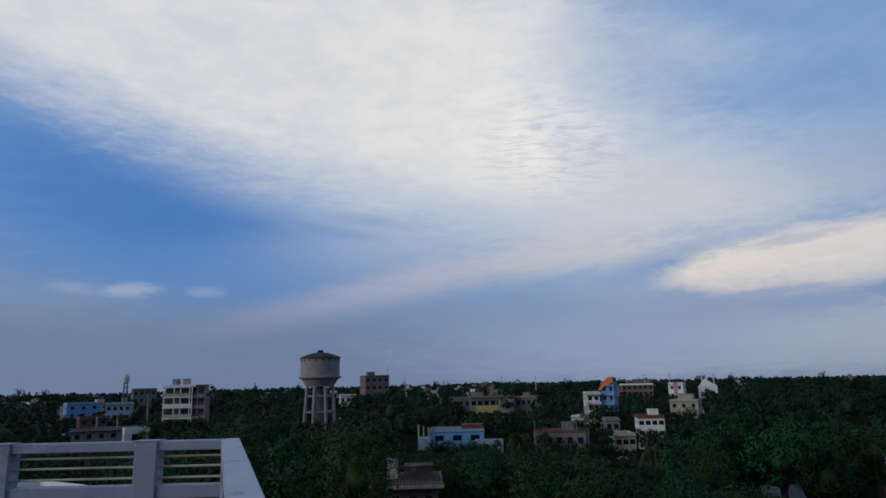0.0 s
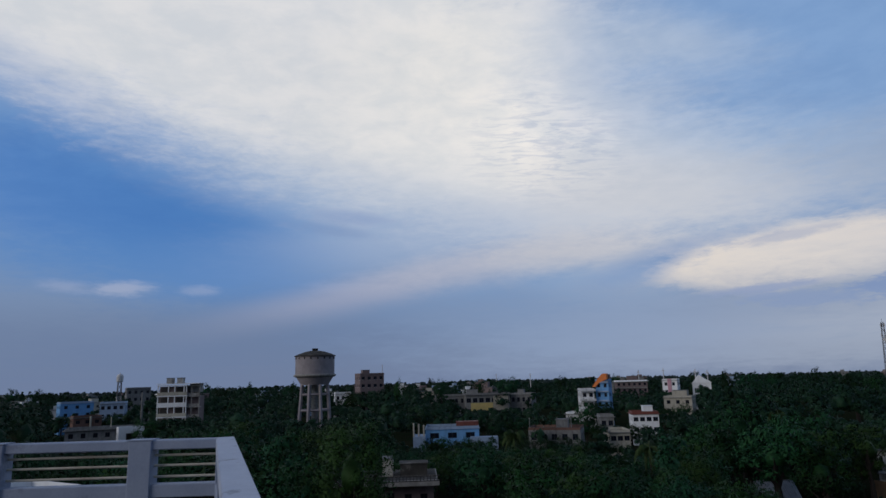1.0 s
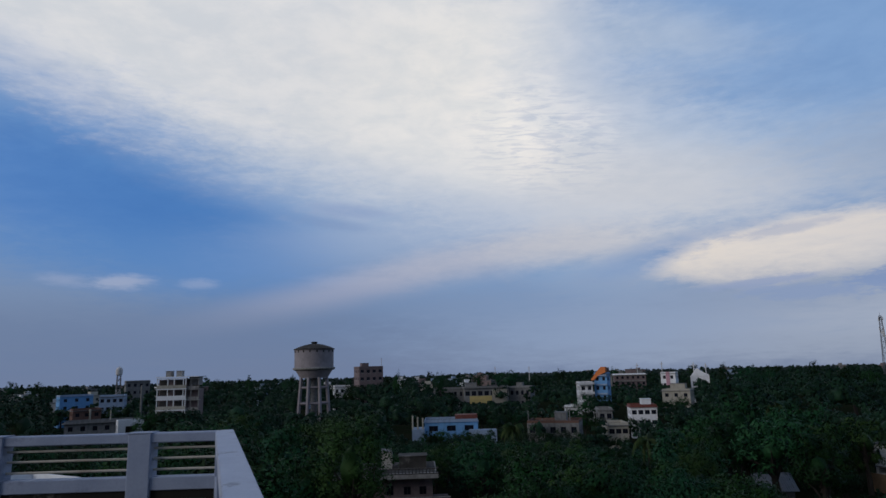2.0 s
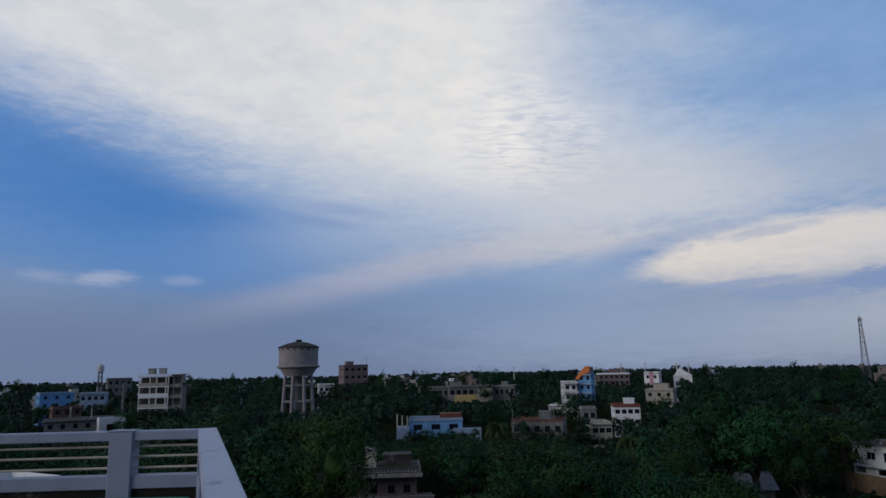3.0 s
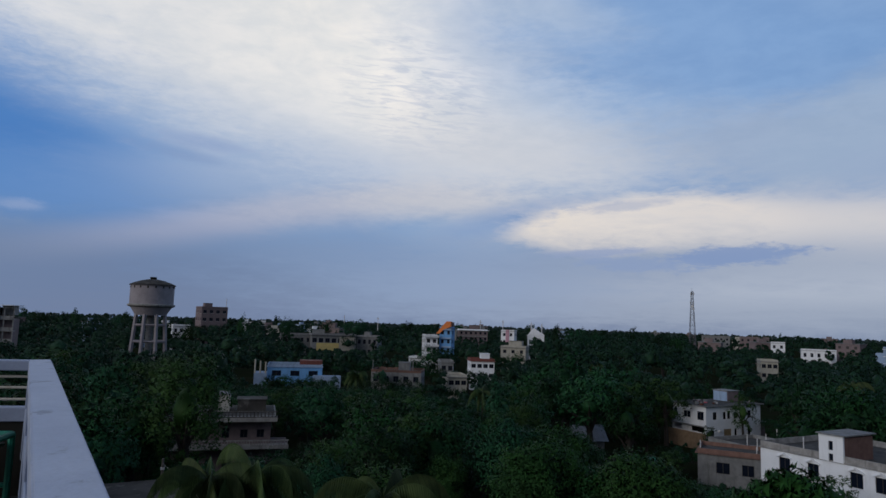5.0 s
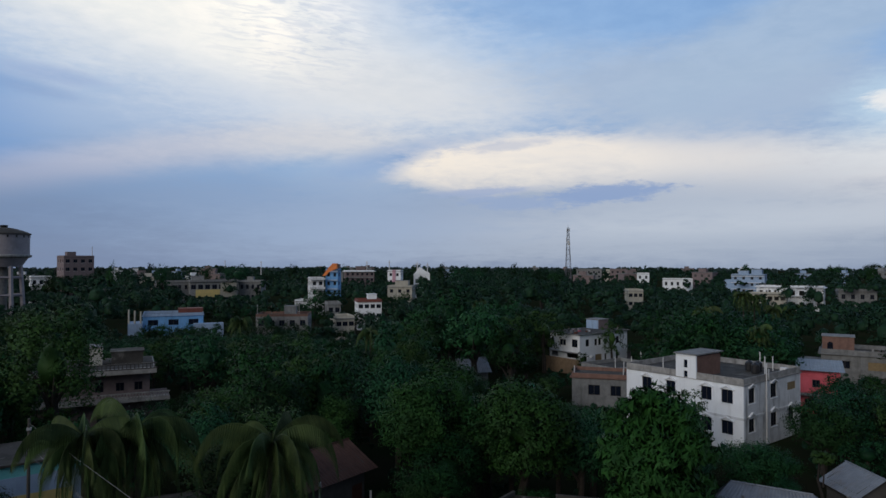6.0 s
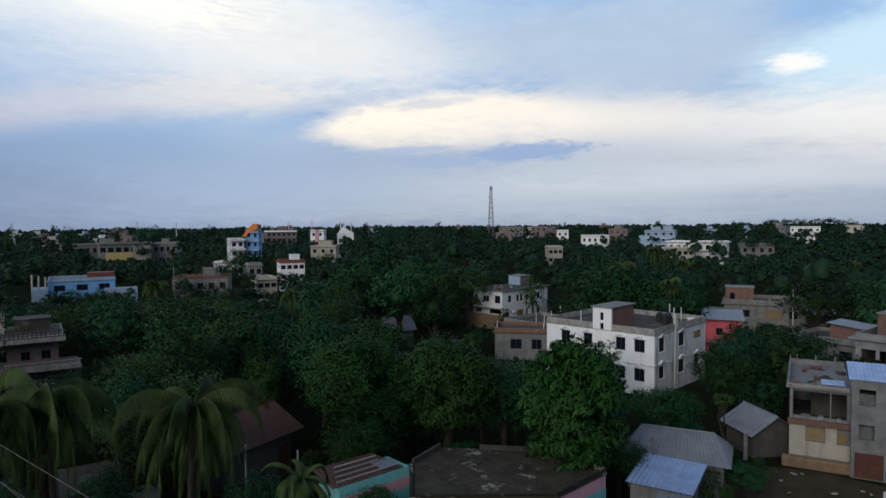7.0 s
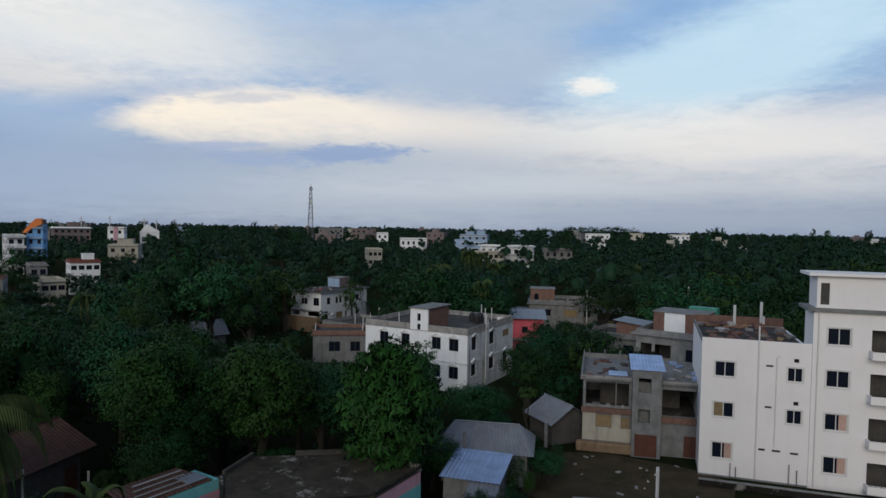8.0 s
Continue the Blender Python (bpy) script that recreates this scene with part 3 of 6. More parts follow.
def house(name, label, m, w, d, h, walls, wins, parapet_h=0.7, roof_m=None, storey=3.2, hood="shade", group="", overhang=0.0, parapet_m=None, category="house", side_m=None):
    """A flat-roofed house on a w x d plan, its front along local x. wins: for a face, rows of (x, z, width, height, style)."""
    root = thing(name, m, label, category, group)
    for face, (fm, fw) in faces_of(w, d).items():
        ws = wins.get(face, [])
        holes = [(x, z, x + a, z + b) for x, z, a, b, _ in ws]
        part("wall", panel(fw, h, holes, T, fm), side_m.get(face, walls) if side_m else walls, root)
        for x, z, a, b, style in ws:
            if style == "open":
                continue
            wm = fm @ Matrix.Translation((x, 0, z))
            if style == "door":
                part("door", boxes((0, 0.08, 0, a, 0.13, b), m=wm), dark_wood, root, "dark brown door")
            elif style == "shutter":
                sh = part("shutter", boxes((0, 0.06, 0, a, 0.11, b), m=wm), wood, root, "yellow-brown wooden shutter")
                part("slat", boxes(*[(0.05 + k * a / 4, 0.04, 0.05, 0.05 + k * a / 4 + a / 4 - 0.08, 0.058, b - 0.05) for k in range(4)], m=wm), wood, sh)
            else:
                window(root, wm, a, b, style, hood)
    n = max(1, round(h / storey))
    for k in range(n):
        z = h - 0.16 if k == 0 else h - 0.16 - k * storey
        if z > 0.3:
            part("roof_slab" if k == 0 else "floor_slab", boxes((T, T, z, w - T, d - T, z + 0.14)), roof_m or roof_cement, root)
    if overhang:
        part("roof_edge", boxes((-overhang, -overhang, h + 0.001, w + overhang, d + overhang, h + 0.13)), parapet_m or cement, root)
        part("roof_cover", boxes((0.16 - overhang if not parapet_h else 0.16, 0.16 - overhang if not parapet_h else 0.16, h + 0.1301, w - 0.16 + (0 if parapet_h else overhang), d - 0.16 + (0 if parapet_h else overhang), h + 0.138)), roof_m or roof_cement, root)
    if parapet_h:
        z0 = h + (0.131 if overhang else 0.001)
        pm = parapet_m or walls
        part("parapet", boxes((0, 0.003, z0, w, 0.14, z0 + parapet_h), (0, d - 0.14, z0, w, d - 0.003, z0 + parapet_h), (0.003, 0.14, z0, 0.14, d - 0.14, z0 + parapet_h), (w - 0.14, 0.14, z0, w - 0.003, d - 0.14, z0 + parapet_h)), pm, root)
    # added core, indoor shade in its colour; closes the view from window to window
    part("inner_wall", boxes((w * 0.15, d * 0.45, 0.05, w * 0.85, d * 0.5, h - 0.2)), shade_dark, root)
    return root


def rods(root, x, y, z, n, h=1.0, spread=0.25):
    """Column stubs with bare reinforcing rods, left standing on a roof."""
    part("column_stub", boxes((x - 0.13, y - 0.13, z, x + 0.13, y + 0.13, z + h * 0.55)), cement, root)
    for k in range(n):
        a = 2 * math.pi * k / n
        part("rod", tube(bmesh.new(), [(x + 0.09 * math.cos(a), y + 0.09 * math.sin(a), z + h * 0.5), (x + 0.1 * math.cos(a), y + 0.12 * math.sin(a), z + h)], 0.02, 4), rust_tin, root)


def pole_on(root, x, y, z, h, r=0.06, mat=None):
    part("pole", tube(bmesh.new(), [(x, y, z), (x, y, z + h)], r, 8), mat or mast_white, root)


def box_on(root, name, x, y, z, w, d, h, mat, roof=None, label=""):
    """A stair head or hut on the roof, with its own thin roof."""
    p = part(name, boxes((x, y, z, x + w, y + d, z + h)), mat, root, label)
    part("roof_plate", boxes((x - 0.15, y - 0.15, z + h + 0.001, x + w + 0.15, y + d + 0.15, z + h + 0.1)), roof or cement, p)
    return p


def wave_sheet(bm, a, b, c, d, pitch=0.3, amp=0.03, steps=None):
    """Corrugated sheet between the eave a-b and the ridge d-c, ridges running up the slope."""
    a, b, c, d = (Vector(p) for p in (a, b, c, d))
    n = max(4, int(((b - a).length) / pitch) * 2) if steps is None else steps
    up = (b - a).cross(d - a).normalized()
    lo, hi = [], []
    for k in range(n + 1):
        s = k / n
        o = up * (amp if k % 2 else -amp)
        lo.append((bm.verts.new(a.lerp(b, s) + o), bm.verts.new(a.lerp(b, s) + o - up * 0.02)))
        hi.append((bm.verts.new(d.lerp(c, s) + o), bm.verts.new(d.lerp(c, s) + o - up * 0.02)))
    for k in range(n):
        bm.faces.new((lo[k][0], lo[k + 1][0], hi[k + 1][0], hi[k][0]))
        bm.faces.new((hi[k][1], hi[k + 1][1], lo[k + 1][1], lo[k][1]))
        bm.faces.new((lo[k][1], lo[k + 1][1], lo[k + 1][0], lo[k][0]))
        bm.faces.new((hi[k][0], hi[k + 1][0], hi[k + 1][1], hi[k][1]))
    return bm


def tin_house(name, label, m, w, d, eave, ridge, walls, sheet, over=0.5, group="tin-roofed huts", hip=0.0, openings=None):
    """A hut under two slopes of corrugated sheet, the ridge along local x; hip: how far the ridge is drawn in at its ends."""
    root = thing(name, m, label, "hut", group)
    op = openings or {}
    for face, (fm, fw) in faces_of(w, d).items():
        holes = op.get(face, [])
        part("wall", panel(fw, eave, [(x, z, x + a, z + b) for x, z, a, b in holes], T, fm), walls, root)
        for x, z, a, b in holes:
            part("door" if z < 0.3 else "shutter", boxes((0, 0.1, 0, a, 0.14, b), m=fm @ Matrix.Translation((x, 0, z))), dark_wood, root)
    k = over * (ridge - eave) / (d / 2)
    e = eave - k
    x0, x1, y0, y1 = -over, w + over, -over, d + over
    r0, r1 = x0 + hip, x1 - hip
    part("roof_slope", wave_sheet(bmesh.new(), (x0, y0, e), (x1, y0, e), (r1, d / 2, ridge), (r0, d / 2, ridge)), sheet, root)
    part("roof_slope", wave_sheet(bmesh.new(), (x1, y1, e), (x0, y1, e), (r0, d / 2, ridge), (r1, d / 2, ridge)), sheet, root)
    if hip:
        part("roof_slope", wave_sheet(bmesh.new(), (x0, y1, e), (x0, y0, e), (r0, d / 2, ridge), (r0, d / 2, ridge)), sheet, root)
        part("roof_slope", wave_sheet(bmesh.new(), (x1, y0, e), (x1, y1, e), (r1, d / 2, ridge), (r1, d / 2, ridge)), sheet, root)
    else:
        for x in (0.002, w - 0.1):
            bm = bmesh.new()
            vs = [bm.verts.new(p) for p in ((x, 0, eave), (x, d, eave), (x, d / 2, ridge - 0.05), (x + 0.098, 0, eave), (x + 0.098, d, eave), (x + 0.098, d / 2, ridge - 0.05))]
            for f in ((0, 2, 1), (3, 4, 5), (0, 3, 5, 2), (1, 2, 5, 4), (0, 1, 4, 3)):
                bm.faces.new([vs[i] for i in f])
            part("gable", bm, walls, root)
    part("ridge_cap", tube(bmesh.new(), [(r0, d / 2, ridge + 0.02), (r1, d / 2, ridge + 0.02)], 0.07, 6), sheet, root)
    return root


def polar(az, dist, z=0.0, turn=0.0):
    """A pose at an azimuth to the right of straight ahead, facing the terrace, turned by so many degrees."""
    return pose(dist * math.sin(radians(az)), dist * math.cos(radians(az)), z, 0, 0, -az + turn)


# -- the big white block of flats
big = house("white_apartment_house", "freshly painted white apartment house with plain framed windows", pose(52.05, 21.0, 0, 0, 0, -64.0), 7.85, 12, 10.7, clean_white,
            {"front": [(1.0, 8.1, 1.5, 1.22, "white"), (0.97, 4.84, 1.5, 1.2, "blind"), (0.94, 1.48, 1.5, 1.3, "curtain"), (6.22, 8.1, 1.08, 1.1, "white"), (6.24, 4.8, 1.08, 1.1, "white"),
                       (6.65, 9.62, 0.36, 0.3, "single"), (6.7, 6.28, 0.36, 0.3, "single"), (4.7, 9.14, 0.52, 0.16, "single"), (4.7, 5.88, 0.5, 0.16, "single"),
                       (4.35, 2.46, 0.48, 0.18, "single"), (5.32, 2.46, 0.6, 0.18, "single"), (6.6, 2.4, 0.58, 0.18, "single")]}, 0.0, roof_cement, 3.25, None, category="apartment house")
part("down_pipe", tube(bmesh.new(), [(4.15, -0.07, 0.2), (4.15, -0.07, 12.3)], 0.06, 8), frame_white, big)
part("down_pipe", tube(bmesh.new(), [(5.45, -0.06, 2.9), (5.45, -0.06, 9.9), (5.5, -0.06, 10.0), (5.7, 0.05, 10.0)], 0.045, 8), frame_white, big)
for x, h in ((2.35, 1.2), (2.75, 0.9), (6.55, 1.6), (7.1, 1.2)):
    part("stand_pipe", tube(bmesh.new(), [(x, -0.15, 0.05), (x, -0.15, 0.05 + h)], 0.04, 6), cement, big)
part("plinth", boxes((-0.05, -0.09, 0, 7.84, -0.001, 0.12)), cement, big)
part("parapet", boxes((0, 0.003, 10.701, 7.85, 0.14, 11.15)), clean_white, big)
part("side_parapet", boxes((0.003, 0.141, 10.701, 0.14, 11.85, 11.0)), cement, big, "bare cement edge of the roof")
part("rear_parapet", boxes((0.003, 11.851, 10.701, 7.85, 12.0, 11.5), bevel=0.02), brick_wall, big, "bare red brick parapet at the rear")
for x, y, h in ((3.6, 11.6, 1.9), (5.9, 11.6, 2.3), (6.05, 11.2, 1.0)):
    pole_on(big, x, y, 10.7, h, 0.13)
rng = random.Random(44)
rubble = thing("rubble_heap", big.matrix_world @ pose(0, 0, 10.7), "heap of broken brick, mortar and boards on a roof", "rubble")
for k in range(46):
    x, y = rng.uniform(0.5, 7.4), rng.uniform(1.0, 11.2)
    a, b, c = rng.uniform(0.15, 0.6), rng.uniform(0.12, 0.4), rng.uniform(0.1, 0.42)
    bm = boxes((-a, -b, 0.001, a, b, c), bevel=0.05)
    for v in bm.verts:
        v.co += Vector((rng.uniform(-0.06, 0.06), rng.uniform(-0.06, 0.06), rng.uniform(-0.06, 0.06) if v.co.z > 0.06 else 0))
    part("rubble_piece", bm, (brick_wall, roof_cement, tan_wall, cement, litter)[k % 5 if k % 3 else 0], rubble).matrix_local = pose(x, y, 0, 0, 0, rng.uniform(0, 180))
for k in range(12):
    part("board", boxes((-1.2, -0.09, 0, 1.2, 0.09, 0.04)), dark_wood, rubble).matrix_local = pose(rng.uniform(1.5, 6.4), rng.uniform(1.5, 10.8), rng.uniform(0.3, 0.42), rng.uniform(-8, 8), rng.uniform(-6, 6), rng.uniform(0, 180))
tall = house("white_apartment_wing", "taller white apartment wing with balconies and a penthouse", big.matrix_world @ pose(7.86, -0.12, 0), 11.5, 3.0, 13.75, clean_white,
             {"front": [(0.98, z, 1.56, 1.3, ("white", "white", "curtain", "curtain")[k]) for k, z in enumerate((11.2, 7.96, 4.64, 1.31))]
                       + [(3.9, z, 1.9, 1.75, "open") for z in (10.75, 7.45, 4.1, 0.72)] + [(7.4, z, 1.5, 1.3, "white") for z in (11.2, 7.96, 4.64, 1.31)]}, 0.0, roof_cement, 3.3, None, category="apartment house")
part("rear_block", boxes((3.2, 3.01, 0, 11.5, 12.2, 13.749)), clean_white, tall)
part("cornice", boxes((-0.5, -0.35, 13.751, 11.7, 3.1, 14.0)), cement, tall, "stained grey cornice slab")
part("rear_cornice", boxes((3.1, 3.101, 13.751, 11.7, 12.3, 14.0)), cement, tall)
part("penthouse", panel(11.0, 2.45, [(0.25, 0.25, 0.85, 1.9)], T, Matrix.Translation((0.15, 0.0, 14.002))), clean_white, tall)
part("penthouse_wall", boxes((0.15, T + 0.002, 14.002, 0.37, 2.6, 16.45), (10.9, T + 0.002, 14.002, 11.15, 2.6, 16.45), (0.37, 2.4, 14.002, 10.9, 2.6, 16.45)), clean_white, tall)
part("penthouse_door", boxes((0.40, 0.1, 14.25, 1.0, 0.15, 15.9)), frame_dark, tall)
part("penthouse_roof", boxes((-0.5, -0.45, 16.455, 11.6, 2.9, 16.68)), clean_white, tall)
for z in (10.75, 7.45, 4.1, 0.72):
    b = part("balcony", boxes((3.75, -0.9, z - 0.35, 7.0, -0.002, z - 0.2), (3.75, -0.9, z - 0.2, 7.0, -0.8, z + 0.25), (3.75, -0.8, z - 0.2, 3.85, -0.002, z + 0.25)), clean_white, tall)
    for k in range(9):
        part("grille_bar", tube(bmesh.new(), [(3.95 + 0.35 * k, -0.85, z + 0.25), (3.95 + 0.35 * k, -0.85, z + 1.7)], 0.018, 4), frame_dark, b)
part("down_pipe", tube(bmesh.new(), [(0.35, -0.07, 0.2), (0.35, -0.07, 13.6)], 0.055, 8), frame_white, tall)

# -- the unfinished house beside it
un = house("unfinished_house", "unfinished two-storey cement house with open upper rooms", pose(50.3, 30.8, 0, 0, 0, -59.5), 10.2, 9, 6.35, cement,
           {"front": [(0.25, 4.1, 3.7, 2.0, "open"), (1.18, 2.15, 1.3, 1.05, "shutter"), (3.35, 2.1, 0.68, 0.95, "shutter"), (6.75, 3.55, 3.1, 2.3, "open"), (8.6, 0.05, 1.2, 1.85, "door"), (4.6, 0.05, 1.6, 1.9, "door")],
            "left": [(1.5, 4.2, 2.6, 1.9, "open"), (5.0, 1.2, 1.2, 1.2, "dark")]}, 0.0, roof_cement, 3.1, None, side_m={"front": cement})
part("floor_edge", boxes((-0.1, -0.25, 3.42, 4.25, -0.002, 3.86)), brick_wall, un, "exposed brick edge of the upper floor")
part("floor_edge", boxes((6.6, -0.25, 2.98, 10.3, -0.002, 3.5)), brick_wall, un, "exposed brick edge of the upper floor")
part("roof_edge", boxes((-0.25, -0.4, 6.36, 4.2, 9.2, 6.52)), cement, un)
part("roof_edge", boxes((6.65, -0.4, 6.36, 10.4, 9.2, 6.5)), cement, un)
part("roof_parapet", boxes((-0.2, 8.9, 6.521, 4.1, 9.05, 6.95), (-0.2, 0.4, 6.521, -0.05, 8.9, 6.8)), cement, un)
part("cream_wall", boxes((0.02, -0.012, 0.9, 4.2, -0.002, 2.1), (0.02, -0.012, 2.1, 1.15, -0.002, 3.4), (2.52, -0.012, 2.1, 3.3, -0.002, 3.4)), cream_wall, un, "cream washed lower wall")
part("clay_plinth", boxes((-0.5, -0.75, 0, 4.3, -0.02, 0.85), bevel=0.1), tan_wall, un, "ochre clay bank at the wall foot")
part("prop", tube(bmesh.new(), [(2.85, -0.15, 3.87), (2.85, -0.15, 6.35)], 0.05, 6), cement, un)
part("prop", tube(bmesh.new(), [(0.15, -0.15, 3.87), (0.15, -0.15, 6.35)], 0.1, 6), cement, un)
part("stair_tower", panel(2.4, 7.6, [(0.5, 5.65, 1.55, 6.9), (0.5, 3.05, 1.5, 4.2), (0.25, 0.05, 2.1, 2.0)], T, Matrix.Translation((4.2, -0.9, 0))), cement, un, "grey plastered stair tower")
part("tower_side", boxes((4.2, -0.9 + T, 0, 4.42, 3.0, 7.6), (6.38, -0.9 + T, 0, 6.6, 3.0, 7.6), (4.42, 2.8, 6.4, 6.38, 3.0, 7.6)), cement, un)
part("gate", boxes((4.47, -0.78, 0.05, 6.28, -0.72, 2.0)), dark_wood, un, "dark brown gate")
part("tin_cover", wave_sheet(bmesh.new(), (4.0, -1.1, 7.65), (6.9, -1.1, 7.65), (6.9, 3.2, 8.2), (4.0, 3.2, 8.2), 0.28, 0.02), blue_tin, un, "light blue sheet roof")
for piece in ((2.0, -0.1, 3.87, 2.4, 0.5, 4.2), (3.3, -0.1, 3.87, 3.6, 0.4, 4.15), (0.8, 0.3, 3.87, 1.5, 0.9, 4.1)):
    part("rubble_piece", boxes(piece, bevel=0.06), litter, un, "pale building rubble on the open floor")
rng = random.Random(61)
for k in range(26):
    x, y = (rng.uniform(0.2, 3.8), rng.uniform(0.6, 8.6)) if k % 2 else (rng.uniform(7.0, 10.0), rng.uniform(0.2, 8.6))
    a, b, c = rng.uniform(0.12, 0.55), rng.uniform(0.10, 0.4), rng.uniform(0.05, 0.28)
    z = 6.521 if k % 2 else 6.501
    part("roof_clutter", boxes((-a, -b, 0, a, b, c), m=pose(x, y, z, 0, 0, rng.uniform(0, 180)), bevel=0.03), (litter, dark_wood, cement, roof_cement, blue_tin, brick_wall)[k % 6], un)
part("tarpaulin", boxes((2.2, 1.0, 6.522, 3.9, 2.6, 6.66), bevel=0.06), blue_tin, un, "blue sheeting lying on the roof")
for rim in ((-0.2, -0.3, 6.521, 4.1, -0.16, 6.72), (6.75, -0.3, 6.501, 10.3, -0.18, 6.64)):
    part("roof_rim", boxes(rim), stained_band, un, "low pale rim along the roof edge")
for x in (0.4, 1.9, 3.4):
    pole_on(un, x, 8.7, 6.95, 0.5, 0.05, cement)
part("rail", tube(bmesh.new(), [(-0.12, 0.5, 7.15), (-0.12, 8.8, 7.25)], 0.04, 6), cement, un)
for k in range(12):
    part("loose_brick", boxes((0.0, 0.0, 6.521, 0.26, 0.13, 6.62 + 0.08 * (k % 3)), m=pose(-0.1 + 0.34 * k, -0.3 + 0.05 * (k % 4), 0, 0, 0, 0) @ pose(0, 0, 0, 0, 0, 7 * (k % 5 - 2))), brick_wall, un)

# -- the white two-storey house with pedimented windows
# right wall in greyer whitewash: stains, and its weaker light put into the colour
wb = house("white_pediment_house", "weathered white two-storey house with pedimented windows", pose(52.55, 64.06, 0, 0, 0, -75) @ Matrix.Diagonal((0.90, 1.10, 1, 1)), 16.1, 12.3, 6.95, white_wall,
           {"front": [(2.45, 4.9, 1.4, 1.45, "dark"), (6.0, 4.9, 1.3, 1.45, "dark"), (10.8, 4.9, 1.35, 1.45, "dark"), (13.4, 4.9, 1.4, 1.45, "dark"), (2.45, 1.6, 1.4, 1.45, "dark"), (6.0, 1.6, 1.3, 1.45, "dark"), (10.8, 1.6, 1.35, 1.45, "dark"), (13.4, 1.6, 1.4, 1.45, "dark")],
            "right": [(0.8, 4.95, 1.15, 1.6, "dark"), (5.3, 4.95, 1.25, 1.6, "dark"), (9.0, 5.3, 1.9, 0.9, "shutter"), (0.8, 1.9, 1.1, 1.6, "dark"), (5.3, 1.8, 1.25, 1.65, "dark"), (9.2, 1.8, 1.2, 1.6, "dark")]},
           0.62, roof_cement, 3.25, "pediment", overhang=0.12, parapet_m=stained_band, side_m={"right": old_white})
part("pediment_band", boxes((-0.06, -0.06, 3.35, 16.16, -0.003, 3.6), (16.103, -0.06, 3.35, 16.18, 12.3, 3.6)), old_white, wb)
st = part("stair_tower", panel(2.75, 2.6, [(1.1, 1.1, 1.6, 2.0), (1.1, 0.0, 1.6, 0.75)], 0.2, Matrix.Translation((7.5, -0.15, 7.0))), white_wall, wb, "white stair tower above the roof")
part("stair_tower_wall", boxes((7.5, 0.06, 7.1, 7.7, 4.6, 9.6), (7.7, 4.4, 7.1, 10.05, 4.6, 9.6)), white_wall, wb)
part("stair_tower_brick", boxes((10.05, 0.06, 7.1, 10.25, 4.6, 9.45)), brick_wall, wb, "bare red brick side of the stair tower")
part("stair_tower_roof", boxes((7.3, -0.35, 9.602, 10.5, 4.9, 9.72)), cement, wb)
part("tower_pane", boxes((8.6, -0.02, 7.05, 9.1, 0.0, 9.0)), glass, wb)
for x, y, h in ((4.4, 1.5, 1.6), (15.6, 5.2, 2.5), (16.17, 5.0, 1.2), (12.5, 9.5, 2.3), (13.6, 10.5, 1.8)):
    pole_on(wb, x, y, 7.0, h, 0.07)
part("drain_pipe", tube(bmesh.new(), [(16.25, 4.4, 0.3), (16.25, 4.4, 8.9)], 0.08, 8), mast_white, wb)
for x, y in ((11.6, 8.6), (12.6, 8.9), (13.0, 7.6)):
    bm = lathe(bmesh.new(), [(0.42, 7.1), (0.5, 7.15), (0.5, 8.0), (0.42, 8.15), (0.2, 8.25), (0.18, 8.32)], 20, x, y)
    part("water_tank", bm, black_plastic, wb, "black plastic roof tank")
part("unit_box", boxes((14.8, 9.9, 7.1, 15.6, 10.4, 7.7), bevel=0.04), frame_white, wb)

# -- the white house farther back
wh = house("white_plain_house", "plain white two-storey house with a roof stair head", pose(69.1, 97.0, 0, 0, 0, 15), 14.0, 7.1, 6.9, white_wall,
           {"front": [(1.7, 4.7, 0.95, 1.25, "dark"), (4.2, 4.7, 0.75, 1.2, "dark"), (5.3, 4.7, 0.75, 1.2, "dark"), (7.0, 4.7, 0.75, 1.1, "dark"), (10.5, 4.7, 0.95, 1.25, "dark"), (1.1, 1.75, 0.95, 1.2, "dark"), (4.4, 1.9, 1.9, 1.15, "shutter"), (7.1, 1.75, 0.6, 1.3, "dark"), (10.5, 1.75, 0.8, 1.2, "dark")],
            "left": [(0.15, 4.6, 0.7, 1.4, "dark"), (2.2, 4.7, 1.5, 1.15, "white"), (5.1, 4.6, 1.3, 1.4, "dark"), (0.2, 2.6, 1.6, 0.9, "open"), (3.9, 2.6, 2.6, 0.9, "open")]}, 0.0, roof_cement, 3.3, None, overhang=0.45, parapet_m=cement)
box_on(wh, "stair_head", 10.1, 3.6, 7.05, 2.9, 3.0, 1.75, mauve_wall)
part("stair_head_side", boxes((9.92, 3.7, 7.05, 10.08, 6.5, 8.7)), pale_blue_wall, wh)
part("left_shade", boxes((-0.55, 0.1, 3.55, -0.003, 6.9, 3.65)), cement, wh, "thin sun shade slab between the storeys")
part("yard_wall", boxes((-1.5, -1.1, 0, -1.3, 7.6, 2.7)), tan_wall, wh, "tall ochre clay yard wall")
part("yard_wall", boxes((-1.299, -1.1, 0, 13.6, -0.9, 1.75)), cement, wh)
part("tin_cover", boxes((14.4, 1.5, 3.3, 18.0, 5.6, 3.45)), cement, wh)
part("lean_to", boxes((14.6, 1.8, 0, 17.7, 5.3, 3.3)), mauve_wall, wh)
part("ac_unit", boxes((2.9, -0.35, 2.6, 3.5, -0.005, 3.0), bevel=0.03), frame_white, wh)
for x, y in ((1.2, 2), (3.0, 5), (10.8, 1.0), (12.3, 0.8)):
    rods(wh, x, y, 7.05, 4, 0.8)
rng = random.Random(23)
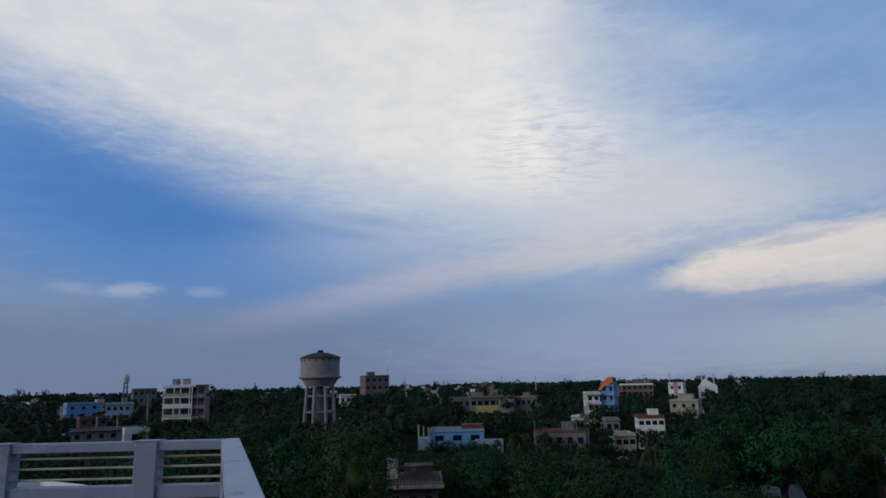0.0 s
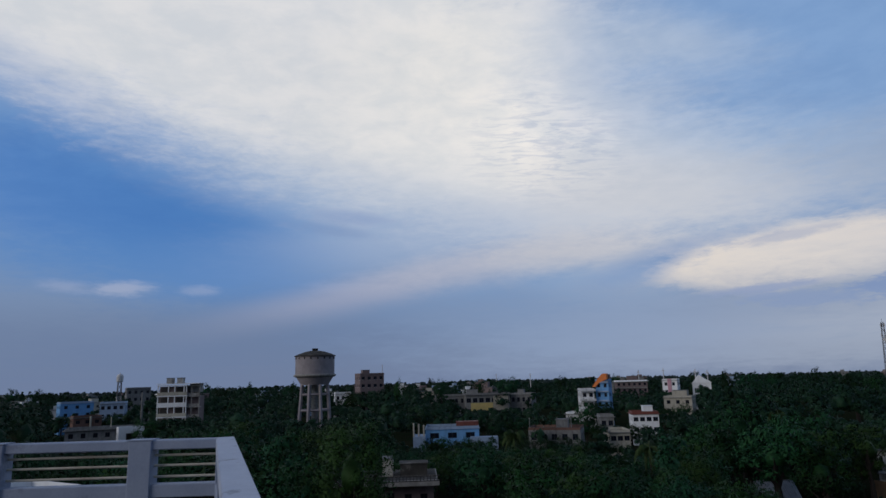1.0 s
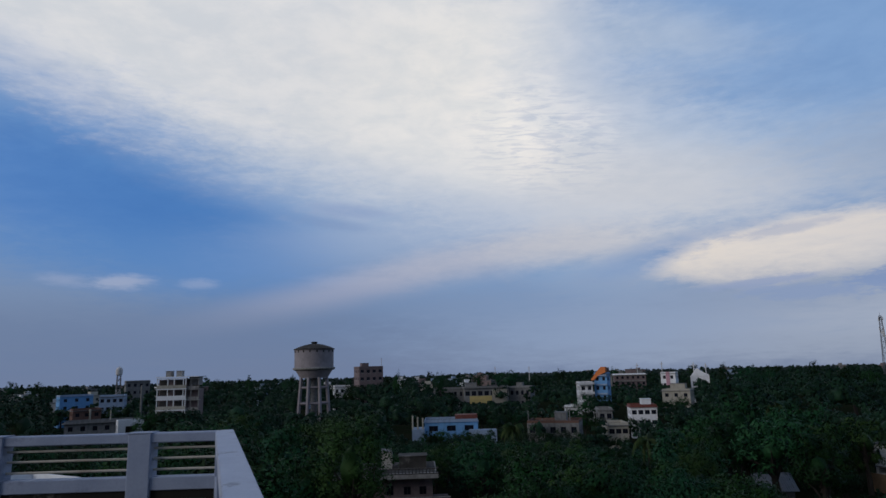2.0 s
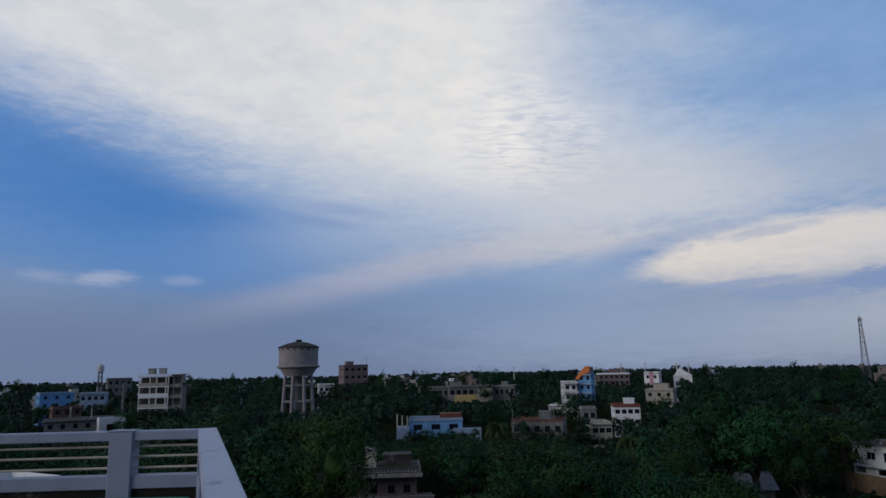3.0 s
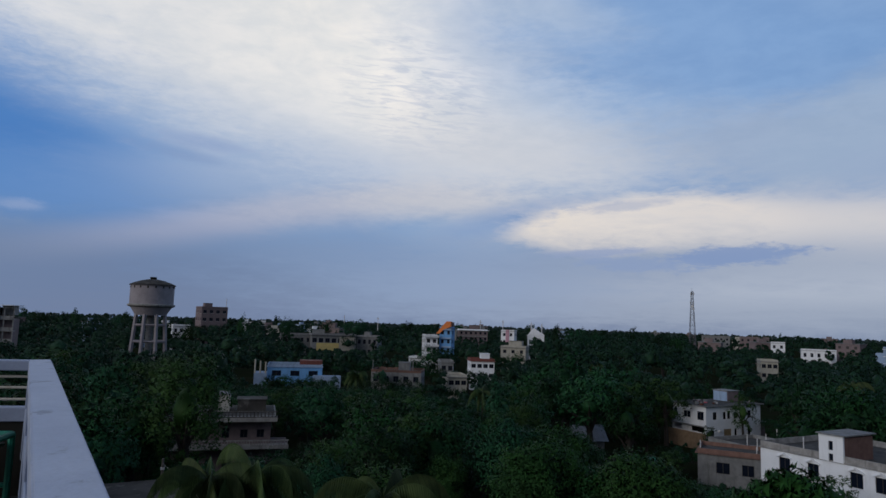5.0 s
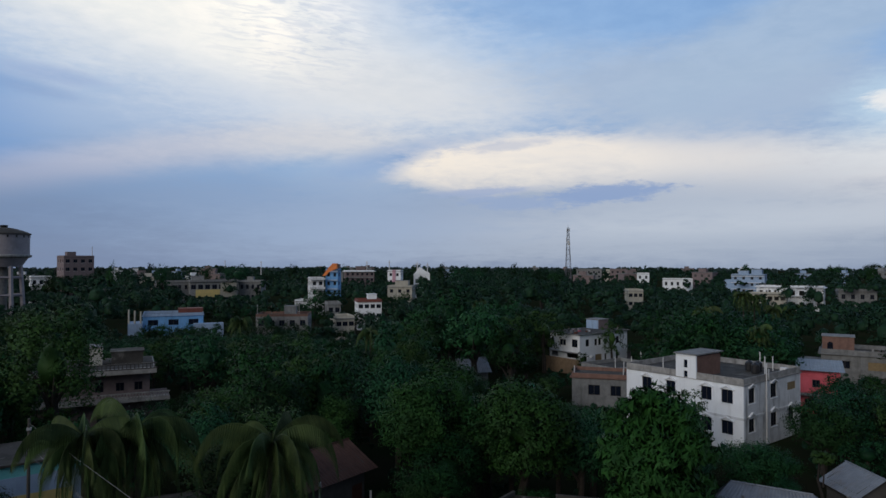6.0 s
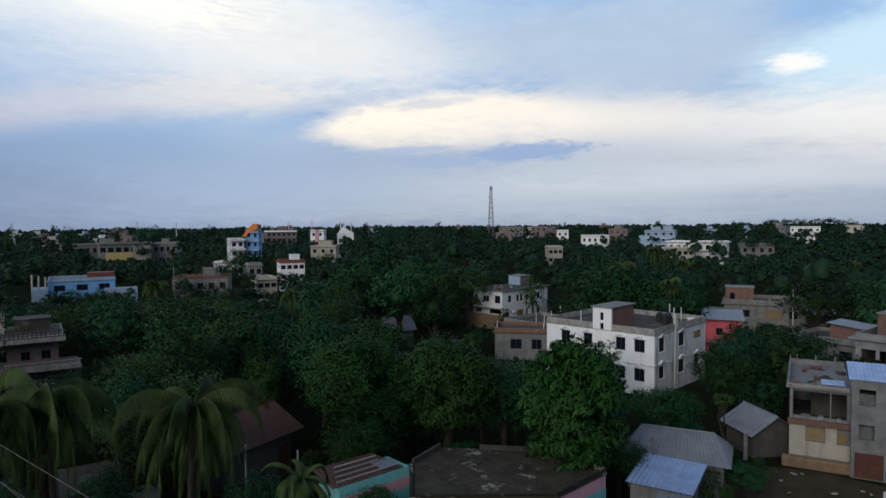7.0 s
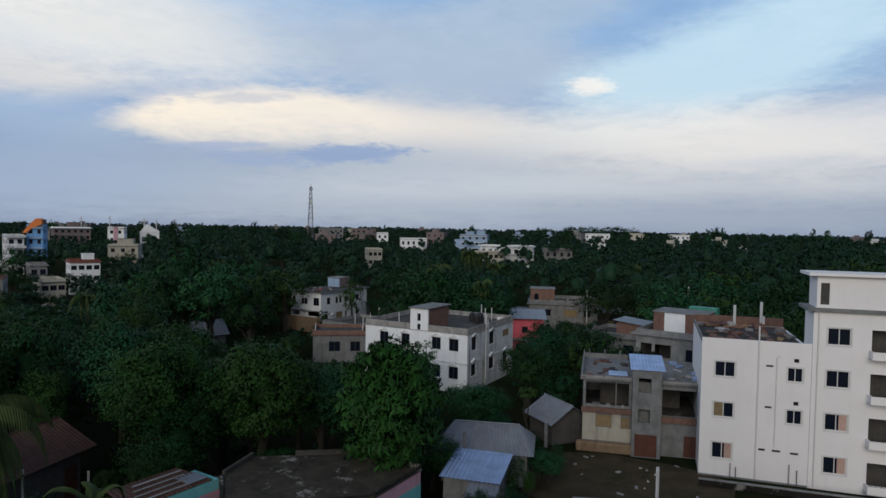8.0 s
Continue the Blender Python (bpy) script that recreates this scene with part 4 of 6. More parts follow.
for k in range(12):
    x, y, a, c = rng.uniform(0.2, 6.0), rng.uniform(0.6, 6.4), rng.uniform(0.12, 0.4), rng.uniform(0.15, 0.6)
    part("roof_clutter", boxes((x - a, y - a * 0.7, 7.05, x + a, y + a * 0.7, 7.05 + c), bevel=0.03), (litter, pink_wall, black_plastic, dark_wood, frame_white, cement)[k % 6], wh)
tin_house("green_lean_to", "open shed under a dull green sheet roof", pose(70.6, 88.2, 0, 0, 0, 18), 6.5, 3.2, 2.3, 2.7, cement, green_tin, 0.3)
part("red_cloth", boxes((0, 0, 1.0, 1.3, 0.04, 2.2)), pink_wall, thing("clothes_line", pose(63.0, 86.5, 0, 0, 0, -20), "red cloth hung on a line in a yard", "laundry"))

# -- shed with a brick parapet in front of the white house
shed = house("brick_shed", "low ochre brick shed with a flat cement roof", pose(53.0, 76.2, 0, 0, 0, -40), 7.4, 6, 3.9, cement, {"front": [(2.2, 1.6, 1.6, 1.4, "dark"), (5.2, 1.6, 1.4, 1.4, "dark")]}, 0.5, None, 3.5, None, overhang=0.3, parapet_m=brick_wall)
shed2 = house("low_cement_house", "low cement house with a cluttered flat roof", pose(62.0, 78.0, 0, 0, 0, 10), 9, 7, 3.8, cement, {"front": [(1.5, 1.4, 1.2, 1.2, "dark"), (5.5, 1.4, 1.2, 1.2, "dark")]}, 0.5, None, 3.5, None)
for x, y, h in ((1.0, 1.0, 2.0), (4.0, 0.5, 1.8), (7.0, 1.2, 2.2)):
    pole_on(shed2, x, y, 3.85, h)

for x, y, h in ((0.3, 0.4, 1.5), (6.9, 0.4, 1.3), (6.9, 5.4, 1.6)):
    pole_on(shed, x, y, 4.0, h, 0.06)

# -- red and brick houses behind
pk = house("salmon_red_house", "salmon red two-storey house with a blue-grey sheet roof", pose(78.3, 60.5, -0.7, 0, 0, -52), 4.6, 5, 6.4, pink_wall, {"front": [(0.5, 1.3, 1.2, 1.3, "dark"), (2.6, 1.3, 1.2, 1.3, "dark"), (1.4, 4.2, 0.9, 1.0, "dark")]}, 0, None, 3.2, None)
part("sheet_roof", wave_sheet(bmesh.new(), (-0.5, -0.9, 6.5), (5.1, -0.9, 6.5), (5.1, 5.6, 7.2), (-0.5, 5.6, 7.2)), tin, pk)
part("balcony_slab", boxes((-0.3, -1.0, 3.2, 4.8, -0.002, 3.4)), cement, pk)
bh = house("brick_cement_house", "two-storey house of bare brick and grey cement", pose(98.3, 72.2, -0.8, 0, 0, -55), 12.5, 9, 6.0, cement,
           {"front": [(2.6, 3.9, 1.4, 1.2, "dark"), (6.4, 3.8, 2.4, 1.3, "shutter"), (10.0, 3.9, 1.2, 1.2, "dark"), (5.0, 1.0, 1.6, 1.4, "dark"), (9.0, 1.0, 1.4, 1.4, "dark")]}, 0.7, None, 3.1, "shade", overhang=0.4)
box_on(bh, "stair_head", 0.2, 0.2, 6.13, 4.4, 4, 2.7, brick_wall)
part("stair_window", boxes((0.9, 0.12, 6.7, 1.7, 0.198, 7.6)), glass, bh)
part("stair_window_arch", lathe(bmesh.new(), [(0.0, -0.04), (0.4, -0.04), (0.4, 0.04), (0.0, 0.04)], 20), glass, bh).matrix_local = pose(1.3, 0.16, 7.6, 90, 0, 0)
pole_on(bh, 10.5, -0.6, 3.0, 6.2, 0.12)
part("balcony", boxes((5.4, -1.3, 2.9, 9.9, -0.004, 3.1), (5.4, -1.3, 3.1, 9.9, -1.18, 4.0), (5.4, -1.18, 3.1, 5.52, -0.004, 4.0), (9.78, -1.18, 3.1, 9.9, -0.004, 4.0)), cement, bh, "cement balcony with a solid front")
for x in (5.45, 9.7):
    part("balcony_post", boxes((x, -1.28, 4.0, x + 0.15, -1.13, 6.0)), cement, bh)
# lower wing in the dark roof cement
part("low_wing", boxes((12.52, 1.2, 0, 18.5, 8.0, 4.6)), roof_cement, bh, "dark damp cement wing")
part("wing_roof", boxes((12.52, 0.7, 4.601, 18.9, 8.4, 4.75)), cement, bh)
part("wing_shutter", boxes((14.0, 1.14, 1.6, 15.6, 1.198, 3.2)), wood, bh, "yellow-brown wooden shutter")
part("left_wing", boxes((-3.6, 2.0, 0, -0.02, 8.0, 4.4)), cement, bh)
part("wing_window", boxes((-2.6, 1.93, 2.4, -1.2, 1.998, 3.6)), frame_dark, bh)
rng = random.Random(71)
for k in range(14):
    x, y, a = rng.uniform(4.9, 12.0), rng.uniform(0.6, 8.2), rng.uniform(0.15, 0.6)
    part("roof_clutter", boxes((x - a, y - a * 0.6, 6.139, x + a, y + a * 0.6, 6.139 + rng.uniform(0.1, 0.5)), bevel=0.03), (litter, cement, dark_wood, roof_cement)[k % 4], bh)
low = house("grey_low_house", "grey low house with a roof shed under sheet metal", pose(76.2, 46.4, 0, 0, 0, -84), 8.6, 7, 5.4, cement, {"front": [(1.5, 3.4, 1.4, 1.2, "dark"), (5.2, 3.4, 1.4, 1.2, "dark")]}, 0.5, None, 3.1, None, overhang=0.4)
hut = part("roof_hut", boxes((3.6, 1.5, 5.53, 8.4, 4.5, 7.2)), brick_wall, low)
part("sheet", wave_sheet(bmesh.new(), (3.2, 1.0, 7.55), (8.8, 1.0, 7.1), (8.8, 5.0, 7.2), (3.2, 5.0, 7.65)), tin, hut)
g2 = house("grey_three_storey_house", "grey cement house with a brick and white roof room", pose(65.0, 33.4, 0, 0, 0, -82), 9.0, 8, 8.4, cement,
           {"front": [(0.5, 6.1, 1.2, 1.4, "open"), (2.0, 6.1, 1.7, 1.4, "open"), (5.2, 6.0, 1.4, 1.3, "dark"), (5.0, 3.0, 1.4, 1.2, "dark"), (1.0, 3.0, 1.4, 1.2, "dark")]}, 0.45, None, 3.2, None, overhang=0.5, parapet_m=cement)
rr = box_on(g2, "roof_room", 1.0, 2.5, 8.53, 5.4, 4, 2.1, brick_wall)
part("white_panel", boxes((2.2, 2.48, 8.6, 4.4, 2.499, 10.6)), white_wall, rr)
part("green_shed", boxes((3.6, 6.7, 8.54, 6.6, 8, 11.0)), green_tin, g2)
for x, y in ((6.9, 1.2), (7.9, 2.6), (8.6, 0.8)):
    rods(g2, x, y, 8.53, 4, 1.8)
hb = house("brick_flat_house", "low brick house half hidden by trees", pose(112, 50, 0, 0, 0, -62), 12, 8, 7.2, brick_wall, {"front": [(1.5, 4.6, 1.4, 1.2, "dark"), (5.5, 4.6, 1.4, 1.2, "dark")]}, 0.5, None, 3.2, None)
pole_on(hb, 2, 1, 7.2, 2.2, 0.1)

# -- tin-roofed huts
tin_house("long_tin_hut", "hut under a weathered grey sheet roof", pose(35.9, 34.4, 0, 0, 0, -56), 6.6, 4.2, 2.9, 4.15, cement, tin, 0.5, hip=1.2)
lean = thing("blue_tin_hut", pose(32.1, 30.5, 0, 0, 0, -63), "hut with a light blue sheet roof", "hut", "tin-roofed huts")
part("wall", panel(3.7, 2.45, [(2.2, 0.9, 3.1, 2.0)], T, Matrix.Identity(4)), cement, lean)
part("wall", boxes((0, T, 0, T, 3.8, 2.5)), cement, lean)
part("wall", panel(3.55, 2.5, [(1.2, 1.0, 2.0, 2.1)], T, pose(3.7, T, 0, 0, 0, 90)), cement, lean)
part("wall", boxes((T, 3.6, 0, 3.7 - T, 3.8, 2.7)), cement, lean)
part("sheet_roof", wave_sheet(bmesh.new(), (-0.25, -0.35, 2.62), (4.05, -0.35, 2.62), (4.05, 4.2, 3.12), (-0.25, 4.2, 3.12)), blue_tin, lean, "light blue corrugated sheet roof")
part("side_porch", wave_sheet(bmesh.new(), (1.9, -1.7, 2.0), (4.0, -1.7, 2.0), (4.0, -0.25, 2.5), (1.9, -0.25, 2.5)), tin, lean)
part("prop", tube(bmesh.new(), [(3.9, -1.6, 0), (3.9, -1.6, 2.0)], 0.06, 6), cement, lean)
part("prop", tube(bmesh.new(), [(2.0, -1.6, 0), (2.0, -1.6, 2.0)], 0.06, 6), cement, lean)
part("vent_pipe", tube(bmesh.new(), [(0.3, 4.35, 0), (0.3, 4.35, 4.3)], 0.1, 8), cement, lean)
tin_house("gabled_tin_hut", "small dark hut under a grey gabled sheet roof", pose(50.4, 36.6, 0, 0, 0, -112), 3.8, 3.8, 2.3, 3.5, shade_dark, tin, 0.5)
# rusty hut: walls coloured dark in place of the shade under an open veranda
tin_house("rust_roof_hut", "hut under a rusty brown sheet roof", pose(10.0, 47.2, 0, 0, 0, 30), 6.0, 5.0, 4.0, 5.3, shade_dark, rust_tin, 0.8, openings={"front": [(4.6, 0.1, 1.2, 2.4)]})
tin_house("far_tin_hut", "grey tin hut between trees", polar(25.4, 102, 0, 20), 4.2, 4, 3.0, 4.6, cement, tin, 0.5)
tin_house("green_tin_hut", "hut with a green sheet roof among trees", polar(29.8, 90, 0, -20), 2.2, 2.2, 2.4, 3.2, cement, green_tin, 0.5)

# -- the turquoise and rose house below
tl = thing("turquoise_rose_house", pose(0, 0, 0), "one-storey house with turquoise and rose bands and a mossy roof", "house")
plan = [(17.1, 33.1), (24.4, 28.8), (29.4, 30.0), (28.1, 35.0), (22.6, 39.4), (19.4, 37.6)]
mid = (sum(p[0] for p in plan) / 6, sum(p[1] for p in plan) / 6)
wide = [(mid[0] + (x - mid[0]) * 1.012, mid[1] + (y - mid[1]) * 1.012) for x, y in plan]
part("wall", prism(bmesh.new(), plan, 0, 3.75), rose_wall, tl, "faded rose wall")
part("turquoise_band", prism(bmesh.new(), [(mid[0] + (x - mid[0]) * 1.003, mid[1] + (y - mid[1]) * 1.003) for x, y in plan], 0.2, 2.9), teal_wall, tl, "turquoise painted band")
part("roof_slab", prism(bmesh.new(), wide, 3.751, 3.9), moss_roof, tl, "black mossy roof with pale worn patches")
for k in range(6):
    a, b = Vector((*wide[k], 3.901)), Vector((*wide[(k + 1) % 6], 3.901))
    v = b - a
    top = (0.10, 0.16, 0.30, 0.34, 0.30, 0.12)[k]
    mm = Matrix.Translation(a) @ Matrix.Rotation(math.atan2(v.y, v.x), 4, "Z")
    stop = v.length * (0.62 if k == 3 else 1.0) - 0.22
    part("roof_rim", boxes((0.0, 0.0, 0.0, stop, 0.2, top), m=mm, bevel=0.02), roof_cement if k in (3, 4) else dark_cement, tl)
part("hose", tube(bmesh.new(), [(19.6, 36.4, 3.94), (21.5, 35.2, 3.94), (22.9, 35.0, 3.94), (24.6, 36.4, 3.94), (26.4, 35.8, 3.94)], 0.02, 6), roof_cement, tl)
part("hose", tube(bmesh.new(), [(22.9, 35.0, 3.94), (23.2, 33.6, 3.94), (24.0, 31.6, 3.94)], 0.02, 6), roof_cement, tl)
t2 = thing("turquoise_shed", pose(13.9, 36.3, 0, 0, 0, 10.5), "turquoise and rose painted shed with a patched sheet roof", "hut", "tin-roofed huts")
part("wall", boxes((0, 0, 0, 5.3, 0.2, 3.95), (0, 0.2, 0, 0.2, 2.4, 3.95), (5.1, 0.2, 0, 5.3, 2.4, 3.95), (0.2, 2.2, 0, 5.1, 2.4, 3.95)), teal_wall, t2)
part("rose_band", boxes((-0.01, -0.012, 2.6, 5.31, -0.002, 3.3)), rose_wall, t2)
part("sheet_roof", wave_sheet(bmesh.new(), (-0.4, 0.05, 4.02), (4.9, 0.05, 4.02), (4.4, 2.9, 4.3), (-0.2, 2.9, 4.3)), rust_tin, t2, "rusty patched corrugated sheets")
for k in range(4):
    part("batten", boxes((0.1 + 0.3 * k, 0.4 + 0.6 * k, 4.1 + 0.06 * k, 3.6 + 0.2 * k, 0.52 + 0.6 * k, 4.16 + 0.06 * k)), litter, t2, "pale batten laid on the sheets")
part("loose_sheet", boxes((3.4, 0.3, 4.14, 4.7, 1.8, 4.18)), tin, t2)

# -- the house with the long balconies
bl = house("balcony_house", "dusty rose house with two long white balustraded balconies", pose(-12.5, 87.0, 0, 0, 0, 2), 11.7, 9, 7.0, mauve_wall,
           {"front": [(1.0, 4.2, 1.0, 1.5, "dark"), (3.2, 4.2, 1.0, 1.5, "dark"), (5.8, 4.4, 0.9, 1.2, "dark"), (8.0, 4.4, 0.9, 1.0, "dark"), (10.0, 4.4, 0.9, 1.0, "dark"), (2.0, 0.8, 1.2, 1.5, "dark"), (6.0, 0.8, 1.2, 1.5, "dark")]}, 0, None, 3.3, None, overhang=0.6, parapet_m=stained_band)


def balustrade(root, x0, x1, y, z, step=0.42, mat=stained_band):
    b = part("balustrade", boxes((x0, y, z, x1, y + 0.14, z + 0.12), (x0, y, z + 0.62, x1, y + 0.14, z + 0.74)), mat, root)
    n = int((x1 - x0) / step)
    for k in range(n):
        x = x0 + (k + 0.5) * (x1 - x0) / n
        part("baluster", lathe(bmesh.new(), [(0.05, z + 0.12), (0.075, z + 0.25), (0.045, z + 0.42), (0.06, z + 0.62)], 6, x, y + 0.07), mat, b)


part("roof_fascia", boxes((-1.0, -1.9, 6.62, 12.4, -0.62, 7.13)), stained_band, bl, "broad weather-stained white roof edge")
balustrade(bl, -1.0, 12.4, -1.9, 7.14, mat=frame_dark)
part("balcony_slab", boxes((-1.0, -1.8, 3.3, 13.9, -0.002, 3.65)), stained_band, bl, "white weather-stained balcony slab")
balustrade(bl, -1.0, 13.9, -1.8, 3.651, 0.32)
part("balcony_wall", boxes((11.71, -0.2, 0.0, 13.9, 6.0, 3.3)), mauve_wall, bl)
box_on(bl, "roof_room", 5.0, 3.5, 7.14, 1.4, 3, 2.2, cream_wall)
box_on(bl, "roof_shed", 7.4, 3.5, 7.14, 3.6, 3, 1.5, roof_cement, roof_cement)


# -- houses in the distance
def far(name, label, az0, az1, dist, top, walls, floors=2, cols=4, turn=0.0, depth=10.0, style="dark", ww=1.3, parapet_h=0.6, over=0.0, pm=None, hood=None, group="houses in the distance", side_m=None):
    """A house facing the terrace between two azimuths, its top so many metres up."""
    w = dist * 2 * math.tan(radians((az1 - az0) / 2)) / math.cos(radians(turn))
    mid = (az0 + az1) / 2
    m = polar(mid, dist, 0, turn) @ Matrix.Translation((-w / 2, 0, 0))
    h = top - parapet_h
    st = h / floors
    gap = w / cols
    wins = {"front": [((k + 0.5) * gap - ww / 2, j * st + st * 0.32, ww, st * 0.42, style) for j in range(floors) for k in range(cols)]}
    side = [((k + 0.5) * depth / 3 - 0.6, j * st + st * 0.32, 1.2, st * 0.42, style) for j in range(floors) for k in range(3) if (k + 0.5) * depth / 3 + 0.8 < depth - 0.5]
    wins["left" if turn > 0 else "right"] = side
    root = house(name, label, m, w, depth, h, walls, wins, parapet_h, None, st, hood, group, over, pm, side_m=side_m)
    return root


h = far("sky_blue_house", "bright sky blue two-storey house with a red roof shed", -1.1, 3.45, 174, 7.1, blue_wall, 2, 3, 0, 9, ww=2.3, pm=pale_blue_wall, over=0.2)
part("red_roof_shed", boxes((8.0, 2.2, 7.1, 13.8, 6, 8.15)), maroon, h, "low red sheet-roofed shed")
part("side_annexe", boxes((-3.2, -1, 0, -0.01, 6, 5.0)), pale_blue_wall, h)
part("porch", boxes((11.5, -2.5, 0, 18.5, -0.01, 4.6)), pale_blue_wall, h)
for k in range(3):
    pole_on(h, -3.0 + 1.3 * k, -0.8, 5.0, 3.4 - 0.3 * k, 0.2, cream_wall)
h = far("red_brown_house", "red-brown house with pale pillars and roof poles", 7.6, 11.9, 162, 7.3, cement, 2, 5, -8, 9, pm=brick_wall)
box_on(h, "stair_head", 6.3, 3, 6.7, 2.8, 3, 2.2, cement)
for k in range(4):
    pole_on(h, 0.3 + 3.3 * k, 0.4, 6.8, 2.8, 0.1, cement)
h = far("red_roof_house", "white house with maroon roof edge", 16.2, 18.25, 192, 8.8, white_wall, 3, 4, 8, 8, pm=maroon, over=0.35)
box_on(h, "stair_head", 3.2, 2, 8.9, 2.6, 3, 1.4, white_wall, white_wall)
h = far("cream_house", "cream three-storey house with a stair head", 18.75, 20.9, 265, 10.2, cream_wall, 3, 3, -10, 9, over=0.5)
box_on(h, "stair_head", 2.8, 2, 10.3, 5.4, 4, 1.9, cream_wall)
h = far("blue_striped_house", "blue and white six-storey house", 13.4, 14.45, 250, 17.2, blue_wall, 5, 2, -12, 6, over=0.4, ww=1.0)
bm = bmesh.new()
rim = ((-1.1, 14.6), (0.2, 14.6), (1.4, 16.0), (4.4, 17.3), (4.4, 19.3), (2.8, 19.3), (1.0, 17.4))
lo, hi = [bm.verts.new((x, -0.75, z)) for x, z in rim], [bm.verts.new((x, 2.0, z)) for x, z in rim]
bm.faces.new(lo)
bm.faces.new(hi[::-1])
for k in range(len(rim)):
    bm.faces.new((lo[k], hi[k], hi[(k + 1) % len(rim)], lo[(k + 1) % len(rim)]))
part("orange_fin", bm, orange_wall, h, "slanting orange painted stair roof")
part("stair_head", boxes((2.6, 2.05, 17.3, 4.7, 5.0, 19.0)), mauve_wall, h)
for k in range(5):
    part("band", boxes((0.8, -0.7, 2.8 + 3.3 * k, 4.7, -0.01, 3.3 + 3.3 * k)), pale_blue_wall, h)
# haze and dusk put into the colour: old whitewash dulls the white bands
h = far("white_banded_house", "white house with long open balconies", 12.2, 13.25, 248, 14.0, old_white, 4, 2, 10, 8, over=0.5)
for k in range(4):
    part("balcony", boxes((-0.8, -1.2, 2.9 + 3.4 * k, 5.0, -0.01, 3.7 + 3.4 * k)), old_white, h)
h = far("brown_brick_block", "brown brick six-storey block with pale bands", -6.6, -4.57, 330, 22.4, mauve_wall, 6, 4, 14, 12, ww=1.6, over=0.25, pm=mauve_wall, hood="sill")
box_on(h, "stair_head", 2, 3, 22.5, 3.5, 4, 1.6, mauve_wall)
pole_on(h, 11.5, 1, 22.5, 4.0, 0.15)
h = far("long_yellow_house", "long yellow and grey two-storey hall", 2.4, 6.2, 328, 11.0, cement, 2, 7, 6, 14, ww=2.2, over=0.8, pm=cement)
part("yellow_band", boxes((2.5, -0.06, 3.0, 13.4, -0.005, 6.7)), yellow_wall, h, "yellow washed lower wall")
part("pale_panel", boxes((13.6, -0.08, 3.0, 21.0, -0.005, 9.9)), cream_wall, h)
box_on(h, "stair_head", 1.0, 4, 11.0, 5.5, 5, 1.9, cement)
h = far("grey_hall", "long grey cement hall with a low roof", -0.1, 2.35, 335, 10.6, cement, 2, 5, 6, 10, over=0.4)
h = far("grey_house_end", "grey cement house with a dome-like stair head", 6.25, 8.0, 332, 10.6, cement, 2, 4, -12, 12, over=0.4)
box_on(h, "stair_head", 3.0, 3, 10.8, 3.0, 4, 1.6, cement)
cab = thing("cream_apartment_block", polar(-21.2, 212, 0, -14), "cream six-storey apartment block with stacked open balconies", "apartment house", "houses in the distance")
# rear walls coloured dark to stand for the shade inside the balconies
part("wall", boxes((-5.6, 1.6, 0, 2.2, 10, 19.2)), mauve_wall, cab)
part("wall", boxes((2.2, 2.4, 0, 5.6, 9, 16.4)), mauve_wall, cab)
for k in range(6):
    z = 1.5 + 3.05 * k
    slab = part("floor_slab", boxes((-5.9, -0.1, z + 2.6, 2.5, 1.598, z + 2.9)), white_wall, cab, "pale slab edge")
    part("balcony", boxes((-5.85, -0.05, z - 0.1, 2.45, 0.08, z + 0.85)), cream_wall if k % 2 else white_wall, slab)
    for x in (-5.8, -2.9, -1.1, 1.5, 2.2):
        part("column", boxes((x, 0.0, z - 0.15, x + 0.25, 0.25, z + 2.6)), white_wall, slab)
    for x in (-4.9, -0.4):
        part("window", boxes((x - 0.4, 1.53, z + 0.1, x + 2.0, 1.598, z + 2.2)), frame_dark, slab)
for k in range(6):
    z = 1.2 + 3.1 * k
    part("floor_slab", boxes((2.52, 0.4, z + 2.5, 6.2, 2.39, z + 2.75)), stained_band, cab)
    part("balcony", boxes((2.6, 0.42, z - 0.3, 6.1, 0.55, z + 0.5)), stained_band, cab)
    for x in (3.6, 5.8):
        part("column", boxes((x, 0.56, z - 0.35, x + 0.25, 0.80, z + 2.5)), stained_band, cab)
part("roof_slab", boxes((-6.1, -0.3, 19.901, 6.2, 10.2, 20.1)), white_wall, cab)
for x in (-4.2, -1.2):
    box_on(cab, "stair_head", x, 3, 20.101, 1.6, 3, 1.6, stained_band)
part("roof_room", boxes((2.6, 3.0, 17.4, 5.4, 8.0, 19.9)), stained_band, cab)

far("blue_house", "blue three-storey house among trees", -29.3, -27.1, 330, 13.4, blue_wall, 4, 3, 10, 9, pm=pale_blue_wall, over=0.3)
far("dim_blue_house", "dull blue-grey house among trees", -26.7, -25.0, 300, 13.4, pale_blue_wall, 4, 4, -8, 9, over=0.4)
far("grey_block", "grey cement block under construction", -24.9, -23.2, 380, 18.6, cement, 5, 4, 6, 9, over=0.4)
h = far("brick_pillar_house", "brick house with pale pillars and a flat slab", -28.4, -26.5, 275, 9.4, brick_wall, 3, 3, 8, 8, over=0.6)
pole_on(h, 5.5, -0.6, 4.5, 4.8, 0.35, cream_wall)
h = far("slab_roof_house", "cement house with a long flat slab", -28.9, -24.0, 235, 7.2, cement, 2, 6, -4, 9, over=0.7)
pole_on(h, 12.5, 1, 7.2, 3.0, 0.15, cream_wall)
h = far("white_frame_house", "small white house with an open front", -25.3, -23.5, 200, 8.9, white_wall, 2, 1, 6, 6, "open", 2.6, 0.5)
pole_on(h, 5.6, 2, 8.5, 9.5, 0.28, cement)
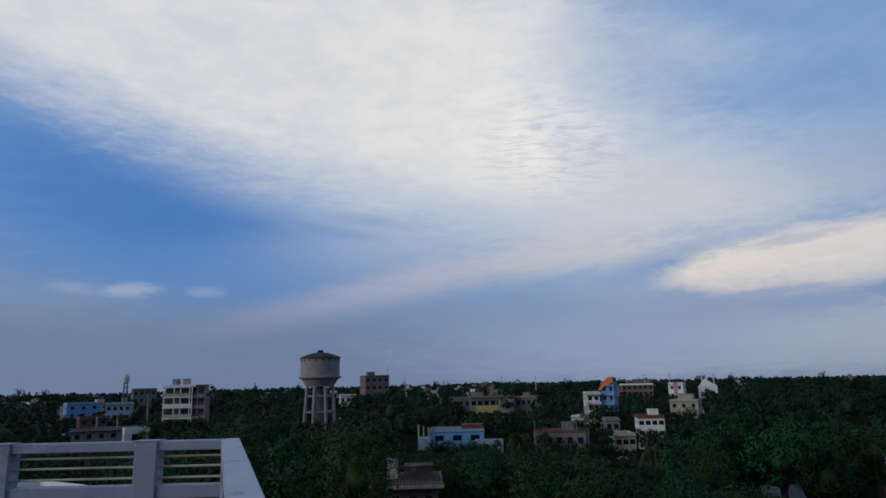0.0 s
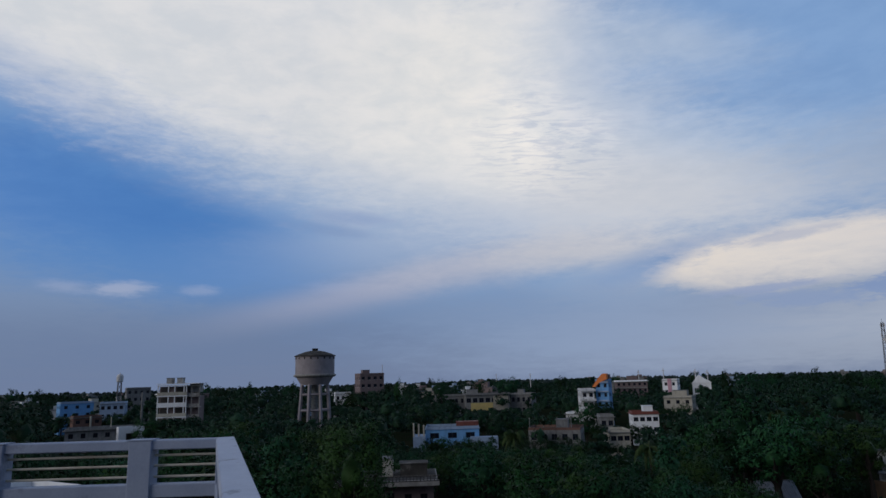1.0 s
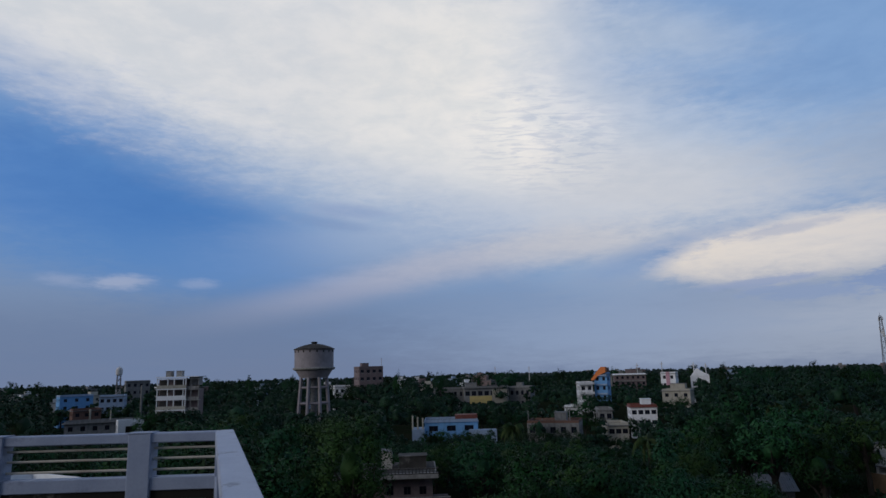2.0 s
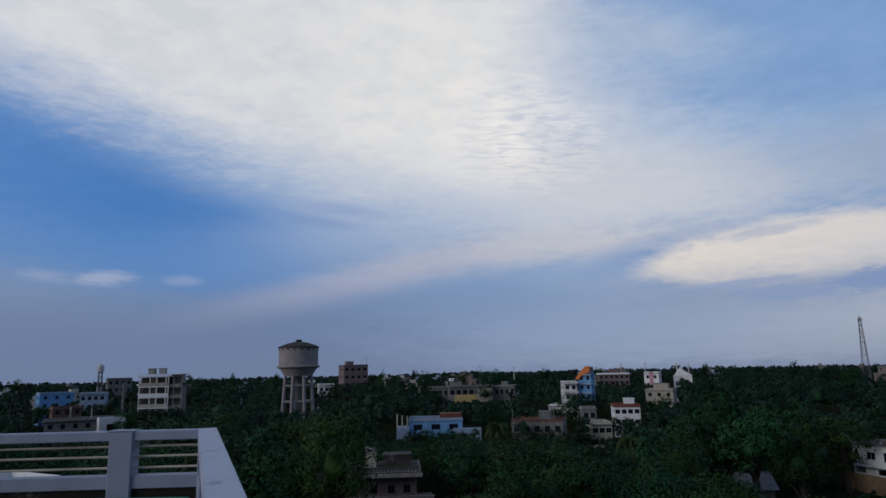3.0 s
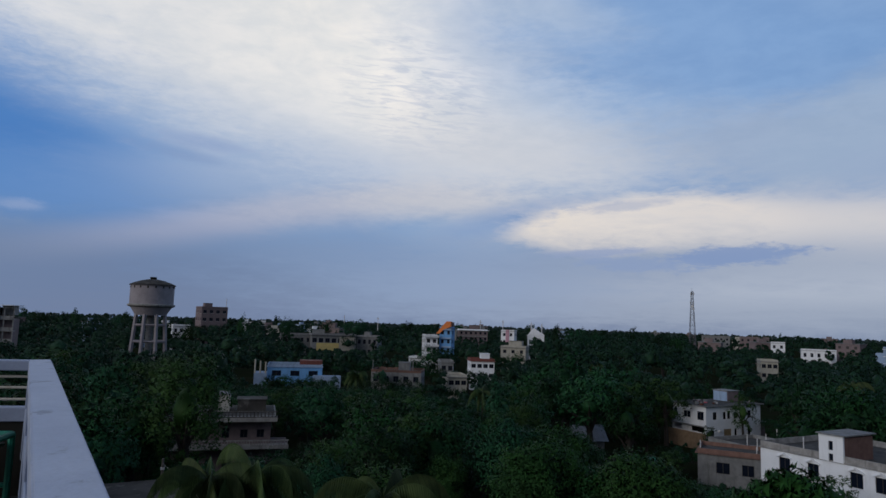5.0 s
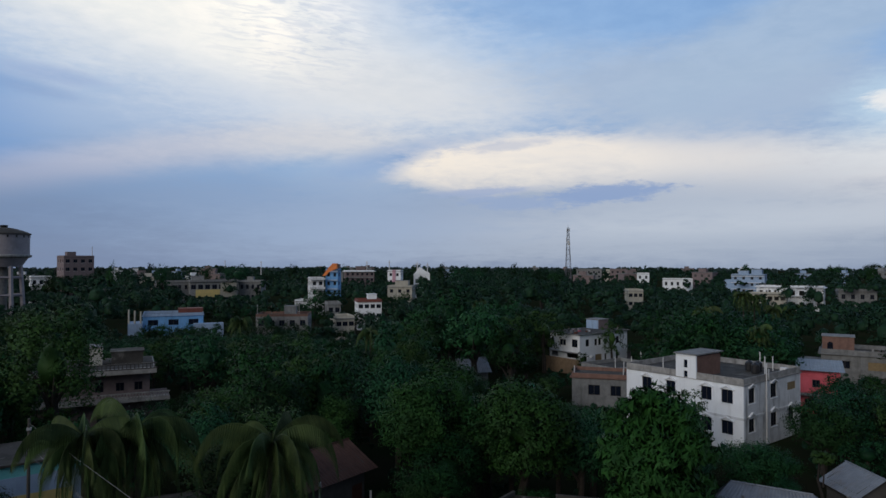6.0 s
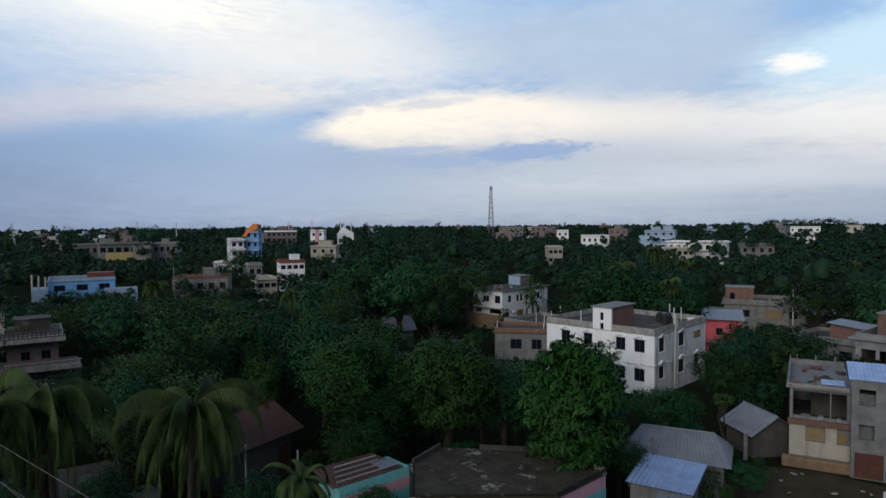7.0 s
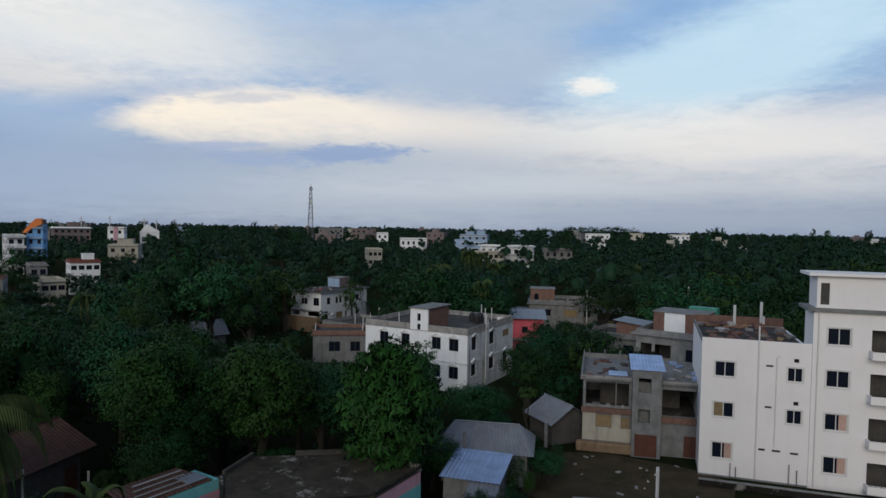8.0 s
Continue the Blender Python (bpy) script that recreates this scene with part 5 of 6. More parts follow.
h = far("far_brick_house", "far brick house with pale floor bands", 15.1, 17.6, 410, 14.4, mauve_wall, 4, 6, 8, 10, ww=1.4, over=0.9, pm=white_wall)
for k in range(4):
    part("floor_band", boxes((-0.5, -0.5, 3.1 + 3.4 * k, 17.5, -0.01, 3.7 + 3.4 * k)), stained_band, h)
box_on(h, "stair_head", 7.0, 3, 14.6, 6.0, 4, 2.4, mauve_wall)
for x in (3.5, 14.6):
    box_on(h, "roof_room", x, 4, 14.6, 2.2, 3, 1.6, cement)
h = far("pink_white_tower_house", "narrow pink and white tower house", 18.75, 19.9, 350, 15.4, white_wall, 4, 2, -10, 8, over=0.5)
part("red_strip", boxes((2.6, -0.3, 2, 4.4, -0.01, 15.6)), rose_wall, h)
h = far("pale_blue_house", "pale blue four-storey house in the woods", 47.5, 49.9, 380, 13.6, pale_blue_wall, 4, 4, -8, 10, over=0.4)
box_on(h, "stair_head", 3, 3, 13.6, 5, 4, 1.8, pale_blue_wall)
box_on(h, "roof_room", 9.5, 2, 13.6, 5.0, 5, 2.6, pale_blue_wall)
part("wing", boxes((-3.4, 1.0, 0, -0.02, 8, 10.6)), pale_blue_wall, h)
for z in (3.4, 6.8, 10.2):
    part("sun_shade", boxes((-0.2, -0.9, z + 2.2, 16.0, -0.41, z + 2.4)), white_wall, h)
h = far("white_slab_house", "unfinished house with white slabs and pillars", 49.3, 53.9, 305, 10.0, white_wall, 2, 8, -6, 10, "open", 1.9, 0.5, 0.8, white_wall)
for k in range(7):
    part("slab_column", boxes((1.0 + 3.4 * k, -1.3, 3.0, 1.35 + 3.4 * k, -0.95, 9.6)), white_wall, h)
part("veranda_slab", boxes((-0.4, -1.6, 9.601, 24.6, -0.81, 9.95)), white_wall, h)
part("veranda_floor", boxes((-0.4, -1.6, 6.0, 24.6, -0.02, 6.3)), white_wall, h)
for x in (3.0, 9.0, 19.0):
    rods(h, x, 3.0, 10.1, 4, 1.8)
far("bare_frame_house", "bare cement frame house with open floors", 48.7, 51.4, 292, 7.6, cream_wall, 2, 6, -6, 8, "open", 1.6, 0.4, 0.6)
far("far_grey_house", "far grey house with roof pillars", 54.9, 57.3, 300, 9.2, cement, 2, 4, 8, 9, over=0.4)
far("far_white_house", "far white house above the trees", 58.3, 60.4, 560, 13.2, white_wall, 3, 5, 0, 9, over=0.4)
far("far_cream_house", "far cream house above the trees", 62.0, 63.6, 640, 13.4, cream_wall, 3, 4, 0, 9, over=0.4)
far("far_long_house", "far pale long house above the trees", 65.0, 66.8, 610, 13.0, white_wall, 3, 5, 0, 9, over=0.4)
far("mast_house", "cement house at the foot of the mast", 35.2, 37.3, 520, 14.4, cement, 4, 5, 0, 9, over=0.4)
far("brown_far_house", "brown brick house beyond the trees", 38.0, 40.1, 500, 14.8, mauve_wall, 4, 5, 0, 9, over=0.4)
far("pale_far_house", "pale house beyond the trees", 40.2, 41.2, 420, 13.2, white_wall, 3, 2, 0, 9, over=0.4)
far("white_low_house", "low white house in the woods", 42.3, 44.6, 400, 10.4, white_wall, 2, 5, 4, 9, over=0.5)
far("cream_wood_house", "cream house half hidden in the woods", 39.5, 40.7, 250, 9.8, cream_wall, 3, 3, 10, 8, over=0.4)
far("grey_wood_house", "small cement house between trees", 13.6, 14.7, 200, 7.6, cement, 2, 2, 8, 7, over=0.4)
far("white_strip_house", "small white flat house between trees", 10.8, 12.3, 250, 5.6, white_wall, 1, 4, -14, 8, over=0.6)
far("cream_tree_house", "small cream house behind a tree", 14.3, 15.9, 168, 6.0, cream_wall, 2, 3, 12, 8, over=0.4)


far("white_tower_house", "small white house beside the water tower", -8.7, -7.4, 335, 13.4, white_wall, 3, 3, 6, 8, over=0.5)


house("pale_flat_house", "pale flat-roofed house below the terrace", polar(-33.5, 58, 0, 25), 7.0, 7, 11.9, white_wall, {"front": [(1.2, 9.0, 1.2, 1.3, "dark"), (4.4, 9.0, 1.2, 1.3, "dark")]}, 0.5, cement, 3.2, None)


# -- small houses scattered over the town, a few looks repeated
rng = random.Random(8)
looks = []
for k, (mat, w, h, fl) in enumerate(((white_wall, 9, 12.5, 3), (cream_wall, 11, 11.0, 3), (cement, 10, 13.5, 4), (pale_blue_wall, 8, 12.0, 3), (mauve_wall, 12, 14.0, 4), (old_white, 14, 10.0, 3))):
    root = thing("town_house", polar(-55 - k, 900), "small flat-roofed town house half hidden by trees", "house", "small houses across the town")
    part("wall", boxes((-w / 2, 0, 0, w / 2, 8, h)), mat, root)
    part("roof_edge", boxes((-w / 2 - 0.4, -0.4, h + 0.001, w / 2 + 0.4, 8.4, h + 0.25)), cement, root)
    part("stair_head", boxes((-w / 4, 2, h + 0.251, w / 8, 5, h + 2.3)), mat, root)
    for j in range(fl):
        for i in range(3):
            x = -w / 2 + (i + 0.5) * w / 3
            part("window", boxes((x - 0.7, -0.06, h - 2.6 - 3.1 * j, x + 0.7, -0.005, h - 1.2 - 3.1 * j)), frame_dark, root)
    looks.append(root)
for k in range(64):
    az = rng.uniform(-36, 46) if k < 50 else rng.uniform(46, 82)
    dist = rng.uniform(380, 900)
    copy_thing(rng.choice(looks), polar(az, dist, lie(dist) + rng.uniform(-2.5, 0.4), rng.uniform(-30, 30)))

house("cream_hut", "low cream-washed hut under the coconut palms", polar(-0.5, 45, 0, 2), 5.4, 5, 3.3, cream_wall, {"front": [(3.9, 0.1, 0.9, 2.0, "door"), (0.7, 1.2, 1.0, 1.1, "dark")]}, 0.0, None, 3.3, None, overhang=0.35, parapet_m=dark_cement)


# ---- towers ----
def water_tower(az, dist):
    root = thing("water_tower", polar(az, dist), "tall concrete water tower with a domed tank on splayed legs", "water tower")
    R = 6.6
    part("tank", lathe(bmesh.new(), [(4.6, 18.3), (4.9, 18.8), (R - 0.2, 21.2), (R, 21.5), (R, 27.6), (R + 0.1, 27.7), (R + 0.1, 28.0)], 56), tower_wall, root, "stained pale concrete tank")
    part("tank_band", lathe(bmesh.new(), [(R - 0.1, 20.9), (R + 0.55, 21.3), (R + 0.6, 21.7), (R + 0.1, 21.9)], 56), stained_band, root)
    part("dome", lathe(bmesh.new(), [(R + 0.45, 27.9), (R + 0.4, 28.1), (R * 0.82, 28.8), (R * 0.5, 29.5), (R * 0.22, 29.85), (0.4, 29.9)], 56), roof_cement, root, "dark weathered dome roof")
    part("lantern", lathe(bmesh.new(), [(0.95, 29.6), (0.95, 30.3), (1.2, 30.35), (0.9, 30.6), (0.1, 30.65)], 16), dark_cement, root)
    for k in range(18):
        a = 2 * math.pi * (k + 0.4) / 18
        part("overflow_slot", boxes((-0.2, -0.06, 26.9, 0.2, 0.06, 27.6), m=Matrix.Rotation(a, 4, "Z") @ Matrix.Translation((0, -R - 0.02, 0))), dark_cement, root)
    for k in range(8):
        a = 2 * math.pi * (k + 0.5) / 8
        c, s = math.cos(a), math.sin(a)
        part("leg", tube(bmesh.new(), [(5.9 * c, 5.9 * s, 0), (4.6 * c, 4.6 * s, 18.6)], 0.62, 4, 0.55), tower_wall, root)
    for z in (5.0, 10.0, 15.2):
        r = 5.9 - (5.9 - 4.6) * z / 18.6
        for k in range(8):
            a, b = 2 * math.pi * (k + 0.5) / 8, 2 * math.pi * (k + 1.5) / 8
            part("ring_beam", tube(bmesh.new(), [(r * math.cos(a), r * math.sin(a), z), (r * math.cos(b), r * math.sin(b), z)], 0.36, 4), tower_wall, root)
    part("centre_shaft", lathe(bmesh.new(), [(1.1, 0), (1.1, 18.6)], 16), cement, root)
    return root


water_tower(-10.42, 231)


def mast(name, az, dist, height, base, top, bays, label, red=True, gear=True):
    """A three-legged lattice mast with cross bracing."""
    root = thing(name, polar(az, dist, 0, 12), label, "mast", "lattice masts")
    for k in range(4):
        a = math.pi / 4 + math.pi / 2 * k
        part("leg", tube(bmesh.new(), [(base * math.cos(a), base * math.sin(a), 0), (top * math.cos(a), top * math.sin(a), height)], 0.17, 4, 0.11), steel if not red else mast_red, root)
    for j in range(bays):
        z0, z1 = height * j / bays, height * (j + 1) / bays
        r0, r1 = base + (top - base) * j / bays, base + (top - base) * (j + 1) / bays
        for k in range(4):
            a, b = math.pi / 4 + math.pi / 2 * k, math.pi / 4 + math.pi / 2 * (k + 1)
            p = [(r * math.cos(q), r * math.sin(q), z) for r, q, z in ((r0, a, z0), (r1, b, z1), (r0, b, z0), (r1, a, z1))]
            for u, v in ((0, 1), (2, 3), (3, 1)):
                part("brace", tube(bmesh.new(), [p[u], p[v]], 0.075, 4), mast_red if (red and j % 4) else steel, root)
    part("lightning_rod", tube(bmesh.new(), [(0, 0, height), (0, 0, height + 2.5)], 0.1, 5), steel, root)
    if not gear:
        part("drum", lathe(bmesh.new(), [(0.6, height - 2.2), (1.5, height - 1.8), (1.6, height + 0.6), (1.1, height + 1.6), (0.2, height + 2.0)], 14), mast_white, root, "pale rounded drum")
    if gear:
        for z, a in ((height - 2, 0), (height - 2.5, 120), (height - 2, 240), (height - 9, 60), (height - 10, 200)):
            part("antenna", boxes((-0.3, top + 0.3, z - 1.2, 0.3, top + 0.7, z + 1.2), m=pose(0, 0, 0, 0, 0, a), bevel=0.05), mast_white, root)
        for z, a in ((height - 12, 170), (height - 14, 190)):
            part("dish", lathe(bmesh.new(), [(0.2, 0), (1.0, 0.35), (1.05, 0.4)], 14), mast_white, root).matrix_local = pose(0, 0, z, 0, 0, a) @ pose(0, top + 1.0, 0, -90, 0, 0)
    return root


mast("lattice_mast", 34.5, 550, 48.5, 3.6, 0.9, 12, "tall red and white lattice mast above the trees")
mast("roof_mast", -25.44, 360, 23.6, 1.9, 1.0, 8, "stout grey lattice mast with a pale drum on top", gear=False)
for az, dist, h in ((21.35, 362, 20.0), (22.25, 362, 19.4), (8.0, 500, 20.5), (5.1, 600, 21.0), (18.9, 420, 21.0), (16.95, 430, 20.4)):
    root = thing("minaret_pole", polar(az, dist), "thin pale pole above the roofs", "pole", "thin poles in the distance")
    part("shaft", tube(bmesh.new(), [(0, 0, 0), (0, 0, h)], 0.45, 6, 0.25), mast_white, root)
    part("crossbar", boxes((-1.0, -0.15, h - 1.5, 1.0, 0.15, h - 1.2)), mast_white, root)


def white_shrine(az, dist):
    root = thing("white_pitched_hall", polar(az, dist, -2.0), "white hall with a swept pitched roof", "hall")
    part("wall", panel(9, 15, [(1, 10, 2.5, 12.5), (4, 10, 5.5, 12.5), (6.6, 10, 8, 12.5)], 0.3, Matrix.Translation((-4.5, 0, 0))), white_wall, root)
    bm = bmesh.new()
    prof = [(-4.8, 14.8), (-4.0, 15.6), (-2.8, 17.2), (-1.8, 18.6), (-0.8, 18.9), (0.6, 17.8), (2.4, 16.6), (4.0, 15.9), (4.8, 15.0)]
    a = [bm.verts.new((x, -0.4, z)) for x, z in prof]
    b = [bm.verts.new((x, 8, z)) for x, z in prof]
    for k in range(len(prof) - 1):
        bm.faces.new((a[k], a[k + 1], b[k + 1], b[k]))
    bm.faces.new(a[::-1])
    bm.faces.new(b)
    part("roof", bm, white_wall, root)
    return root


white_shrine(21.75, 361)


# ---- poles, walls and wires near by ----
def yard_pole(x, y, h, r=0.09, mat=None, label="square white concrete post in the yard"):
    root = thing("concrete_post", pose(x, y, 0), label, "post", "concrete posts")
    part("shaft", boxes((-r, -r, 0, r, r, h), bevel=0.015), mat or mast_white, root)
    return root


p = yard_pole(41.8, 19.6, 3.6)
part("bracket", boxes((-0.45, -0.03, 3.15, -0.09, 0.03, 3.22)), mast_white, p)
yard_pole(48.2, 33.2, 2.2, 0.12, cement, "short cement post by the clay bank")
yard_pole(10.9, 47.0, 4.0, 0.07, mast_white, "thin white post beside the rusty hut")
yard_pole(14.6, 46.6, 3.0, 0.06, mast_white, "thin white post beside the rusty hut")


def boundary(name, x0, y0, x1, y1, h, mat, label):
    v = Vector((x1 - x0, y1 - y0, 0))
    m = pose(x0, y0, 0, 0, 0, math.degrees(math.atan2(v.y, v.x)))
    root = thing(name, m, label, "wall", "boundary walls")
    part("wall", boxes((0, -0.1, 0, v.length, 0.1, h), bevel=0.02), mat, root)
    part("coping", boxes((-0.03, -0.14, h + 0.001, v.length + 0.03, 0.14, h + 0.08)), cement, root)
    return root


boundary("yard_wall", 37.5, 23.5, 46.0, 12.5, 1.5, cement, "grey cement wall along the yard")
boundary("brick_boundary_wall", 14.5, 46.5, 24.0, 41.5, 1.7, brick_wall, "brown brick boundary wall under the trees")
boundary("low_cement_wall", 49.8, 20.0, 56.5, 6.5, 0.5, dark_cement, "low dark kerb wall beside the white flats")
rng = random.Random(5)
for k in range(16):
    a, r = rng.uniform(0, 6.28), rng.uniform(0.5, 6.5)
    s = rng.uniform(0.08, 0.24)
    root = thing("litter_scrap", pose(45.5 + 1.1 * r * math.cos(a), 24.5 + r * math.sin(a), 0.025, 0, 0, rng.uniform(0, 180)), "pale scrap lying on the trodden yard", "litter", "scraps in the yard")
    bm = boxes((-s, -s * 0.5, 0, s, s * 0.5, 0.06 + 0.1 * s))
    for v in bm.verts:
        v.co += Vector((rng.uniform(-0.06, 0.06), rng.uniform(-0.06, 0.06), 0))
    part("scrap", bm, litter, root)


def wire(a, b, sag, label="thin pale grey overhead cable"):
    a, b = Vector(a), Vector(b)
    pts = [a.lerp(b, k / 24) - Vector((0, 0, sag * 4 * (k / 24) * (1 - k / 24))) for k in range(25)]
    root = thing("overhead_cable", pose(*a), label, "cable", "overhead cables")
    part("strand", tube(bmesh.new(), [p - a for p in pts], 0.008, 5), cement, root)


def signed_house():
    root = thing("teal_sign_house", polar(-9.0, 54.5, 0, 6), "low turquoise and blue shop with a yellow panel", "house")
    part("wall", boxes((-5, 0, 0, 3.6, 0.2, 5.75), (-5, 0.2, 0, -4.8, 6, 5.75), (3.4, 0.2, 0, 3.6, 6, 5.75), (-4.8, 5.8, 0, 3.4, 6, 5.75)), teal_wall, root)
    part("blue_panel", boxes((-5, -0.05, 2.3, 3.6, -0.002, 4.9)), pale_blue_wall, root)
    part("yellow_panel", boxes((-2.4, -0.08, 2.55, 3.05, -0.052, 3.6)), yellow_wall, root)
    part("roof", boxes((-5.3, -0.3, 5.751, 3.9, 6.3, 5.9)), roof_cement, root)
    return root


signed_house()


def utility_pole(x, y, h):
    root = thing("utility_pole", pose(x, y, 0), "dark round concrete utility pole with a cable bracket", "pole", "utility poles")
    part("shaft", tube(bmesh.new(), [(0, 0, 0), (0, 0, h)], 0.13, 10, 0.08), roof_cement, root)
    part("bracket", boxes((-0.12, -0.12, h - 0.7, 0.12, 0.12, h - 0.55)), steel, root)
    return root


utility_pole(-7.0, 46.0, 10.5)
utility_pole(6.1, 8.4, 12.0)
wire((-7.0, 46.0, 10.2), (6.1, 8.4, 11.31), 0.05)
wire((-7.0, 46.0, 8.9), (6.1, 8.4, 8.9), 0.05)
wire((-7.0, 46.0, 8.3), (6.1, 8.4, 10.15), 0.05)


# ---- trees ----
def leaf_mesh(name, v, faces, normals, material):
    """A mesh of leaf blades that takes the light as the round of its clump does."""
    mesh = bpy.data.meshes.new(name)
    mesh.from_pydata(v.tolist(), [], faces, shade_flat=False)
    mesh.normals_split_custom_set_from_vertices((normals / np.linalg.norm(normals, axis=1)[:, None]).tolist())
    mesh.materials.append(material)
    return mesh


def facing(blade, out):
    """Turns every blade so that its face looks outwards."""
    g = np.cross(blade[:, 1] - blade[:, 0], blade[:, 2] - blade[:, 0])
    back = np.einsum("ij,ij->i", g, out) < 0
    blade[back] = blade[back][:, ::-1]
    return blade


def inner_body(rs, mid, rx, rz, sides=7, rows=3):
    """The uneven shaded inside of a crown: points, faces and directions outwards."""
    pts = [np.array([0, 0, -rz * 0.8])]
    for j in range(rows):
        e = math.pi * ((j + 1) / (rows + 1) - 0.5)
        for k in range(sides):
            a = 2 * math.pi * (k + 0.5 * (j % 2)) / sides
            f = rs.uniform(0.66, 1.08)
            pts.append(np.array([rx * f * math.cos(e) * math.cos(a), rx * f * math.cos(e) * math.sin(a), rz * f * math.sin(e)]))
    pts.append(np.array([0, 0, rz * 0.95]))
    f = [(0, 1 + (k + 1) % sides, 1 + k) for k in range(sides)]
    for j in range(rows - 1):
        for k in range(sides):
            a, b = 1 + j * sides + k, 1 + j * sides + (k + 1) % sides
            f += [(a, b, b + sides), (a, b + sides, a + sides)]
    top = len(pts) - 1
    f += [(top - sides + k, top - sides + (k + 1) % sides, top) for k in range(sides)]
    pts = np.array(pts)
    return pts + mid, f, pts / np.array([rx, rx, rz])


def crown_mesh(name, seed, rx, rz, lobes, leaves_each, leaf, material, lift=0.0, flat=0.9, core=True, droop=0.0, lobe=(0.13, 0.30)):
    """A crown of leaf blades: clumps on an uneven body, every blade a small pointed leaf; the middle stands at z 0."""
    rs = np.random.RandomState(seed)
    verts, faces, normals = [], [], []
    n = 0
    heart = np.array([0, 0, lift - 0.3 * rz])
    for k in range(lobes):
        a, u = rs.uniform(0, 2 * np.pi), rs.uniform(-0.9, 1.0)
        c = np.sqrt(max(0.0, 1 - u * u))
        rad = rs.uniform(0.55, 0.95)
        mid = np.array([rx * c * np.cos(a) * rad, rx * c * np.sin(a) * rad, rz * u * rad + lift])
        lr = rx * rs.uniform(*lobe)
        m = leaves_each
        d = rs.normal(size=(m, 3))
        d /= np.linalg.norm(d, axis=1)[:, None]
        d[:, 2] = np.where(d[:, 2] < -0.35, -d[:, 2], d[:, 2])
        pos = mid + d * lr * rs.uniform(0.45, 1.45, (m, 1)) * np.array([1, 1, flat])
        # each blade: a long way, a cross way and a small fold
        nor = d + rs.normal(scale=0.42, size=(m, 3)) + np.array([0, 0, 0.25])
        nor /= np.linalg.norm(nor, axis=1)[:, None]
        way = np.cross(nor, rs.normal(size=(m, 3)))
        way /= np.linalg.norm(way, axis=1)[:, None]
        way[:, 2] -= droop
        side = np.cross(nor, way)
        L = leaf * rs.uniform(0.6, 1.3, (m, 1))
        W = L * rs.uniform(0.32, 0.55, (m, 1))
        blade = np.stack([pos - way * L + side * W * 0.5, pos + way * L, pos - side * W * 1.3 - nor * L * 0.12], 1)
        round_off = 0.22 * d + 0.34 * nor + 0.7 * (pos - heart) / max(rx, rz)
        verts.append(facing(blade, round_off).reshape(-1, 3))
        normals.append(np.repeat(round_off, 3, axis=0))
        faces.append((np.arange(m * 3) + n).reshape(m, 3)[:, [0, 1, 2, 2]])
        n += m * 3
    if core:
        pts, f, out = inner_body(rs, np.array([0, 0, lift]), rx * 0.33, rz * 0.38, 8, 3)
        verts.append(pts)
        normals.append(out + np.array([0, 0, 0.2]))
        faces.append(np.array([(a + n, b + n, c + n, c + n) for a, b, c in f]))
    flist = [tuple(dict.fromkeys(r)) for r in np.concatenate(faces).tolist()]
    return leaf_mesh(name, np.concatenate(verts), flist, np.concatenate(normals), material)


def trunk_mesh(name, seed, height, spread, r0, limbs=5):
    rs = random.Random(seed)
    bm = bmesh.new()
    bend = [(0, 0, 0), (rs.uniform(-0.2, 0.2), rs.uniform(-0.2, 0.2), height * 0.35), (rs.uniform(-0.4, 0.4), rs.uniform(-0.4, 0.4), height * 0.7), (rs.uniform(-0.5, 0.5), rs.uniform(-0.5, 0.5), height)]
    tube(bm, bend, r0, 8, r0 * 0.35)
    for k in range(limbs):
        a = 2 * math.pi * (k + rs.uniform(-0.3, 0.3)) / limbs
        z = height * rs.uniform(0.4, 0.75)
        s = spread * rs.uniform(0.5, 0.85)
        tube(bm, [(0, 0, z), (0.4 * s * math.cos(a), 0.4 * s * math.sin(a), z + 0.2 * height), (s * math.cos(a), s * math.sin(a), z + rs.uniform(0.25, 0.45) * height)], r0 * 0.45, 6, r0 * 0.12)
    mesh = bpy.data.meshes.new(name)
    bm.to_mesh(mesh)
    bm.free()
    mesh.materials.append(bark)
    return mesh


class Kind:
    """A tree to be planted many times: shared meshes of unit plan, the crown's middle at its height."""

    def __init__(self, name, label, seed, rx, rz, mid, lobes, each, leaf, material, limbs=5, **more):
        self.name, self.label, self.rx, self.top = name, label, rx, mid + rz * 0.95 + rx * 0.3
        self.crown = crown_mesh("crown", seed, rx, rz, lobes, each, leaf, material, mid, **more)
        self.trunk = trunk_mesh("trunk", seed + 50, mid, rx, 0.09 * rx + 0.08, limbs)

    def plant(self, x, y, s=1.0, turn=0.0, label="", group="trees", tall=1.0):
        root = thing(self.name, pose(x, y, 0, 0, 0, turn), label or self.label, "tree", group)
        root.scale = (s, s, s * tall)
        for name, mesh in (("trunk", self.trunk), ("crown", self.crown)):
            ob = new(name, mesh)
            ob.parent = root
        return root


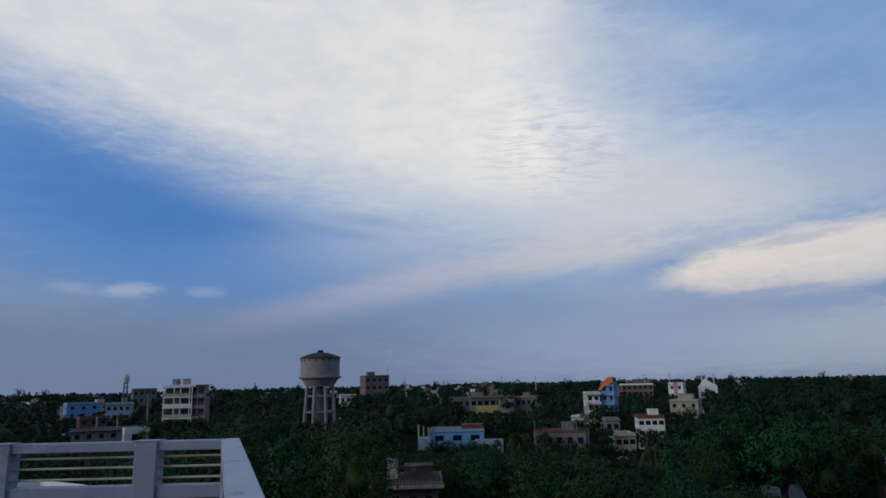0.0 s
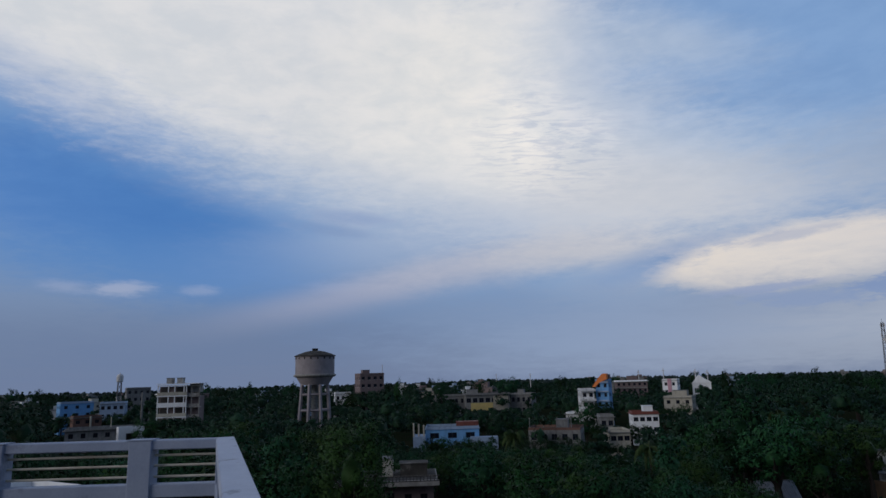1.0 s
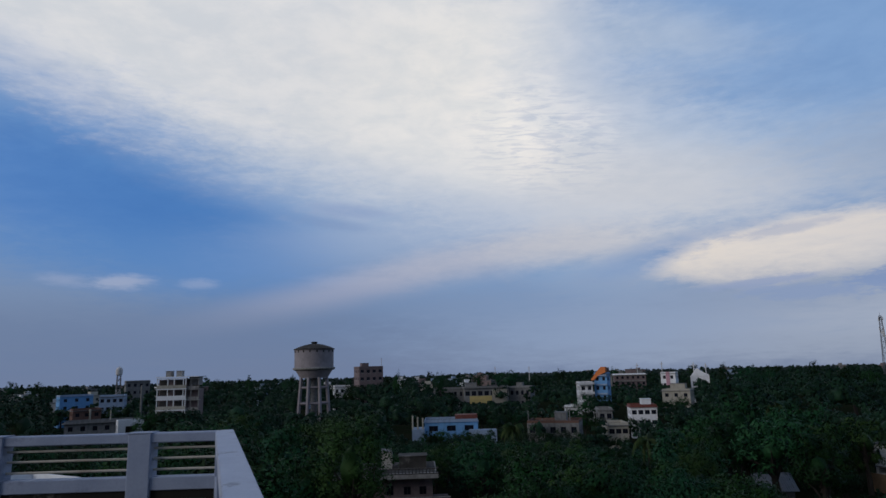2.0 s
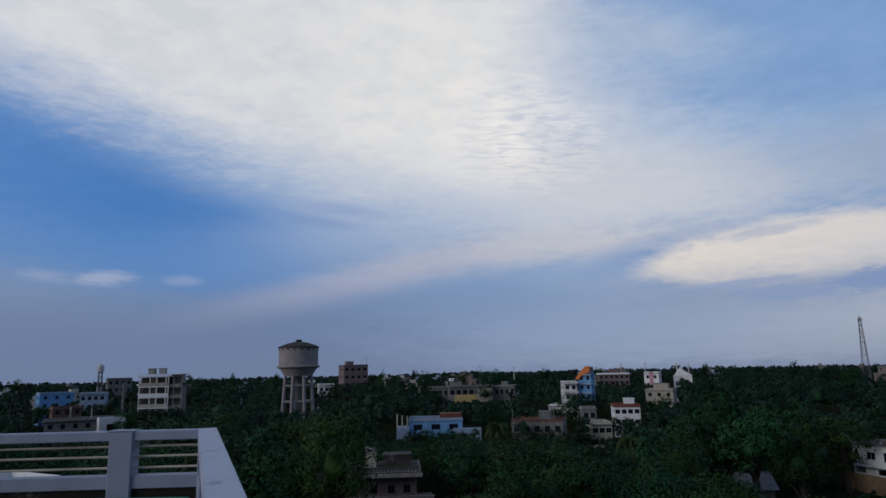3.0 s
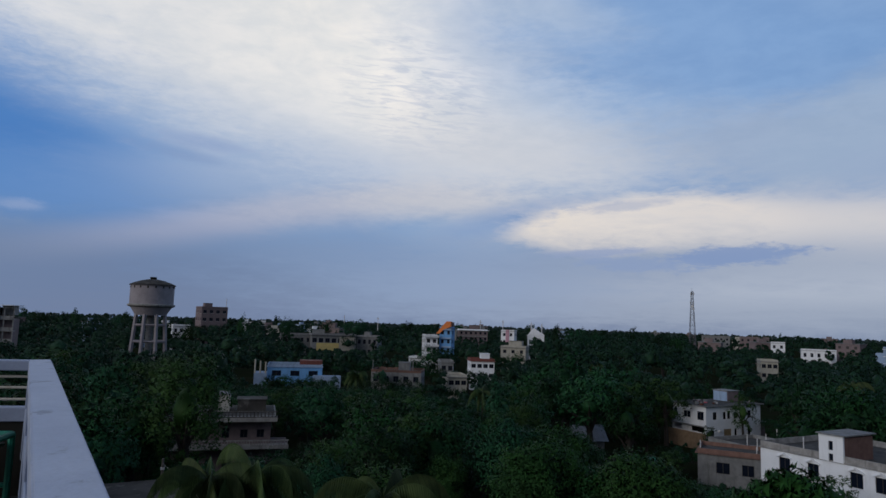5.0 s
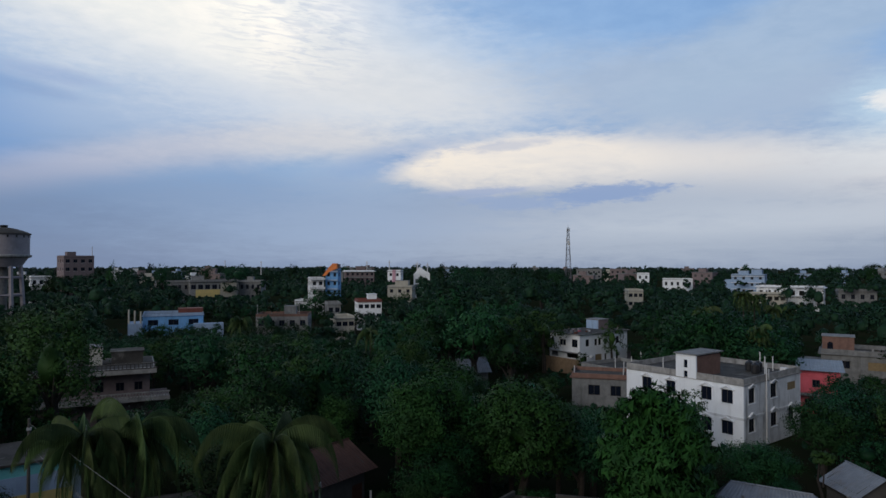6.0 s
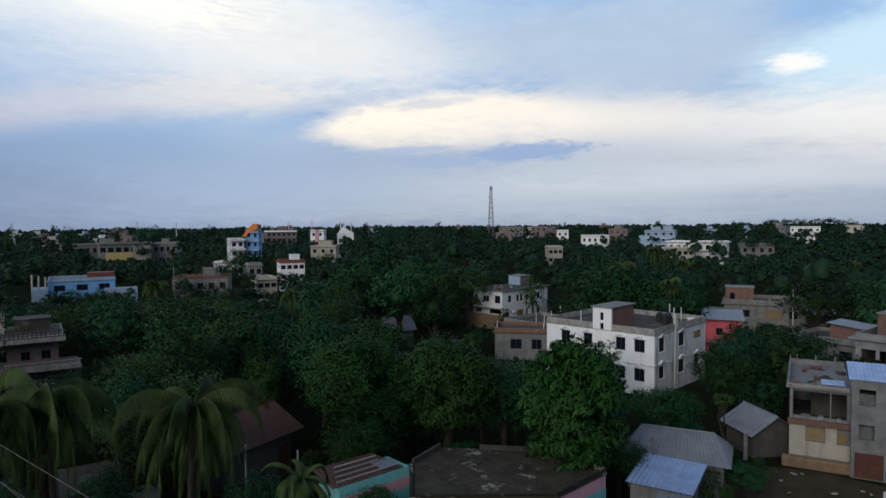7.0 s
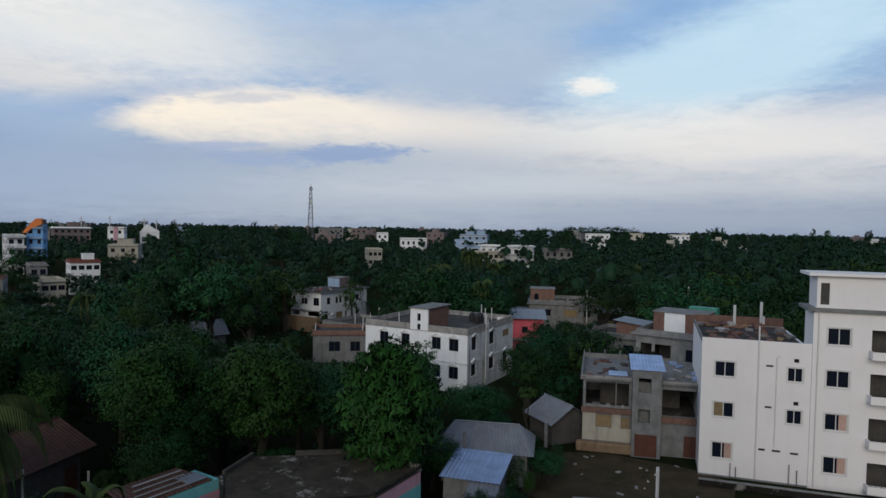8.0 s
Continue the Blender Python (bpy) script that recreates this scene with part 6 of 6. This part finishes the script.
near_kinds = [
    Kind("mango_tree", "dense dark green mango tree", 1, 3.6, 2.9, 5.6, 96, 84, 0.15, leaf_mid),
    Kind("jackfruit_tree", "tall dark evergreen tree", 2, 3.2, 3.3, 5.8, 90, 84, 0.15, leaf_dark),
    Kind("mango_tree", "dense dark green mango tree", 3, 4.0, 2.7, 5.2, 102, 76, 0.155, leaf_mid),
    Kind("feathery_tree", "tall feathery yellow-green tree", 4, 2.6, 4.2, 6.6, 94, 76, 0.135, leaf_lime, flat=1.3),
    Kind("jackfruit_tree", "tall dark evergreen tree", 5, 3.4, 3.0, 5.6, 94, 76, 0.15, leaf_dark),
]
mid_kinds = [
    Kind("village_tree", "green broadleaf tree among the houses", 11, 4.2, 3.0, 6.0, 52, 44, 0.25, leaf_mid, 3),
    Kind("evergreen_tree", "dark evergreen tree among the houses", 12, 3.4, 3.6, 6.4, 50, 44, 0.24, leaf_dark, 3),
    Kind("evergreen_tree", "dark evergreen tree among the houses", 13, 4.6, 2.8, 5.6, 56, 44, 0.25, leaf_dark, 3),
    Kind("village_tree", "green broadleaf tree among the houses", 15, 3.8, 3.3, 6.2, 52, 44, 0.25, leaf_mid, 3),
    Kind("pale_green_tree", "lighter green tree among the houses", 14, 3.0, 4.0, 6.6, 48, 38, 0.22, leaf_lime, 3),
]


def blade_rows(points, width, side, hang):
    """Leaflets in two rows along a rib."""
    quads = []
    n = len(points)
    for k in range(1, n):
        p, q = points[k - 1], points[k]
        way = (q - p).normalized()
        t = k / (n - 1)
        L = width * (0.3 + 1.25 * math.sin(math.pi * min(1, 0.12 + 0.84 * t)) ** 0.7)
        for s in (1, -1):
            out = (side * s * (1 - 0.3 * t) * (0.8 + 0.4 * math.sin(k * 12.9)) + way * 0.55 + Vector((0, 0, -hang * (0.5 + t)))).normalized()
            mid = p.lerp(q, 0.5)
            a = mid - way * 0.036
            b = mid + way * 0.040
            quads.append((a, b, b + out * L * 0.55 + Vector((0, 0, -0.10 * L)), a + out * L + Vector((0, 0, -0.30 * L))))
    return quads


def palm(name, label, x, y, height, seed, fronds=20, length=3.4, lean=(0.4, 0.2), hang=0.8, group="coconut palms", leaflet=None):
    rs = random.Random(seed)
    root = thing(name, pose(x, y, 0, 0, 0, rs.uniform(0, 360)), label, "palm tree", group)
    top = Vector((lean[0], lean[1], height))
    bm = tube(bmesh.new(), [(0, 0, 0), (lean[0] * 0.2, lean[1] * 0.2, height * 0.3), (lean[0] * 0.6, lean[1] * 0.6, height * 0.7), tuple(top)], 0.2, 9, 0.13)
    part("trunk", bm, palm_bark, root, "grey ringed palm trunk")
    for k in range(fronds):
        a = 2 * math.pi * (k * 0.381966 + rs.uniform(-0.03, 0.03))
        rise = 1.45 - 2.9 * (k / fronds) + rs.uniform(-0.25, 0.25)
        L = length * rs.uniform(0.72, 1.12)
        bend, sway, tilt = rs.uniform(0.65, 1.45), rs.uniform(-0.02, 0.02), rs.uniform(-0.7, 0.7)
        flat = Vector((math.cos(a), math.sin(a), 0))
        pts, p, w = [], top.copy(), (flat + Vector((0, 0, rise))).normalized()
        n = 44
        for j in range(n + 1):
            pts.append(p.copy())
            p = p + w * (L / n)
            w = (w + (Vector((0, 0, -0.085 - 0.02 * k / fronds)) * bend + flat.cross(Vector((0, 0, 1))) * sway) * (0.35 + 1.3 * j / n)).normalized()
        bm = bmesh.new()
        tube(bm, pts[::4], 0.035, 4, 0.008)
        for q in blade_rows(pts, leaflet or 0.42 + 0.05 * length, Vector((-math.sin(a), math.cos(a), tilt)), hang * rs.uniform(0.45, 1.0)):
            bm.faces.new([bm.verts.new(v) for v in q])
        part("frond", bm, leaf_palm, root)
    return root


# -- trees that stand out, each by itself
big_tree = Kind("big_leafy_tree", "big bright green tree with drooping leaf clusters", 21, 3.3, 4.5, 7.1, 190, 110, 0.20, leaf_bright, droop=0.6, lobe=(0.11, 0.25))
big_tree.plant(29.3, 33.0, 1.1, 30, group="large trees", tall=0.92)
round_tree = Kind("round_leafy_tree", "broad rounded green tree with small leaves", 22, 3.7, 3.4, 6.2, 170, 110, 0.15, leaf_bright, lobe=(0.11, 0.25))
round_tree.plant(26.0, 43.6, 1.12, 0, group="large trees")
round_tree.plant(20.2, 49.0, 1.12, 130, group="large trees")
round_tree.plant(24.6, 56.0, 1.1, 250, group="large trees")
near_kinds[1].plant(14.8, 61.0, 1.25, 40, group="large trees")
near_kinds[3].plant(29.0, 76.5, 1.02, 10, group="large trees", label="pale feathery tree rising over its neighbours")
near_kinds[3].plant(25.5, 75.0, 0.9, 80, group="large trees", label="pale feathery tree rising over its neighbours")
near_kinds[3].plant(-8.9, 71.0, 1.6, 0, group="large trees", tall=0.96, label="very tall dark feathery tree over the houses")
near_kinds[3].plant(-13.0, 76.0, 0.95, 200, group="large trees", tall=1.2, label="very tall dark feathery tree over the houses")
near_kinds[3].plant(-16.0, 103.0, 1.3, 90, group="large trees", label="very tall dark feathery tree over the houses")
near_kinds[0].plant(5.0, 46.0, 1.0, 50, group="large trees")
near_kinds[3].plant(7.2, 44.6, 1.0, 150, group="large trees", label="yellow-green tree behind the palms")
near_kinds[4].plant(1.6, 43.0, 0.62, 20, group="large trees")
near_kinds[1].plant(-3.6, 43.5, 0.6, 120, group="large trees")
near_kinds[0].plant(54.6, 40.0, 0.88, 150, group="large trees")
near_kinds[4].plant(60.8, 42.3, 0.9, 70, group="large trees")
near_kinds[1].plant(66.0, 46.4, 0.85, 20, group="large trees")
near_kinds[2].plant(45.5, 38.0, 0.62, 20, group="large trees")

mid_kinds[1].plant(46.3, 82.4, 1.08, 20, group="large trees")
for az, dist, s in ((50.6, 50.5, 0.34), (51.8, 52.5, 0.38), (53.0, 49.5, 0.30), (54.0, 53.0, 0.33), (55.2, 50.0, 0.28), (56.4, 51.5, 0.24), (52.6, 46.6, 0.22), (54.0, 46.6, 0.22), (51.2, 55.5, 0.42), (49.6, 53.5, 0.42)):
    near_kinds[int(dist * 2) % 5].plant(dist * math.sin(radians(az)), dist * math.cos(radians(az)), s, az * 91, "low leafy bush beside the tin huts", "bushes by the huts")

papaya = Kind("papaya_tree", "slender papaya tree with a small round crown", 27, 0.85, 0.45, 5.4, 16, 60, 0.2, leaf_lime, 1)
papaya.plant(45.2, 33.1, 1.0, 0, group="large trees")
papaya.plant(58.6, 61.0, 0.8, 40, group="large trees")

# -- the rest, wherever no house stands and no sight of one is shut off
views = []      # azimuth from, to, distance, lowest elevation in sight
plots = []      # house plots: middle and radius


def in_sight(a0, a1, dist, low):
    views.append((a0, a1, dist, low))


in_sight(-1.4, 4.6, 172, -5.3)
in_sight(-2.4, -1.2, 172, -5.6)
in_sight(7.5, 12.0, 158, -5.5)
in_sight(16.1, 18.4, 190, -4.4)
in_sight(18.8, 20.6, 262, -3.1)
in_sight(11.9, 14.8, 245, -2.6)
in_sight(-6.7, -4.5, 325, -0.8)
in_sight(-0.1, 2.4, 330, -2.0)
in_sight(2.4, 8.0, 325, -2.7)
in_sight(-23.0, -19.2, 206, -2.2)
in_sight(-12.3, -8.6, 224, -2.9)
in_sight(-29.6, -27.8, 325, -1.9)
in_sight(-29.0, -23.6, 234, -4.2)
in_sight(-28.6, -26.3, 272, -3.2)
in_sight(-26.4, -23.2, 300, -1.9)
in_sight(15.4, 18.0, 405, -1.4)
in_sight(18.7, 20.0, 345, -1.5)
in_sight(21.0, 22.5, 355, -0.85)
in_sight(34.0, 37.3, 500, -1.1)
in_sight(38.0, 41.2, 410, -1.3)
in_sight(42.3, 44.6, 395, -2.0)
in_sight(39.5, 40.7, 246, -3.2)
in_sight(47.4, 49.4, 375, -2.0)
in_sight(48.6, 54.0, 285, -3.0)
in_sight(54.9, 57.3, 295, -2.7)
in_sight(58.3, 67.0, 550, -0.95)
in_sight(-7.2, 1.2, 84, -10.6)
in_sight(-8.6, -5.0, 54, -17.6)
in_sight(32.3, 39.8, 116, -9.0)
in_sight(66.0, 95.0, 58, -25.0)
in_sight(39.0, 42.0, 72, -9.4)
in_sight(46.2, 52.6, 70, -13.2)
in_sight(52.0, 54.8, 95, -9.4)
in_sight(53.3, 61.0, 118, -8.0)
in_sight(58.4, 68.5, 60, -12.0)
in_sight(57.5, 82.0, 45, -24.0)
in_sight(35.0, 40.0, 84, -11.4)
in_sight(25.0, 27.4, 98, -9.0)
in_sight(29.0, 31.4, 88, -10.4)
in_sight(54.0, 58.8, 57, -17.0)
in_sight(45.0, 54.8, 47.5, -21.8)
in_sight(-0.8, 6.4, 44, -21.5)
in_sight(18.5, 45.0, 36, -24.0)
in_sight(12.4, 18.5, 52, -18.8)
in_sight(14.3, 15.9, 165, -6.0)
in_sight(13.6, 14.7, 196, -4.2)
in_sight(10.7, 12.4, 245, -3.9)
in_sight(-8.8, -7.3, 330, -2.0)
plots += [(46.8, 22.6, 6.8), (-3, 0, 16)]
# the plans of all houses, as boxes in their own axes
plans = []
for ob in scene.objects:
    if ob.parent is None and ob.get("category", "") in ("house", "hut", "apartment house", "water tower", "hall"):
        xs = [v.co for part_ob in ob.children if part_ob.type == "MESH" for v in part_ob.data.vertices]
        m = ob.matrix_world
        if xs:
            plans.append((m.translation.x, m.translation.y, m.col[0].x, m.col[0].y, min(v.x for v in xs), max(v.x for v in xs), min(v.y for v in xs), max(v.y for v in xs)))
plans = np.array(plans)


def free(x, y, r, top):
    dist, az = math.hypot(x, y), math.degrees(math.atan2(x, y))
    if any(math.hypot(x - a, y - b) < c + r * 0.55 for a, b, c in plots):
        return False
    px, py = x - plans[:, 0], y - plans[:, 1]
    u, v = px * plans[:, 2] + py * plans[:, 3], py * plans[:, 2] - px * plans[:, 3]
    g = min(r * 0.6, 2.2)
    if np.any((u > plans[:, 4] - g) & (u < plans[:, 5] + g) & (v > plans[:, 6] - g) & (v < plans[:, 7] + g)):
        return False
    el, half = math.degrees(math.atan2(top - 20, dist)), math.degrees(math.atan2(r, dist))
    return not any(az + half > a0 and az - half < a1 and dist < d and el > low for a0, a1, d, low in views)


# rows of trees before the lower storeys of the far houses
rng = random.Random(77)
for a0, a1, dist, low in ((-1.3, 4.6, 160, -5.35), (7.4, 12.0, 148, -5.35), (10.6, 12.5, 236, -3.85), (12.5, 14.7, 234, -2.6), (16.0, 19.0, 180, -4.4), (14.2, 16.0, 156, -5.9), (18.6, 21.0, 254, -2.95), (31.0, 36.5, 150, -4.4), (33.0, 36.8, 128, -5.6),
                          (-6.9, -4.3, 318, -1.1), (-23.3, -19.2, 196, -2.5), (-27.2, -24.6, 290, -2.3), (-30.0, -27.0, 316, -2.2), (-8.9, -7.2, 324, -1.4), (4.8, 7.6, 175, -5.0), (3.0, 8.0, 215, -3.9), (12.4, 14.3, 190, -4.2)):
    az = a0
    while az < a1:
        d = dist + rng.uniform(-4, 3)
        top = 20 + d * math.tan(radians(low + 0.42 + rng.uniform(-0.3, 0.15)))
        kind = rng.choice(mid_kinds[:4])
        s = rng.uniform(0.75, 1.1) * top / kind.top
        kind.plant(d * math.sin(radians(az)), d * math.cos(radians(az)), s, rng.uniform(0, 360), group="trees between the houses", tall=top / (kind.top * s))
        az += math.degrees(kind.rx * s * 1.35 / d)

rng = random.Random(12)
for ring0, ring1, step, kinds, lo, hi in ((33, 62, 5.2, near_kinds, 0.75, 1.15), (62, 132, 6.6, mid_kinds, 0.85, 1.45)):
    dist = ring0
    while dist < ring1:
        az = -40.0
        while az < 86:
            az += math.degrees(step / dist)
            d = dist + rng.uniform(-0.5, 0.5) * step
            a = radians(az + rng.uniform(-0.5, 0.5) * math.degrees(step / dist))
            x, y = d * math.sin(a), d * math.cos(a)
            kind = rng.choice(kinds)
            s = rng.uniform(lo, hi)
            tall = rng.uniform(0.85, 1.2)
            while s > 0.3:
                if free(x, y, kind.rx * s * 1.1, kind.top * s * tall):
                    kind.plant(x, y, s, rng.uniform(0, 360), group="trees between the houses", tall=tall)
                    break
                s *= 0.84
        dist += step * 0.86


def woods(name, r0, r1, spread, seed, lobes, blades, leaf, low, high, label):
    """Woods too far off to count: uneven crowns of several clumps of blades, joined in one mesh."""
    rs = np.random.RandomState(seed)
    verts, normals, n = [], [], 0
    bodies, body_normals, body_faces, m0 = [], [], [], 0
    dist = r0
    while dist < r1:
        m = int(radians(136) * dist / spread)
        for k in range(m):
            az = radians(-45 + 136 * (k + rs.uniform(-0.8, 0.8)) / m)
            d = dist + rs.uniform(-0.8, 0.8) * spread
            x, y = d * math.sin(az), d * math.cos(az)
            stand = 0.5 + 0.9 * noise.noise(Vector((x / 90, y / 90, seed)))
            top = low + (high - low) * min(1.2, max(0.0, stand + rs.uniform(-0.35, 0.35)))
            r = rs.uniform(0.24, 0.5) * top * 0.8
            tries = 0
            while not free(x, y, r, top) and tries < 10:
                top, r, tries = top * 0.82, r * 0.88, tries + 1
            if tries == 10:
                continue
            hgt = min(top * 0.42, r * rs.uniform(0.7, 1.3))
            pts, f, out = inner_body(rs, np.array([x, y, top - hgt - 0.25 * r + lie(d)]), r * 0.42, hgt * 0.5, 6, 2)
            bodies.append(pts)
            body_normals.append(out + np.array([0, 0, 0.25]))
            body_faces += [(a + m0, b + m0, c + m0) for a, b, c in f]
            m0 += len(pts)
            for q in range(lobes):
                a, u = rs.uniform(0, 2 * np.pi), rs.uniform(-0.5, 1.0)
                c = math.sqrt(1 - u * u) * rs.uniform(0.35, 0.9)
                lr = r * rs.uniform(0.22, 0.42)
                mid = np.array([x + r * c * math.cos(a), y + r * c * math.sin(a), top - hgt - lr * 0.4 + (hgt - lr * 0.5) * u + lie(d)])
                v = rs.normal(size=(blades, 3))
                v /= np.linalg.norm(v, axis=1)[:, None]
                v[:, 2] = np.abs(v[:, 2]) * 1.2 - 0.4
                pos = mid + v * lr * rs.uniform(0.6, 1.15, (blades, 1))
                nor = v + rs.normal(scale=0.30, size=(blades, 3)) + np.array([0, 0, 0.25])
                nor /= np.linalg.norm(nor, axis=1)[:, None]
                way = np.cross(nor, rs.normal(size=(blades, 3)))
                way /= np.linalg.norm(way, axis=1)[:, None]
                side = np.cross(nor, way)
                L = leaf * (0.6 + dist / 800 if dist > 100 else 1.0) * rs.uniform(0.55, 1.3, (blades, 1))
                round_off = 0.2 * v + 0.2 * nor + 0.75 * (pos - np.array([x, y, top - 1.6 * hgt + lie(d)])) / r
                verts.append(facing(np.stack([pos - way * L + side * L * 0.3, pos + way * L, pos - side * L * 0.8], 1), round_off).reshape(-1, 3))
                normals.append(np.repeat(round_off, 3, axis=0))
                n += blades
        dist += spread * (0.85 + dist / 3000)
    faces = np.arange(n * 3).reshape(-1, 3).tolist() + [(a + 3 * n, b + 3 * n, c + 3 * n) for a, b, c in body_faces]
    mesh = leaf_mesh(name, np.concatenate(verts + bodies), faces, np.concatenate(normals + body_normals), leaf_haze if r0 > 700 else leaf_far)
    return tagged(new(name, mesh), label, "woods", kind="stuff")


woods("undergrowth", 30, 132, 4.6, 9, 3, 40, 0.24, 1.2, 3.4, "low bushes and banana clumps under the trees")
woods("town_woods", 128, 330, 9.2, 2, 7, 50, 0.46, 9.0, 16.5, "dense dark green trees filling the town")
woods("distant_woods", 325, 780, 14.0, 3, 5, 26, 0.66, 7.5, 15.5, "dark green woods spreading to the distance")
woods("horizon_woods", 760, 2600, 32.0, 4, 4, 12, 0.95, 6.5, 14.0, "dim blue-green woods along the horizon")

# -- single trees that rise over the skyline
for az, dist, el, half in ((-15.6, 330, 0.25, 0.5), (-3.3, 300, 0.2, 0.5), (0.3, 310, 0.25, 0.6), (6.1, 420, 0.1, 1.3), (23.6, 330, 0.2, 0.6), (25.3, 300, -0.1, 1.2), (26.6, 300, -0.25, 1.0), (32.2, 280, -0.35, 1.3),
                           (33.2, 290, -0.5, 1.2), (54.9, 640, -0.1, 0.9), (57.2, 640, 0.12, 0.9), (58.4, 650, 0.14, 1.0), (59.4, 650, 0.0, 0.8), (60.6, 660, 0.2, 1.1), (62.0, 650, 0.12, 0.9), (69.3, 700, 0.2, 0.3), (75.6, 700, 0.25, 0.3),
                           (76.6, 710, 0.2, 0.3), (79.2, 700, 0.2, 0.3), (-31.0, 420, 0.1, 0.8), (10.6, 440, 0.1, 0.4), (-18.0, 420, 0.0, 0.7)):
    top, r = 20 + dist * math.tan(radians(el)), dist * math.tan(radians(half))
    kind = mid_kinds[int(abs(az * 7)) % 4]
    s = r / (kind.rx * 1.05)
    kind.plant(dist * math.sin(radians(az)), dist * math.cos(radians(az)), s, az * 37, "tall tree rising above the skyline", "trees on the skyline", top / (kind.top * s))

rng = random.Random(31)
for k in range(34):
    az, dist = rng.uniform(-36, 82), rng.uniform(300, 720)
    top, r = 20 + dist * math.tan(radians(rng.uniform(-0.25, 0.22))), dist * math.tan(radians(rng.uniform(0.25, 0.7)))
    kind = rng.choice(mid_kinds[:4])
    s = min(2.6, r / (kind.rx * 1.05))
    x, y = dist * math.sin(radians(az)), dist * math.cos(radians(az))
    if free(x, y, r * 0.8, top):
        kind.plant(x, y, s, rng.uniform(0, 360), "tall tree rising above the skyline", "trees on the skyline", top / (kind.top * s))

# -- palms
palm("coconut_palm", "coconut palm with long drooping fronds", 5.2, 35.8, 10.2, 1, 34, 5.4, (0.5, -0.3), 2.4)
palm("coconut_palm", "coconut palm with long drooping fronds", -0.6, 38.5, 10.8, 2, 34, 5.3, (-0.5, 0.2), 2.4)
palm("coconut_palm", "coconut palm with long drooping fronds", -3.1, 37.4, 11.0, 3, 28, 4.1, (0.3, 0.3), 2.4)
palm("coconut_palm", "young coconut palm with upright fronds", 9.9, 30.6, 7.2, 4, 26, 2.6, (0.2, 0.1), 0.15, leaflet=0.3)
for az, dist, h, seed in ((17.4, 96, 9.6, 21), (50.4, 152, 10.4, 23), (51.6, 158, 10.0, 24), (62.5, 150, 11.0, 25), (26.6, 128, 12.0, 26), (6.4, 120, 9.5, 27), (45.6, 118, 11.8, 28)):
    palm("coconut_palm", "slender coconut palm between the houses", dist * math.sin(radians(az)), dist * math.cos(radians(az)), h, seed, 16, 3.4, (0.4, 0.3), 1.4)
palm("coconut_palm", "slender coconut palm between the houses", 76.0, 66.0, 10.5, 6, 18, 3.2, (0.4, 0.5), 0.8)
palm("coconut_palm", "slender coconut palm between the houses", 104.0, 92.0, 13.5, 7, 18, 3.6, (0.6, -0.4), 0.8)
palm("coconut_palm", "slender coconut palm between the houses", 111.0, 96.0, 12.8, 8, 18, 3.6, (-0.6, 0.4), 0.8)
